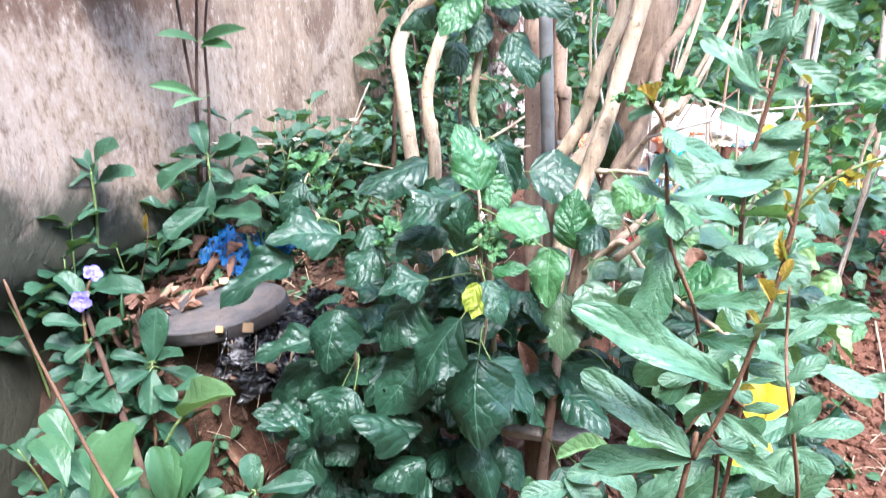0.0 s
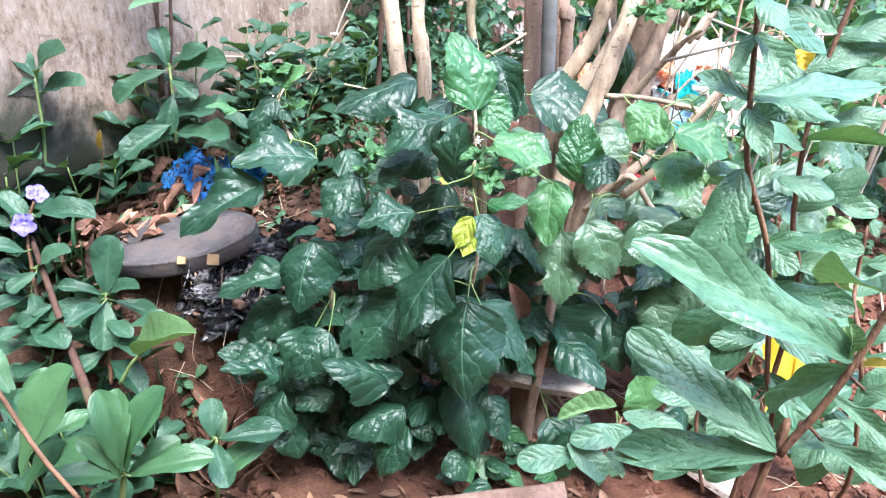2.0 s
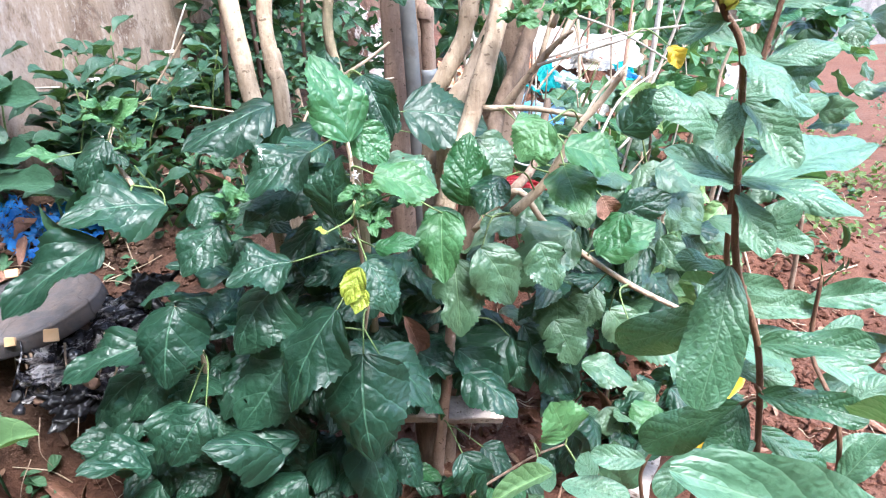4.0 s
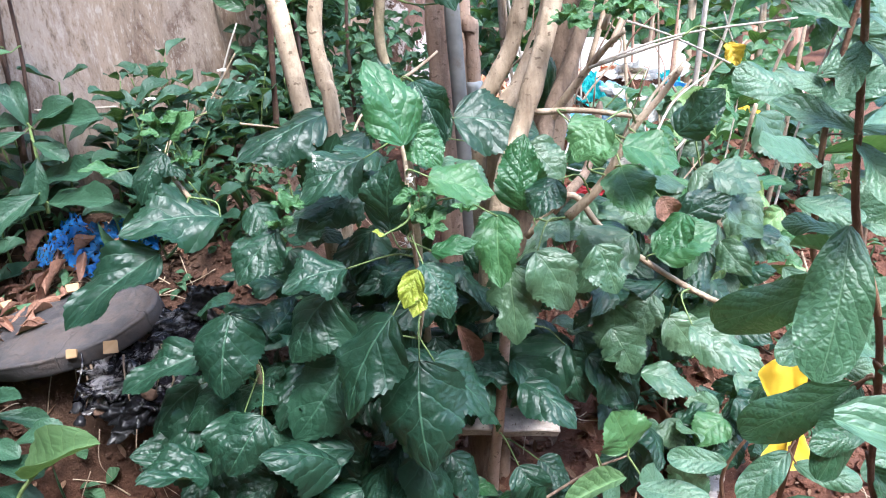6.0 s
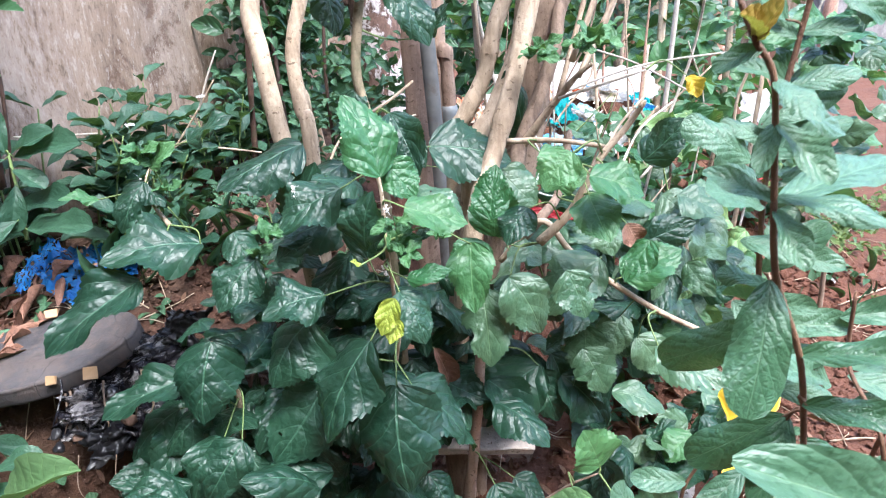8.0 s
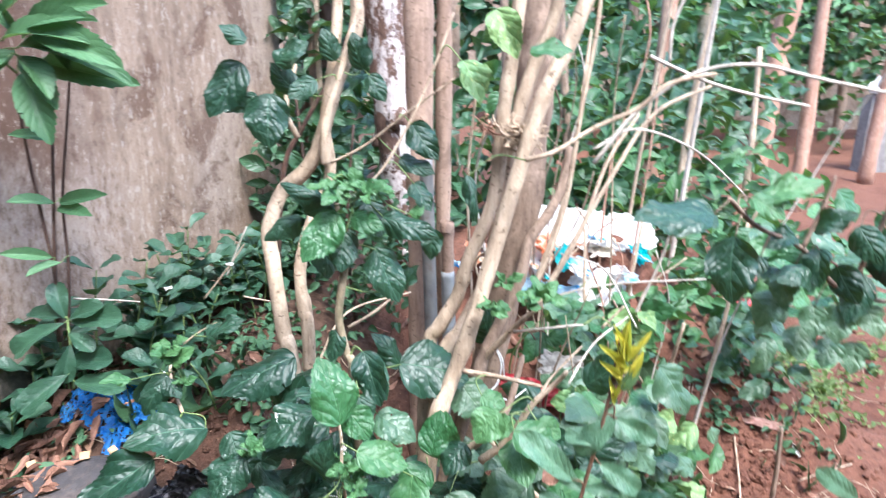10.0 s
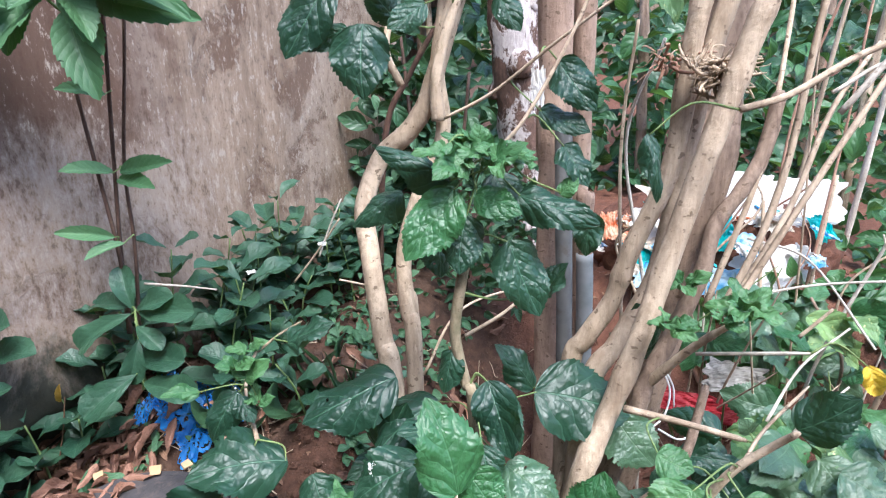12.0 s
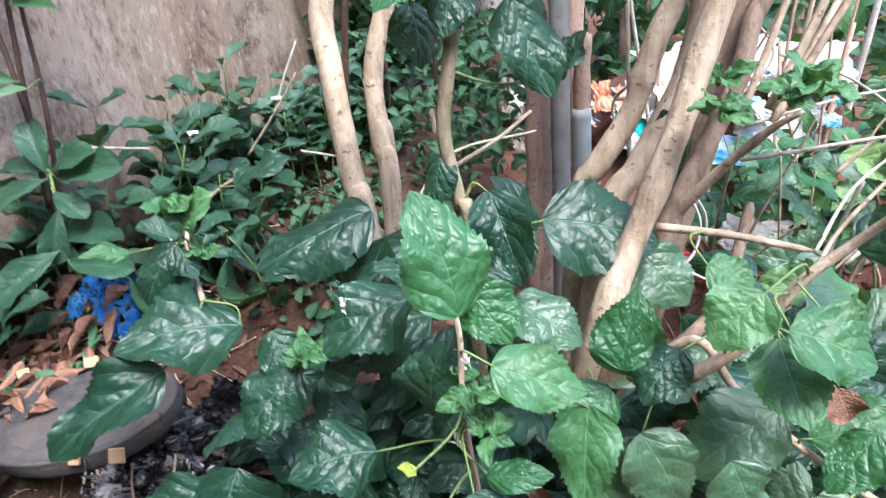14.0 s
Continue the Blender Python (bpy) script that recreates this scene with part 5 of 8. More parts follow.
leaf(rosette_weed, "weed", (-0.412, 1.170, 0.488), (-0.329, 1.150, 0.496), 0.50)
leaf(rosette_weed, "weed", (-0.405, 1.150, 0.473), (-0.463, 1.100, 0.430), 0.48)
leaf(rosette_weed, "weed", (-0.398, 1.150, 0.459), (-0.298, 1.120, 0.461), 0.40)
stem(rosette_weed, "stem", REDSTEM, .0012, .001, (-0.548, 1.120, 0.311), (-0.528, 1.130, 0.383), (-0.510, 1.130, 0.443))
leaf(rosette_weed, "goldleaf", (-0.517, 1.130, 0.436), (-0.508, 1.125, 0.468), 0.26)
stem(wall_tall_weed, "stem", DARKSTEM, .0035, .002, (-0.437, 1.200, 0.511), (-0.429, 1.200, 0.631), (-0.436, 1.200, 0.768), (-0.434, 1.190, 0.879), (-0.422, 1.180, 0.957))
stem(wall_tall_weed, "stem", DARKSTEM, .0035, .002, (-0.447, 1.210, 0.506), (-0.434, 1.210, 0.627), (-0.410, 1.210, 0.802), (-0.382, 1.200, 0.958), (-0.367, 1.180, 1.045))
stem(wall_tall_weed, "stem", DARKSTEM, .003, .002, (-0.431, 1.210, 0.507), (-0.410, 1.210, 0.639), (-0.401, 1.210, 0.759), (-0.372, 1.210, 0.895), (-0.350, 1.210, 1.004))
leaf(wall_tall_weed, "serr", (-0.400, 1.160, 0.959), (-0.354, 1.120, 0.857), 0.41)
leaf(wall_tall_weed, "serr", (-0.382, 1.180, 0.973), (-0.223, 1.140, 0.941), 0.30)
leaf(wall_tall_weed, "serr", (-0.391, 1.140, 0.981), (-0.335, 1.100, 0.922), 0.41)
leaf(wall_tall_weed, "serr", (-0.407, 1.140, 0.980), (-0.429, 1.100, 0.960), 0.41)
leaf(wall_tall_weed, "serr", (-0.372, 1.180, 1.010), (-0.249, 1.150, 0.971), 0.33)
leaf(wall_tall_weed, "serr", (-0.369, 1.180, 1.031), (-0.323, 1.140, 0.962), 0.33)
leaf(wall_tall_weed, "serr", (-0.354, 1.160, 1.045), (-0.246, 1.120, 1.051), 0.33)
leaf(wall_tall_weed, "serr", (-0.411, 1.200, 0.752), (-0.462, 1.160, 0.763), 0.33)
leaf(wall_tall_weed, "serr", (-0.402, 1.200, 0.753), (-0.318, 1.190, 0.769), 0.29)
leaf(wall_tall_weed, "serr", (-0.406, 1.200, 0.744), (-0.337, 1.170, 0.738), 0.33)
leaf(wall_tall_weed, "serr", (-0.423, 1.190, 0.664), (-0.481, 1.150, 0.682), 0.29)
leaf(wall_tall_weed, "serr", (-0.410, 1.190, 0.655), (-0.446, 1.150, 0.644), 0.33)
leaf(wall_tall_weed, "serr", (-0.394, 1.190, 0.856), (-0.434, 1.150, 0.868), 0.33)
leaf(wall_tall_weed, "serr", (-0.403, 1.160, 0.994), (-0.226, 1.120, 0.941), 0.30)
leaf(wall_tall_weed, "serr", (-0.408, 1.160, 0.989), (-0.489, 1.080, 0.879), 0.34)
leaf(wall_tall_weed, "serr", (-0.401, 1.160, 1.014), (-0.423, 1.140, 1.065), 0.33)
leaf(wall_tall_weed, "serr", (-0.399, 1.170, 1.006), (-0.272, 1.140, 1.029), 0.30)
leaf(wall_tall_weed, "serr", (-0.400, 1.160, 0.982), (-0.338, 1.120, 0.907), 0.34)
leaf(wall_tall_weed, "serr", (-0.365, 1.140, 1.013), (-0.230, 1.100, 0.966), 0.33)
leaf(wall_tall_weed, "serr", (-0.372, 1.140, 1.020), (-0.270, 1.100, 1.033), 0.33)
for b_, t_, w_ in (((-0.506, 1.13, 0.996), (-0.430, 1.10, 0.962), 0.36), ((-0.500, 1.13, 0.970), (-0.548, 1.09, 0.880), 0.36), ((-0.488, 1.14, 0.940), (-0.540, 1.10, 0.835), 0.34), ((-0.404, 1.13, 1.004), (-0.268, 1.10, 0.998), 0.28),
                   ((-0.470, 1.13, 1.020), (-0.560, 1.09, 1.000), 0.34), ((-0.450, 1.14, 1.030), (-0.370, 1.10, 1.065), 0.34), ((-0.430, 1.15, 1.000), (-0.460, 1.12, 0.910), 0.38),
                   ((-0.410, 1.15, 1.040), (-0.310, 1.12, 1.090), 0.32), ((-0.480, 1.14, 1.050), (-0.500, 1.10, 1.130), 0.36)):
    leaf(wall_tall_weed, "serr", b_, t_, w_)
stem(wall_tall_weed, "stem", GREENSTEM, .002, .0015, (-0.422, 1.180, 0.957), (-0.450, 1.160, 0.990), (-0.500, 1.130, 1.010))
stem(sapling, "stem", REDSTEM, .0014, .0011, (0.160, 0.360, 0.080), (0.212, 0.340, 0.496), (0.216, 0.335, 0.523), (0.223, 0.332, 0.542), (0.230, 0.331, 0.561), (0.236, 0.330, 0.584), (0.241, 0.330, 0.602), (0.245, 0.330, 0.623))
leaf(sapling, "fgleaf", (0.229, 0.331, 0.562), (0.159, 0.334, 0.597), 0.24)
leaf(sapling, "fgleaf", (0.215, 0.335, 0.524), (0.167, 0.360, 0.554), 0.27)
leaf(sapling, "fgleaf", (0.215, 0.336, 0.521), (0.167, 0.360, 0.501), 0.27)
leaf(sapling, "fgleaf", (0.231, 0.332, 0.559), (0.216, 0.350, 0.531), 0.30)
leaf(sapling, "fgleaf", (0.232, 0.330, 0.564), (0.243, 0.320, 0.571), 0.22)
leaf(sapling, "fgleaf", (0.218, 0.336, 0.525), (0.241, 0.340, 0.528), 0.30)
leaf(sapling, "pale", (0.228, 0.331, 0.565), (0.226, 0.331, 0.575), 0.45)
leaf(sapling, "fgleaf", (0.236, 0.330, 0.584), (0.239, 0.380, 0.567), 0.30)
leaf(sapling, "fgleaf", (0.237, 0.330, 0.584), (0.235, 0.300, 0.606), 0.30)
leaf(sapling, "goldleaf", (0.237, 0.330, 0.591), (0.2333, 0.3362, 0.5953), 0.40)
leaf(sapling, "goldleaf", (0.232, 0.330, 0.561), (0.2363, 0.3238, 0.5647), 0.40)
leaf(sapling, "goldleaf", (0.241, 0.330, 0.602), (0.2348, 0.3300, 0.6125), 0.40)
leaf(sapling, "goldleaf", (0.244, 0.330, 0.611), (0.2477, 0.3300, 0.6209), 0.40)
leaf(sapling, "goldleaf", (0.245, 0.330, 0.620), (0.2413, 0.3300, 0.6299), 0.40)
stem(sapling, "shoot", REDSTEM, .0012, .0006, (0.245, 0.330, 0.623), (0.248, 0.331, 0.645), (0.249, 0.332, 0.668), (0.247, 0.332, 0.690))
stem(sapling, "shoot", GREENSTEM, .0009, .0005, (0.247, 0.331, 0.640), (0.256, 0.328, 0.652), (0.268, 0.326, 0.660), (0.280, 0.325, 0.664))
shoot_rng = random.Random(19)
for k_ in range(26):
    along_ = k_ / 25
    p_ = Vector((0.241, 0.330, 0.602)).lerp(Vector((0.248, 0.332, 0.690)), along_) if k_ % 5 < 3 else Vector((0.247, 0.331, 0.640)).lerp(Vector((0.280, 0.325, 0.664)), along_)
    w_ = Vector((shoot_rng.uniform(-1, 1), shoot_rng.uniform(-0.6, 0.6), shoot_rng.uniform(0.1, 1.1))).normalized()
    leaf(sapling, "goldleaf", p_, p_ + w_ * shoot_rng.uniform(0.004, 0.009), shoot_rng.uniform(0.3, 0.5))
leaf(sapling, "fgleaf", (0.205, 0.336, 0.514), (0.169, 0.360, 0.503), 0.25)
leaf(sapling, "fgleaf", (0.226, 0.334, 0.531), (0.248, 0.320, 0.522), 0.27)
leaf(sapling, "fgleaf", (0.234, 0.332, 0.551), (0.245, 0.320, 0.558), 0.30)
leaf(sapling, "fgleaf", (0.215, 0.335, 0.525), (0.207, 0.370, 0.525), 0.22)
leaf(sapling, "fgleaf", (0.227, 0.333, 0.548), (0.242, 0.320, 0.539), 0.27)
leaf(sapling, "pale", (0.227, 0.332, 0.561), (0.227, 0.335, 0.572), 0.40)
stem(sapling_thin, "stem", REDSTEM, .0014, .001, (0.250, 0.460, 0.080), (0.261, 0.440, 0.423), (0.249, 0.430, 0.500), (0.235, 0.420, 0.563), (0.219, 0.416, 0.602), (0.215, 0.416, 0.637), (0.212, 0.416, 0.667), (0.205, 0.416, 0.679), (0.199, 0.416, 0.691))
leaf(sapling_thin, "fgleaf", (0.217, 0.416, 0.628), (0.276, 0.440, 0.632), 0.27)
leaf(sapling_thin, "fgleaf", (0.217, 0.416, 0.628), (0.198, 0.430, 0.637), 0.36)
leaf(sapling_thin, "fgleaf", (0.216, 0.416, 0.626), (0.218, 0.400, 0.610), 0.42)
leaf(sapling_thin, "fgleaf", (0.216, 0.416, 0.630), (0.238, 0.390, 0.625), 0.30)
leaf(sapling_thin, "fgleaf", (0.214, 0.416, 0.654), (0.223, 0.400, 0.637), 0.42)
leaf(sapling_thin, "fgleaf", (0.214, 0.416, 0.654), (0.206, 0.410, 0.640), 0.42)
leaf(sapling_thin, "fgleaf", (0.213, 0.416, 0.661), (0.246, 0.430, 0.647), 0.30)
leaf(sapling_thin, "fgleaf", (0.212, 0.416, 0.667), (0.217, 0.400, 0.656), 0.51)
leaf(sapling_thin, "fgshade", (0.233, 0.420, 0.568), (0.263, 0.400, 0.573), 0.31)
leaf(sapling_thin, "fgshade", (0.237, 0.420, 0.547), (0.265, 0.400, 0.547), 0.34)
leaf(sapling_thin, "fgshade", (0.243, 0.425, 0.521), (0.217, 0.420, 0.519), 0.34)
leaf(sapling_thin, "goldleaf", (0.206, 0.416, 0.679), (0.196, 0.410, 0.687), 0.50)
leaf(sapling_thin, "goldleaf", (0.205, 0.416, 0.679), (0.209, 0.410, 0.690), 0.50)
leaf(sapling_thin, "fgleaf", (0.208, 0.416, 0.677), (0.194, 0.420, 0.671), 0.42)
leaf(sapling_thin, "fgshade", (0.245, 0.430, 0.524), (0.271, 0.420, 0.507), 0.36)
leaf(sapling_thin, "fgshade", (0.251, 0.435, 0.496), (0.273, 0.420, 0.465), 0.34)
leaf(sapling_thin, "fgshade", (0.258, 0.440, 0.459), (0.283, 0.430, 0.490), 0.34)
leaf(sapling_thin, "fgshade", (0.258, 0.440, 0.456), (0.230, 0.430, 0.440), 0.36)
leaf(sapling_thin, "fgshade", (0.217, 0.416, 0.601), (0.203, 0.400, 0.559), 0.42)
leaf(sapling_thin, "fgshade", (0.223, 0.420, 0.582), (0.200, 0.460, 0.549), 0.29)
leaf(sapling_thin, "fgshade", (0.238, 0.430, 0.536), (0.209, 0.450, 0.505), 0.36)
leaf(sapling_thin, "fgshade", (0.239, 0.430, 0.536), (0.222, 0.420, 0.505), 0.42)
leaf(sapling_thin, "fgshade", (0.219, 0.420, 0.597), (0.211, 0.440, 0.596), 0.36)
leaf(sapling_thin, "pale", (0.221, 0.420, 0.588), (0.208, 0.430, 0.591), 0.30)
stem(sapling_far, "stem", REDSTEM, .002, .0012, (0.300, 0.620, 0.050), (0.319, 0.570, 0.440), (0.306, 0.565, 0.538), (0.303, 0.560, 0.611), (0.314, 0.560, 0.672), (0.325, 0.555, 0.740), (0.332, 0.555, 0.800))
leaf(sapling_far, "fgleaf", (0.307, 0.564, 0.539), (0.339, 0.554, 0.568), 0.42)
leaf(sapling_far, "fgleaf", (0.303, 0.562, 0.580), (0.257, 0.540, 0.598), 0.40)
leaf(sapling_far, "pale", (0.303, 0.562, 0.585), (0.341, 0.540, 0.586), 0.22)
leaf(sapling_far, "fgleaf", (0.303, 0.560, 0.611), (0.334, 0.540, 0.628), 0.40)
leaf(sapling_far, "fgleaf", (0.304, 0.560, 0.615), (0.278, 0.570, 0.627), 0.40)
leaf(sapling_far, "fgleaf", (0.310, 0.560, 0.644), (0.343, 0.550, 0.651), 0.40)
leaf(sapling_far, "fgleaf", (0.311, 0.560, 0.647), (0.283, 0.570, 0.659), 0.40)
leaf(sapling_far, "fgleaf", (0.313, 0.560, 0.669), (0.290, 0.570, 0.687), 0.40)
leaf(sapling_far, "fgleaf", (0.314, 0.560, 0.672), (0.338, 0.550, 0.675), 0.40)
leaf(sapling_far, "fgleaf", (0.308, 0.566, 0.518), (0.328, 0.540, 0.522), 0.40)
leaf(sapling_far, "fgleaf", (0.315, 0.570, 0.475), (0.341, 0.540, 0.491), 0.40)
leaf(sapling_far, "shootleaf", (0.333, 0.550, 0.780), (0.324, 0.550, 0.807), 0.15)
leaf(sapling_far, "shootleaf", (0.335, 0.550, 0.779), (0.335, 0.550, 0.811), 0.15)
leaf(sapling_far, "shootleaf", (0.336, 0.550, 0.779), (0.351, 0.550, 0.802), 0.15)
leaf(sapling_far, "shootleaf", (0.335, 0.550, 0.775), (0.315, 0.550, 0.792), 0.20)
leaf(sapling_far, "shootleaf", (0.333, 0.550, 0.767), (0.316, 0.550, 0.780), 0.22)
leaf(sapling_far, "shootleaf", (0.338, 0.550, 0.767), (0.346, 0.550, 0.788), 0.25)
for k_ in range(14):
    p_ = Vector((0.330, 0.553, 0.745)).lerp(Vector((0.334, 0.551, 0.800)), k_ / 13)
    w_ = Vector((shoot_rng.uniform(-1, 1), shoot_rng.uniform(-0.6, 0.6), shoot_rng.uniform(0.3, 1.2))).normalized()
    leaf(sapling_far, "shootleaf", p_, p_ + w_ * shoot_rng.uniform(0.01, 0.022), shoot_rng.uniform(0.22, 0.34))
leaf(sapling_far, "pale", (0.333, 0.550, 0.758), (0.343, 0.550, 0.779), 0.35)
leaf(sapling_far, "fgleaf", (0.332, 0.555, 0.733), (0.307, 0.560, 0.702), 0.45)
leaf(sapling_far, "fgleaf", (0.332, 0.555, 0.733), (0.361, 0.550, 0.718), 0.45)
leaf(sapling_far, "fgleaf", (0.328, 0.555, 0.715), (0.300, 0.570, 0.710), 0.45)
leaf(sapling_far, "fgleaf", (0.323, 0.556, 0.695), (0.352, 0.550, 0.675), 0.45)
leaf(sapling_far, "fgleaf", (0.293, 0.560, 0.606), (0.257, 0.570, 0.630), 0.45)
leaf(sapling_far, "fgleaf", (0.293, 0.560, 0.606), (0.333, 0.550, 0.624), 0.45)
leaf(sapling_far, "fgleaf", (0.295, 0.560, 0.625), (0.341, 0.560, 0.646), 0.40)
leaf(sapling_far, "fgleaf", (0.306, 0.560, 0.678), (0.266, 0.570, 0.712), 0.38)
leaf(sapling_far, "fgleaf", (0.290, 0.560, 0.561), (0.316, 0.540, 0.555), 0.50)
leaf(sapling_far, "fgleaf", (0.288, 0.560, 0.524), (0.303, 0.540, 0.505), 0.50)
leaf(sapling_far, "fgleaf", (0.178, 0.550, 0.353), (0.138, 0.540, 0.349), 0.50)
leaf(sapling_far, "fgleaf", (0.174, 0.550, 0.361), (0.202, 0.540, 0.341), 0.60)
leaf(sapling_far, "pale", (0.217, 0.600, 0.362), (0.169, 0.580, 0.360), 0.30)
leaf(sapling_far, "fgleaf", (0.221, 0.560, 0.369), (0.176, 0.550, 0.363), 0.40)
leaf(sapling_far, "fgleaf", (0.218, 0.580, 0.369), (0.258, 0.560, 0.369), 0.45)
leaf(sapling_far, "fgleaf", (0.315, 0.570, 0.383), (0.347, 0.550, 0.379), 0.45)
leaf(sapling_far, "fgleaf", (0.311, 0.570, 0.393), (0.276, 0.560, 0.368), 0.45)
leaf(sapling_far, "fgleaf", (0.318, 0.570, 0.458), (0.353, 0.550, 0.454), 0.40)
leaf(sapling_far, "fgleaf", (0.329, 0.500, 0.427), (0.350, 0.480, 0.421), 0.45)
leaf(sapling_far, "fgleaf", (0.329, 0.500, 0.427), (0.304, 0.490, 0.399), 0.45)
leaf(sapling_far, "fgleaf", (0.309, 0.570, 0.500), (0.358, 0.550, 0.503), 0.35)
leaf(sapling_far, "fgleaf", (0.224, 0.500, 0.375), (0.256, 0.500, 0.400), 0.40)
leaf(sapling_far, "fgleaf", (0.256, 0.500, 0.378), (0.279, 0.490, 0.414), 0.45)
leaf(sapling_far, "fgleaf", (0.220, 0.520, 0.372), (0.194, 0.530, 0.390), 0.40)
leaf(sapling_far, "fgleaf", (0.272, 0.570, 0.390), (0.237, 0.580, 0.391), 0.45)
leaf(sapling_far, "fgleaf", (0.319, 0.570, 0.548), (0.349, 0.550, 0.541), 0.40)
leaf(sapling_far, "fgleaf", (0.310, 0.560, 0.594), (0.342, 0.550, 0.604), 0.40)
stem(sapling_far, "stem", REDSTEM, .0015, .001, (0.279, 0.560, 0.317), (0.271, 0.570, 0.360), (0.272, 0.570, 0.390), (0.297, 0.560, 0.440))
stem(sapling_far, "stem", REDSTEM, .0015, .001, (0.192, 0.540, 0.311), (0.199, 0.550, 0.345), (0.218, 0.580, 0.367))
leaf(sapling_far, "fgleaf", (0.305, 0.450, 0.469), (0.322, 0.450, 0.494), 0.45)
leaf(sapling_far, "fgleaf", (0.306, 0.460, 0.500), (0.327, 0.460, 0.518), 0.45)
leaf(sapling_far, "fgleaf", (0.330, 0.480, 0.397), (0.344, 0.480, 0.435), 0.45)
leaf(sapling_far, "fgleaf", (0.315, 0.500, 0.378), (0.329, 0.500, 0.418), 0.45)
leaf(sapling_far, "fgleaf", (0.314, 0.450, 0.456), (0.326, 0.430, 0.455), 0.45)
leaf(sapling_far, "fgleaf", (0.319, 0.500, 0.510), (0.343, 0.500, 0.525), 0.40)
stem(sapling_far, "stem", REDSTEM, .0015, .001, (0.330, 0.500, 0.352), (0.330, 0.480, 0.397), (0.313, 0.460, 0.463), (0.306, 0.460, 0.500), (0.319, 0.500, 0.510), (0.317, 0.500, 0.551))
for b_, e_, w_ in (((0.345, 0.545, 0.47), (0.300, 0.535, 0.492), 0.42), ((0.330, 0.500, 0.450), (0.298, 0.490, 0.437), 0.45), ((0.335, 0.500, 0.440), (0.372, 0.490, 0.452), 0.42), ((0.342, 0.500, 0.430), (0.318, 0.480, 0.405), 0.45), ((0.350, 0.550, 0.510), (0.392, 0.540, 0.516), 0.40), ((0.318, 0.560, 0.490), (0.285, 0.550, 0.470), 0.45), ((0.360, 0.550, 0.470), (0.400, 0.530, 0.455), 0.40)):
    leaf(sapling_far, "fgleaf", b_, e_, w_)
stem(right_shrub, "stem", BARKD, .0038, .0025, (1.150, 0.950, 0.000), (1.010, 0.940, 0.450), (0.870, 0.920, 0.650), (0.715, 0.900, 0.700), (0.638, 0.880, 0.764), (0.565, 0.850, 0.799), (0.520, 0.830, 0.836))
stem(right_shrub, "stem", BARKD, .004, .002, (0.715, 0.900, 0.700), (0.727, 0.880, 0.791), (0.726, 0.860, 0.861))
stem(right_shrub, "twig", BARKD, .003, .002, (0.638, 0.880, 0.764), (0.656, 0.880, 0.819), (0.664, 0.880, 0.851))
leaf(right_shrub, "dark", (0.532, 0.830, 0.792), (0.535, 0.820, 0.717), 0.70)
leaf(right_shrub, "dark", (0.503, 0.820, 0.820), (0.403, 0.780, 0.823), 0.50)
leaf(right_shrub, "light", (0.557, 0.840, 0.827), (0.628, 0.840, 0.852), 0.45)
leaf(right_shrub, "light", (0.550, 0.840, 0.834), (0.580, 0.820, 0.813), 0.70)
leaf(right_shrub, "dark", (0.623, 0.870, 0.781), (0.580, 0.860, 0.770), 0.70)
leaf(right_shrub, "dark", (0.648, 0.880, 0.785), (0.685, 0.860, 0.810), 0.60)
leaf(right_shrub, "dark", (0.700, 0.880, 0.791), (0.722, 0.860, 0.749), 0.70)
leaf(right_shrub, "dark", (0.658, 0.880, 0.764), (0.653, 0.860, 0.722), 0.70)
leaf(right_shrub, "dull", (0.630, 0.900, 0.700), (0.608, 0.900, 0.656), 0.85)
leaf(right_shrub, "dull", (0.675, 0.900, 0.685), (0.669, 0.880, 0.649), 0.80)
leaf(right_shrub, "dull", (0.710, 0.900, 0.685), (0.699, 0.880, 0.641), 0.80)
leaf(right_shrub, "dull", (0.753, 0.920, 0.677), (0.768, 0.900, 0.639), 0.80)
leaf(right_shrub, "dark", (0.744, 0.900, 0.772), (0.770, 0.880, 0.707), 0.70)
leaf(right_shrub, "dark", (0.695, 0.900, 0.737), (0.718, 0.880, 0.693), 0.70)
leaf(right_shrub, "dull", (0.634, 0.890, 0.733), (0.621, 0.880, 0.693), 0.80)
leaf(right_shrub, "dark", (0.574, 0.850, 0.764), (0.556, 0.840, 0.742), 0.90)
leaf(right_shrub, "dark", (0.656, 0.880, 0.741), (0.603, 0.860, 0.729), 0.70)
leaf(right_shrub, "dark", (0.729, 0.900, 0.725), (0.707, 0.880, 0.668), 0.60)
leaf(right_shrub, "dark", (0.752, 0.900, 0.777), (0.760, 0.880, 0.711), 0.80)
leaf(right_shrub, "dark", (0.709, 0.900, 0.774), (0.725, 0.880, 0.754), 0.80)
leaf(right_shrub, "dull", (0.676, 0.920, 0.649), (0.667, 0.900, 0.610), 0.90)
leaf(right_shrub, "dull", (0.717, 0.920, 0.630), (0.699, 0.900, 0.599), 0.90)
leaf(right_shrub, "dull", (0.749, 0.920, 0.626), (0.739, 0.900, 0.590), 0.90)
leaf(right_shrub, "dull", (0.632, 0.920, 0.632), (0.629, 0.900, 0.607), 0.90)
stem(right_sapling, "stem", REDSTEM, .003, .002, (0.620, 0.860, 0.000), (0.575, 0.750, 0.270), (0.577, 0.720, 0.358), (0.608, 0.700, 0.434), (0.637, 0.680, 0.489))
leaf(right_sapling, "fgleaf", (0.594, 0.710, 0.393), (0.519, 0.700, 0.426), 0.45)
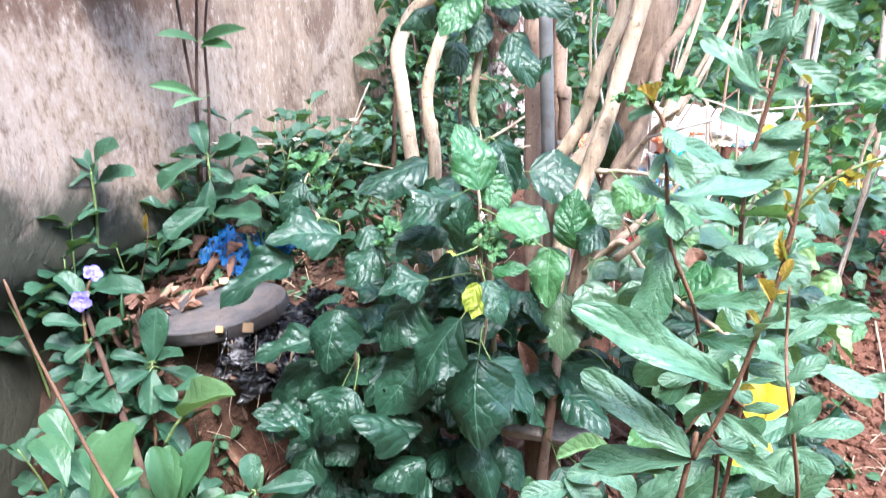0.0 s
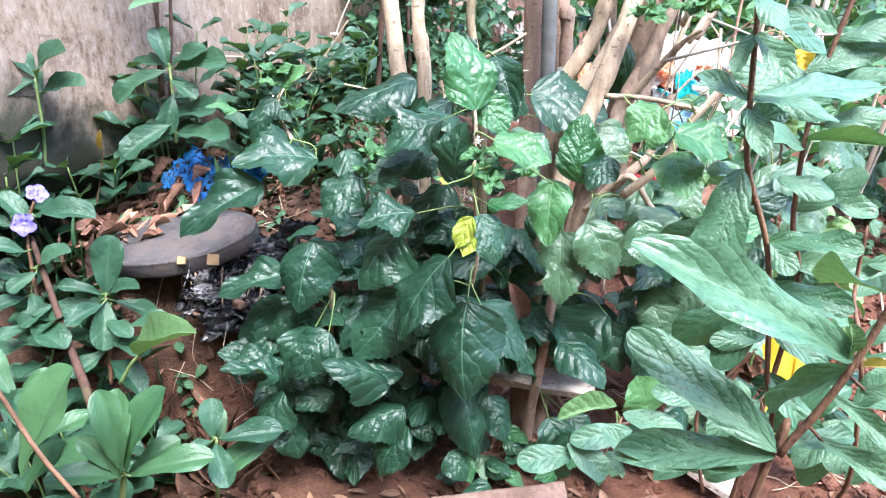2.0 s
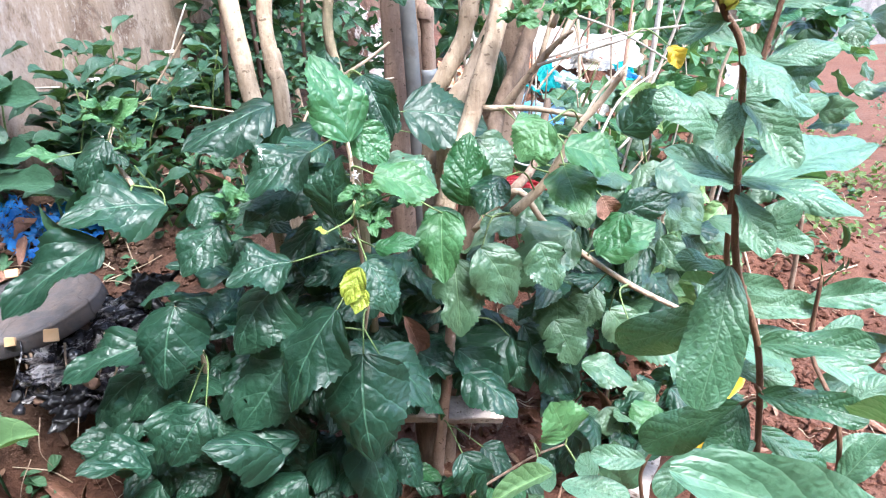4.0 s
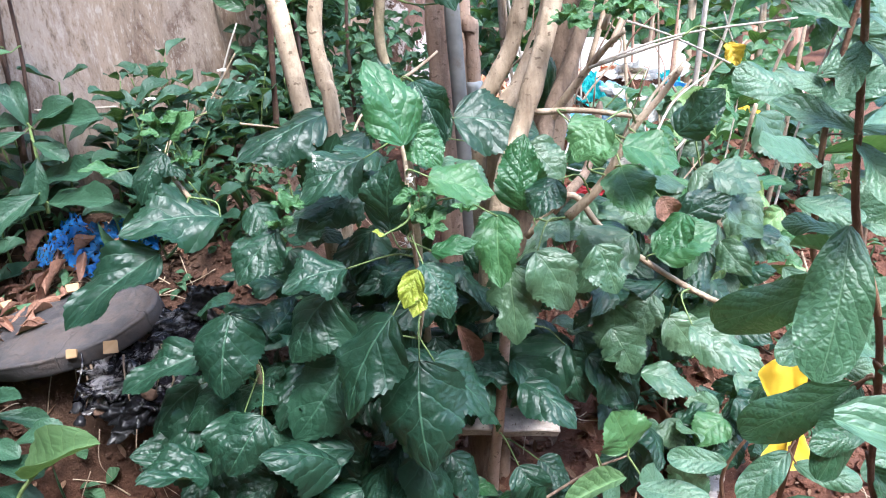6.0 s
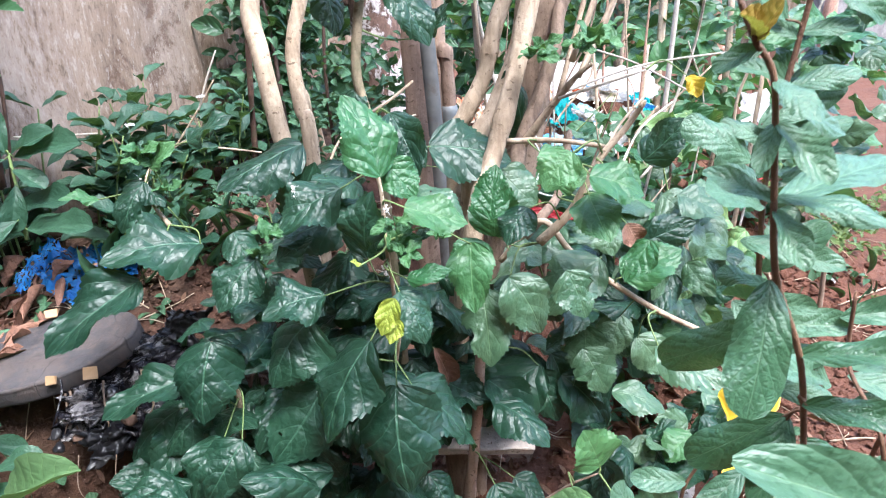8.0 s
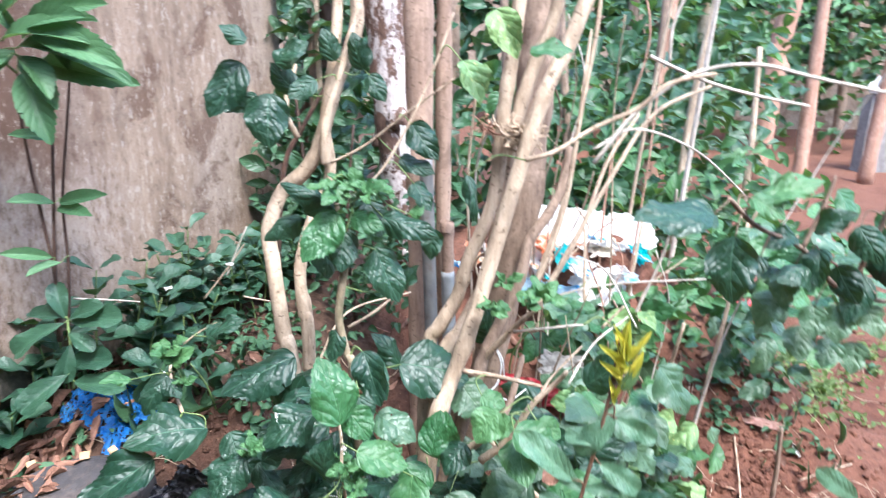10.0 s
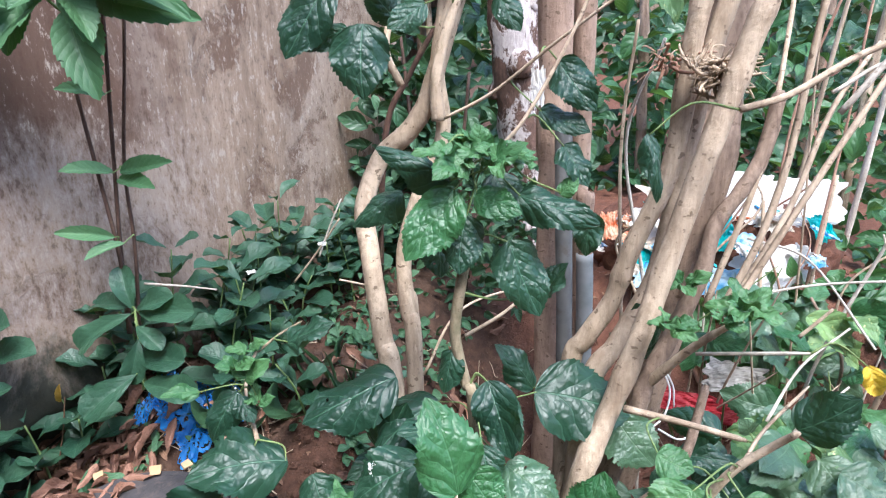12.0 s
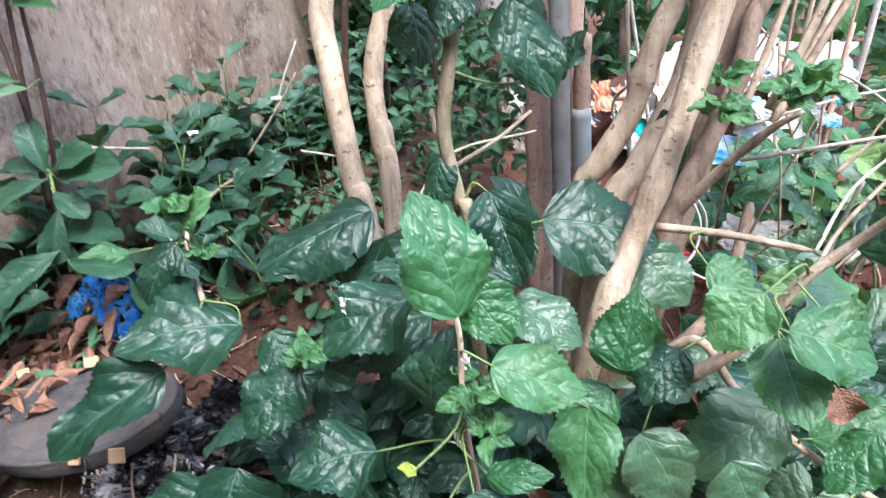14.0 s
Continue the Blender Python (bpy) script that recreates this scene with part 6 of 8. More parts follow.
leaf(right_sapling, "fgleaf", (0.594, 0.710, 0.389), (0.542, 0.690, 0.386), 0.40)
leaf(right_sapling, "fgleaf", (0.577, 0.720, 0.358), (0.488, 0.720, 0.370), 0.30)
leaf(right_sapling, "fgleaf", (0.609, 0.700, 0.426), (0.652, 0.680, 0.382), 0.40)
leaf(right_sapling, "fgleaf", (0.614, 0.700, 0.440), (0.569, 0.700, 0.501), 0.35)
leaf(right_sapling, "fgleaf", (0.629, 0.690, 0.464), (0.651, 0.670, 0.505), 0.40)
leaf(right_sapling, "fgleaf", (0.596, 0.710, 0.370), (0.673, 0.690, 0.341), 0.35)
leaf(right_sapling, "fgleaf", (0.572, 0.720, 0.336), (0.602, 0.700, 0.315), 0.45)
leaf(right_sapling, "fgleaf", (0.573, 0.730, 0.320), (0.524, 0.740, 0.304), 0.40)
leaf(right_sapling, "fgleaf", (0.612, 0.700, 0.508), (0.560, 0.700, 0.529), 0.35)
leaf(right_sapling, "fgleaf", (0.613, 0.680, 0.568), (0.568, 0.680, 0.604), 0.35)
for plant_, mat_, rad_, reach_ in ((hibiscus, GREENSTEM, 0.001, 0.09), (ruellia, GREENSTEM, 0.0012, 0.05), (ruellia_low, GREENSTEM, 0.0015, 0.05), (ruellia_small, GREENSTEM, 0.001, 0.05),
                                   (flower_weed, GREENSTEM, 0.0012, 0.06), (left_weed, GREENSTEM, 0.001, 0.06), (rosette_weed, GREENSTEM, 0.0012, 0.06), (wall_tall_weed, GREENSTEM, 0.001, 0.08),
                                   (sapling, REDSTEM, 0.0007, 0.012), (sapling_thin, REDSTEM, 0.0007, 0.012), (sapling_far, REDSTEM, 0.0007, 0.012), (right_shrub, BARKD, 0.001, 0.05), (right_sapling, REDSTEM, 0.0007, 0.015)):
    petioles(plant_, mat_, rad_, reach_)


def inner_leaves(parent, kinds, n, spot, size, seed):
    """Leaves deeper inside a shrub, hung at random round its branches."""
    rng = random.Random(seed)
    for _ in range(n):
        base = Vector(spot(rng))
        if base.z < 0.2 and 0.08 < base.x < 0.34:
            continue
        way = Vector((rng.uniform(-1, 1), rng.uniform(-0.9, 0.3), rng.uniform(-0.9, 0.3))).normalized()
        me = LEAF_MESH[kinds[rng.randrange(len(kinds))]]
        ob = new("leaf", me[rng.randrange(len(me))])
        nn = Vector((rng.uniform(-0.5, 0.5), rng.uniform(-0.9, 0.0), rng.uniform(0.3, 1)))
        ob.matrix_world = leaf_frame(base, base + way * rng.uniform(*size), rng.uniform(0.55, 0.75), nn)
        hang(ob, parent)


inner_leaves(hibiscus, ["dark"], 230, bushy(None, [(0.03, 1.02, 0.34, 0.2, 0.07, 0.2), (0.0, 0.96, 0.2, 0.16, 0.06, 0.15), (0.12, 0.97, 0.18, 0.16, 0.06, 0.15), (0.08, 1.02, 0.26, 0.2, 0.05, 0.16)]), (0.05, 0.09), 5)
inner_leaves(hibiscus, ["dark", "dull", "dark"], 60, bushy(None, [(0.36, 0.98, 0.1, 0.14, 0.08, 0.08), (0.5, 1.0, 0.12, 0.1, 0.08, 0.08)]), (0.04, 0.075), 8)
inner_leaves(hibiscus, ["dull", "dark"], 110, bushy(None, [(0.34, 1.06, 0.3, 0.15, 0.08, 0.2), (0.45, 1.1, 0.3, 0.12, 0.1, 0.18)]), (0.05, 0.085), 6)

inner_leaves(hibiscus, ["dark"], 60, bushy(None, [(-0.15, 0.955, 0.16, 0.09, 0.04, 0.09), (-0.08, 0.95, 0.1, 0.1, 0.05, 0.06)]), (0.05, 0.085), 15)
inner_leaves(right_shrub, ["dull", "light", "dull", "mid"], 100, bushy(None, [(1.0, 1.45, 0.6, 0.16, 0.14, 0.14), (0.85, 1.3, 0.6, 0.1, 0.1, 0.12), (1.2, 1.6, 0.5, 0.14, 0.14, 0.18), (1.0, 1.6, 0.32, 0.16, 0.12, 0.14)]), (0.05, 0.09), 12)

floor_rng = random.Random(91)
for k_ in range(26):
    b_ = Vector((floor_rng.uniform(0.05, 0.3), floor_rng.uniform(0.86, 0.99), 0))
    b_.z = ground_height(b_.x, b_.y) + floor_rng.uniform(0.02, 0.06)
    leaf(hibiscus, ("dark", "mid", "dark", "dull")[k_ % 4], b_, b_ + Vector((floor_rng.uniform(-0.04, 0.04), floor_rng.uniform(-0.05, -0.01), floor_rng.uniform(-0.02, 0.015))), 0.62)


low_shrub = thing("shrub", "low leafy shrub with dusty toothed leaves beside the pale stems", "shrub", "shrubs behind", at=(0.5, 1.2, 0.02))
low_rng = random.Random(44)
for k_ in range(16):
    x_, y_ = low_rng.uniform(0.4, 0.7), low_rng.uniform(1.12, 1.6)
    z_, h_ = ground_height(x_, y_), low_rng.uniform(0.22, 0.5)
    stem(low_shrub, "stem", (BARK, BARKD, GREENSTEM)[k_ % 3], low_rng.uniform(0.0022, 0.004), 0.0012, (x_, y_, z_ - 0.02), (x_ + low_rng.uniform(-0.05, 0.05), y_ + low_rng.uniform(-0.04, 0.04), z_ + h_ * 0.5), (x_ + low_rng.uniform(-0.1, 0.12), y_ + low_rng.uniform(-0.1, 0.06), z_ + h_))
inner_leaves(low_shrub, ["dull", "light", "mid", "dull", "varieg"], 130, bushy(None, [(0.52, 1.22, 0.34, 0.13, 0.1, 0.12), (0.6, 1.2, 0.3, 0.1, 0.1, 0.14), (0.56, 1.4, 0.42, 0.14, 0.12, 0.12), (0.46, 1.14, 0.22, 0.1, 0.06, 0.1)]), (0.045, 0.085), 47)


def tuft(parent, p, n, size, seed):
    """A tuft of small curled young leaves at a shoot tip."""
    rng = random.Random(seed)
    for k in range(n):
        a = 2.4 * k
        way = Vector((math.cos(a), math.sin(a) * 0.7 - 0.2, rng.uniform(-0.3, 0.8))).normalized()
        ob = new("young_leaf", LEAF_MESH["light"][k % 3])
        b = Vector(p) + way * size * 0.1
        ob.matrix_world = leaf_frame(b, b + way * size * rng.uniform(0.5, 1.1), rng.uniform(0.45, 0.7), (rng.uniform(-0.5, 0.5), -0.5, 0.7), 1.6)
        hang(ob, parent)


tuft(hibiscus, (-0.183, 1.020, 0.565), 9, 0.028, 500)
tuft(hibiscus, (0.084, 0.960, 0.817), 8, 0.035, 501)
tuft(hibiscus, (0.123, 0.960, 0.818), 7, 0.035, 502)
tuft(hibiscus, (-0.033, 0.900, 0.491), 7, 0.022, 503)
tuft(hibiscus, (0.281, 1.000, 0.645), 9, 0.030, 504)
tuft(hibiscus, (0.356, 1.020, 0.651), 9, 0.035, 505)
tuft(hibiscus, (0.099, 0.850, 0.480), 9, 0.028, 506)
tuft(hibiscus, (0.082, 0.860, 0.501), 5, 0.020, 507)
tuft(hibiscus, (-0.052, 0.930, 0.460), 6, 0.020, 508)
tuft(hibiscus, (-0.163, 1.020, 0.522), 8, 0.024, 509)
tuft(hibiscus, (0.147, 0.900, 0.469), 5, 0.020, 510)
tuft(hibiscus, (0.098, 0.820, 0.514), 8, 0.022, 511)
tuft(hibiscus, (0.106, 0.820, 0.483), 7, 0.022, 512)
tuft(hibiscus, (0.091, 0.990, 0.821), 8, 0.030, 513)
tuft(hibiscus, (0.126, 0.990, 0.810), 6, 0.030, 514)
tuft(hibiscus, (0.331, 1.000, 0.648), 6, 0.020, 515)
tuft(hibiscus, (0.315, 1.100, 0.646), 6, 0.030, 516)
tuft(hibiscus, (-0.207, 1.100, 0.547), 6, 0.025, 517)


# ---- farther shrubs and hedge ----
far_shrub("leafy hedge shrub with small bright leaves behind the rubbish heap", LEAF["far"], [(1.3, 2.7, 0.35, 0.5, 0.35, 0.35), (0.7, 2.9, 0.6, 0.5, 0.3, 0.4)], 620, (0.03, 0.11), [(1.2, 2.8, 1.3, 2.8, 1.2, 0.018, BARK), (0.8, 2.9, 0.7, 3.0, 1.3, 0.02, BARKD), (1.4, 2.7, 1.45, 2.75, 1.0, 0.015, BARK)], 3)
far_shrub("tall dark shrub at the back of the garden", LEAF["fardark"], [(0.3, 3.4, 0.9, 0.9, 0.4, 0.7), (-0.5, 3.2, 0.9, 0.7, 0.4, 0.8), (1.4, 3.8, 0.8, 0.8, 0.5, 0.8)], 950, (0.04, 0.14), [(0.3, 3.3, 0.35, 3.4, 1.7, 0.035, BARKD), (-0.3, 3.2, -0.35, 3.2, 1.6, 0.03, BARKD), (1.4, 3.7, 1.5, 3.8, 1.7, 0.04, REDPOST)], 4)
far_shrub("tall green shrub far back beside the bare path", LEAF["far"], [(2.0, 4.6, 0.9, 0.6, 0.4, 0.9), (1.6, 5.0, 1.0, 0.8, 0.5, 1.0), (4.4, 7.2, 1.2, 1.2, 0.5, 1.2), (3.0, 7.2, 1.4, 1.2, 0.5, 1.2)], 1300, (0.08, 0.16), [(2.6, 4.4, 2.65, 4.5, 1.8, 0.05, REDPOST), (3.7, 5.4, 3.8, 5.4, 1.9, 0.06, REDPOST), (1.6, 5.0, 1.6, 5.0, 2.0, 0.05, BARKD)], 5)
far_shrub("low broad-leaved shrub spreading over the soil behind the hibiscus", LEAF["far"], [(0.62, 1.35, 0.14, 0.22, 0.16, 0.16), (0.6, 1.65, 0.3, 0.2, 0.15, 0.15)], 130, (0.025, 0.08), [(0.62, 1.4, 0.7, 1.35, 0.4, 0.006, BARK), (0.8, 1.5, 0.9, 1.55, 0.5, 0.006, BARK), (0.65, 1.45, 0.55, 1.6, 0.5, 0.005, BARK)], 6)
far_shrub("small-leaved undergrowth between the stems and the wall end", LEAF["weedlet"], [(-0.02, 1.75, 0.42, 0.2, 0.2, 0.14), (0.1, 1.65, 0.55, 0.14, 0.12, 0.16), (-0.15, 1.9, 0.6, 0.14, 0.12, 0.25)], 800, (0.018, 0.035), [(0.0, 1.75, 0.02, 1.7, 0.5, 0.005, DARKSTEM), (-0.12, 1.85, -0.15, 1.9, 0.5, 0.006, DARKSTEM)], 7)
far_shrub("dark leafy shrub at the end of the garden wall", LEAF["fardark"], [(-0.14, 1.95, 0.7, 0.14, 0.12, 0.25), (-0.1, 2.1, 1.0, 0.16, 0.12, 0.3)], 260, (0.05, 0.08), [(-0.12, 2.0, -0.1, 2.05, 1.0, 0.014, BARKD), (-0.05, 2.05, -0.1, 2.0, 0.9, 0.01, BARK)], 8)


def weed(x, y, height, size, pairs, seed):
    """An upright weed with crossed leaf pairs."""
    rng = random.Random(seed)
    z = ground_height(x, y)
    top = thing("wall_weed", "low weed with soft bluish-green leaves at the foot of the wall", "plant", "weeds by the wall", at=(x, y, z))
    lean = Vector((rng.uniform(-0.03, 0.05), rng.uniform(-0.05, 0.02), 0))
    line = [Vector((x, y, z - 0.02)), Vector((x, y, z + height * 0.5)) + lean * 0.4, Vector((x, y, z + height)) + lean]
    v, f, uv = tube_data(line, 0.0022, 0.0012, 6, 0, 5)
    hang(new("stem", mesh_object("stem", v, f, GREENSTEM, uv)), top)
    spots = smooth_line(line, 8)
    turn = rng.uniform(0, 3)
    for k in range(pairs):
        s = spots[min(len(spots) - 1, 3 + int((len(spots) - 4) * (k + 1) / pairs))]
        for side in (0, math.pi):
            a = turn + k * 1.4 + side + rng.uniform(-0.4, 0.4)
            way = Vector((math.cos(a), math.sin(a), rng.uniform(0.05, 0.55))).normalized()
            length = size * rng.uniform(0.7, 1.15) * (1 - 0.35 * k / pairs)
            me = LEAF_MESH["weed"][rng.randrange(3)]
            ob = new("leaf", me)
            b = s + way * 0.006
            ob.matrix_world = leaf_frame(b, b + way * length, rng.uniform(0.5, 0.68), (0, -0.2, 1))
            hang(ob, top)


weed_rng = random.Random(12)
for k_ in range(40):
    a_ = -0.17 + 0.77 * (k_ + weed_rng.uniform(-0.4, 0.4)) / 40
    off_ = weed_rng.uniform(0.03, 0.19) if a_ > -0.12 else weed_rng.uniform(0.015, 0.05)
    q_ = WALL_POINT + WALL_ALONG * a_ + WALL_FACE * off_
    weed(q_.x, q_.y, weed_rng.uniform(0.08, 0.23), weed_rng.uniform(0.05, 0.09), weed_rng.randint(4, 6), 100 + k_)
for k_, (x_, y_, h_, s_) in enumerate(((-0.58, 1.0, 0.12, 0.05), (-0.6, 0.9, 0.14, 0.06), (-0.52, 0.85, 0.1, 0.055), (-0.45, 0.78, 0.1, 0.06), (-0.58, 0.78, 0.14, 0.06), (-0.36, 0.8, 0.08, 0.05), (-0.2, 1.25, 0.1, 0.05), (-0.28, 1.32, 0.12, 0.05), (-0.1, 1.35, 0.1, 0.045), (-0.63, 1.1, 0.24, 0.085), (-0.67, 1.06, 0.26, 0.09), (-0.6, 1.03, 0.2, 0.08), (-0.7, 1.12, 0.22, 0.08), (-0.64, 0.98, 0.2, 0.08), (-0.5, 0.9, 0.1, 0.075), (-0.45, 0.84, 0.12, 0.08), (-0.55, 0.93, 0.12, 0.08), (-0.4, 0.8, 0.1, 0.07), (-0.48, 0.8, 0.12, 0.08), (-0.36, 0.86, 0.09, 0.065), (-0.54, 0.84, 0.14, 0.08), (-0.42, 0.92, 0.08, 0.06), (-0.535, 1.17, 0.1, 0.07), (-0.555, 1.12, 0.13, 0.075), (-0.575, 1.06, 0.12, 0.075), (-0.52, 1.23, 0.12, 0.07), (-0.6, 1.0, 0.16, 0.08), (-0.56, 0.97, 0.1, 0.07))):
    weed(x_, y_, h_, s_, 4, 200 + k_)


far_shrub("sparse leafy undergrowth in front of the rubbish heap", LEAF["far"], [(0.72, 1.72, 0.24, 0.22, 0.1, 0.08), (1.0, 1.85, 0.25, 0.2, 0.12, 0.14), (0.95, 2.1, 0.35, 0.25, 0.12, 0.16)], 190, (0.03, 0.085), [(0.7, 1.75, 0.75, 1.8, 0.3, 0.005, BARK), (1.0, 1.8, 1.05, 1.8, 0.35, 0.005, BARK)], 9)
far_shrub("dense leafy growth closing the back of the garden", LEAF["fardark"], [(0.5, 2.75, 0.5, 0.5, 0.2, 0.5), (1.2, 3.1, 0.6, 0.5, 0.3, 0.6), (0.05, 2.5, 0.6, 0.25, 0.2, 0.5)], 700, (0.035, 0.12), [(0.5, 2.7, 0.45, 2.75, 1.2, 0.02, BARKD), (0.15, 2.5, 0.05, 2.5, 1.2, 0.02, BARKD), (1.1, 3.0, 1.2, 3.1, 1.4, 0.022, BARKD)], 10)


far_shrub("tall dark hedge closing the far end of the garden", LEAF["fardark"], [(-1.2, 7.0, 1.6, 1.2, 0.5, 1.5), (0.6, 7.2, 1.7, 1.2, 0.5, 1.6), (2.4, 7.6, 1.8, 1.2, 0.5, 1.6), (4.2, 8.0, 1.8, 1.3, 0.5, 1.6), (6.2, 8.4, 1.8, 1.4, 0.5, 1.6)], 2600, (0.16, 0.32), [(-1.0, 7.0, -1.0, 7.0, 2.4, 0.06, BARKD), (1.0, 7.2, 1.0, 7.2, 2.4, 0.06, BARKD), (3.0, 7.6, 3.0, 7.6, 2.4, 0.06, REDPOST), (5.0, 8.0, 5.0, 8.0, 2.4, 0.06, BARKD)], 11)


# ---- small weeds over the bare earth ----
def weedlets(label, boxes, n, seed, kind="weedlet", tall=0.05):
    rng = random.Random(seed)

    spots = []
    for _ in range(n // 11):
        x0, x1, y0, y1 = boxes[rng.randrange(len(boxes))]
        spots.append((rng.uniform(x0, x1), rng.uniform(y0, y1), rng.uniform(0.012, tall)))

    def spot(r):
        cx, cy, w = spots[r.randrange(len(spots))]
        x, y = r.gauss(cx, w * 0.5), r.gauss(cy, w * 0.5)
        return (x, y, ground_height(x, y) + r.uniform(0.003, w))

    ob = clump("weed_cover", LEAF[kind], scatter_frames(rng, n, spot, (0.012, 0.03), (0, -0.2, 1), 0.5, 0.6), SMALL_SHAPE)
    return tagged(ob, label, "weeds", kind="stuff")


weedlets("thin cover of small green weeds on red earth", [(0.8, 1.2, 1.5, 1.8), (1.2, 2.2, 1.7, 2.6), (0.45, 0.7, 1.0, 1.3), (1.5, 3.0, 2.4, 3.4)], 750, 21)
weedlets("feathery yellow-green weeds on red earth", [(1.08, 1.36, 1.6, 1.95), (1.5, 1.95, 1.85, 2.25), (1.6, 2.6, 2.2, 3.0)], 1100, 23, "fernweed", 0.12)
weedlets("sprinkling of seedlings and grass on the banked soil", [(-0.55, -0.1, 1.15, 1.45), (-0.5, -0.35, 0.8, 1.1), (-0.25, 0.1, 1.4, 1.7)], 700, 22)


# ---- litter ----
def dry_leaf(x, y, size, seed, lift=0.008):
    rng = random.Random(seed)
    a = rng.uniform(0, 6.28)
    p = Vector((x, y, ground_height(x, y) + lift))
    e = Vector((x + math.cos(a) * size, y + math.sin(a) * size, 0))
    e.z = ground_height(e.x, e.y) + lift + rng.uniform(-0.004, 0.012)
    e = p + (e - p).normalized() * size
    me = LEAF_MESH["dry"][rng.randrange(6)]
    ob = new("dry_leaf", me)
    ob.matrix_world = leaf_frame(p, e, rng.uniform(0.2, 0.38), (rng.uniform(-0.45, 0.45), rng.uniform(-0.5, 0.3), 1), rng.uniform(0.5, 1.0))
    return tagged(ob, "curled brown dry leaf lying on the soil", "leaf", "fallen dry leaves")


litter_rng = random.Random(31)
for k_ in range(150):
    x_, y_ = litter_rng.gauss(-0.49, 0.06), litter_rng.gauss(1.135, 0.05)
    if (x_ > -0.415 and y_ > 1.12) or ((x_ + 0.34) / 0.12) ** 2 + ((y_ - 1.04) / 0.065) ** 2 < 1:
        continue
    dry_leaf(x_, y_, litter_rng.uniform(0.025, 0.062), 300 + k_, 0.006 + 0.022 * litter_rng.random())
for k_ in range(90):
    dry_leaf(litter_rng.gauss(0.1, 0.12), litter_rng.gauss(1.4, 0.13), litter_rng.uniform(0.03, 0.06), 1520 + k_)
for k_ in range(9):
    dry_leaf(litter_rng.gauss(0.3, 0.12), litter_rng.gauss(0.95, 0.08), litter_rng.uniform(0.03, 0.055), 580 + k_)
for k_ in range(28):
    dry_leaf(litter_rng.uniform(0.28, 0.6), litter_rng.uniform(1.25, 1.75), litter_rng.uniform(0.025, 0.055), 700 + k_)
for k_ in range(60):
    dry_leaf(litter_rng.uniform(0.55, 1.2), litter_rng.uniform(0.85, 1.75), litter_rng.uniform(0.02, 0.05), 640 + k_)
for k_ in range(50):
    dry_leaf(litter_rng.uniform(-0.4, 0.75), litter_rng.uniform(0.95, 1.7), litter_rng.uniform(0.03, 0.06), 400 + k_)


def litter_cover():
    rng = random.Random(33)

    def spot(r):
        x, y = r.choice([(r.gauss(-0.46, 0.07), r.gauss(1.14, 0.07)), (r.uniform(-0.4, 1.0), r.uniform(0.85, 1.9)), (r.uniform(-0.3, 0.5), r.uniform(0.7, 1.3))])
        return (x, y, ground_height(x, y) + 0.006)

    ob = clump("leaf_litter", LEAF["litter"], scatter_frames(rng, 1100, spot, (0.008, 0.035), (0, 0, 1), 0.5, 0.35), dict(kind="lance", fold=0.08, droop=0.1, nu=5, nv=1, seed=9))
    return tagged(ob, "brown crumbled leaf litter over the soil", "litter", kind="stuff")


litter_cover()


def clods():
    rng = random.Random(35)
    verts, faces = [], []
    ico = bmesh.new()
    bmesh.ops.create_icosphere(ico, subdivisions=2, radius=1)
    base_v = [v.co.copy() for v in ico.verts]
    base_f = [[v.index for v in f.verts] for f in ico.faces]
    ico.free()
    lumps = []
    for n in range(6):
        off = Vector((n * 4.3, n * 2.7, 1))
        lumps.append(mesh_object("clod", [v * (0.8 + 0.5 * noise.noise(v * 1.8 + off)) for v in base_v], base_f, SOIL, smooth=False))
    single = 0
    for k in range(5600):
        x, y = rng.choice([(rng.gauss(0.95, 0.09), rng.gauss(1.4, 0.16)), (rng.uniform(0.8, 1.8), rng.uniform(1.0, 2.4)), (rng.uniform(0.35, 1.3), rng.uniform(0.7, 1.9)), (rng.uniform(-0.3, 0.5), rng.uniform(0.7, 1.3)), (rng.uniform(-0.5, 0), rng.uniform(0.85, 1.5)), (rng.uniform(0.55, 0.95), rng.uniform(0.85, 1.5)), (rng.gauss(0.78, 0.1), rng.gauss(1.2, 0.2)), (rng.gauss(0.78, 0.1), rng.gauss(1.2, 0.2))])
        r = min(0.002 + rng.expovariate(1 / 0.0035), 0.016 if x > 0.45 else 0.022)
        c = Vector((x, y, ground_height(x, y) + r * 0.25))
        off = Vector((k * 1.3, k * 0.7, 0))
        start = len(verts)
        sq = rng.uniform(0.5, 0.9)
        if r > 0.008 and single < 280:
            # the larger clods lie loose, one by one
            single += 1
            ob = new("clod", lumps[k % 6])
            ob.matrix_world = Matrix.Translation(c) @ Euler((0, 0, k * 1.7)).to_matrix().to_4x4() @ Matrix.Diagonal((r, r, r * sq, 1))
            hang(ob, GROUND)
            continue
        for v in base_v:
            q = v * r * (0.8 + 0.5 * noise.noise(v * 1.8 + off))
            verts.append((c.x + q.x, c.y + q.y, c.z + q.z * sq))
        faces += [[start + i for i in f] for f in base_f]
    ob = new("soil_clods", mesh_object("soil_clods", verts, faces, SOIL, smooth=False))
    return tagged(ob, "loose crumbly red soil clods", "soil", kind="stuff")


clods()


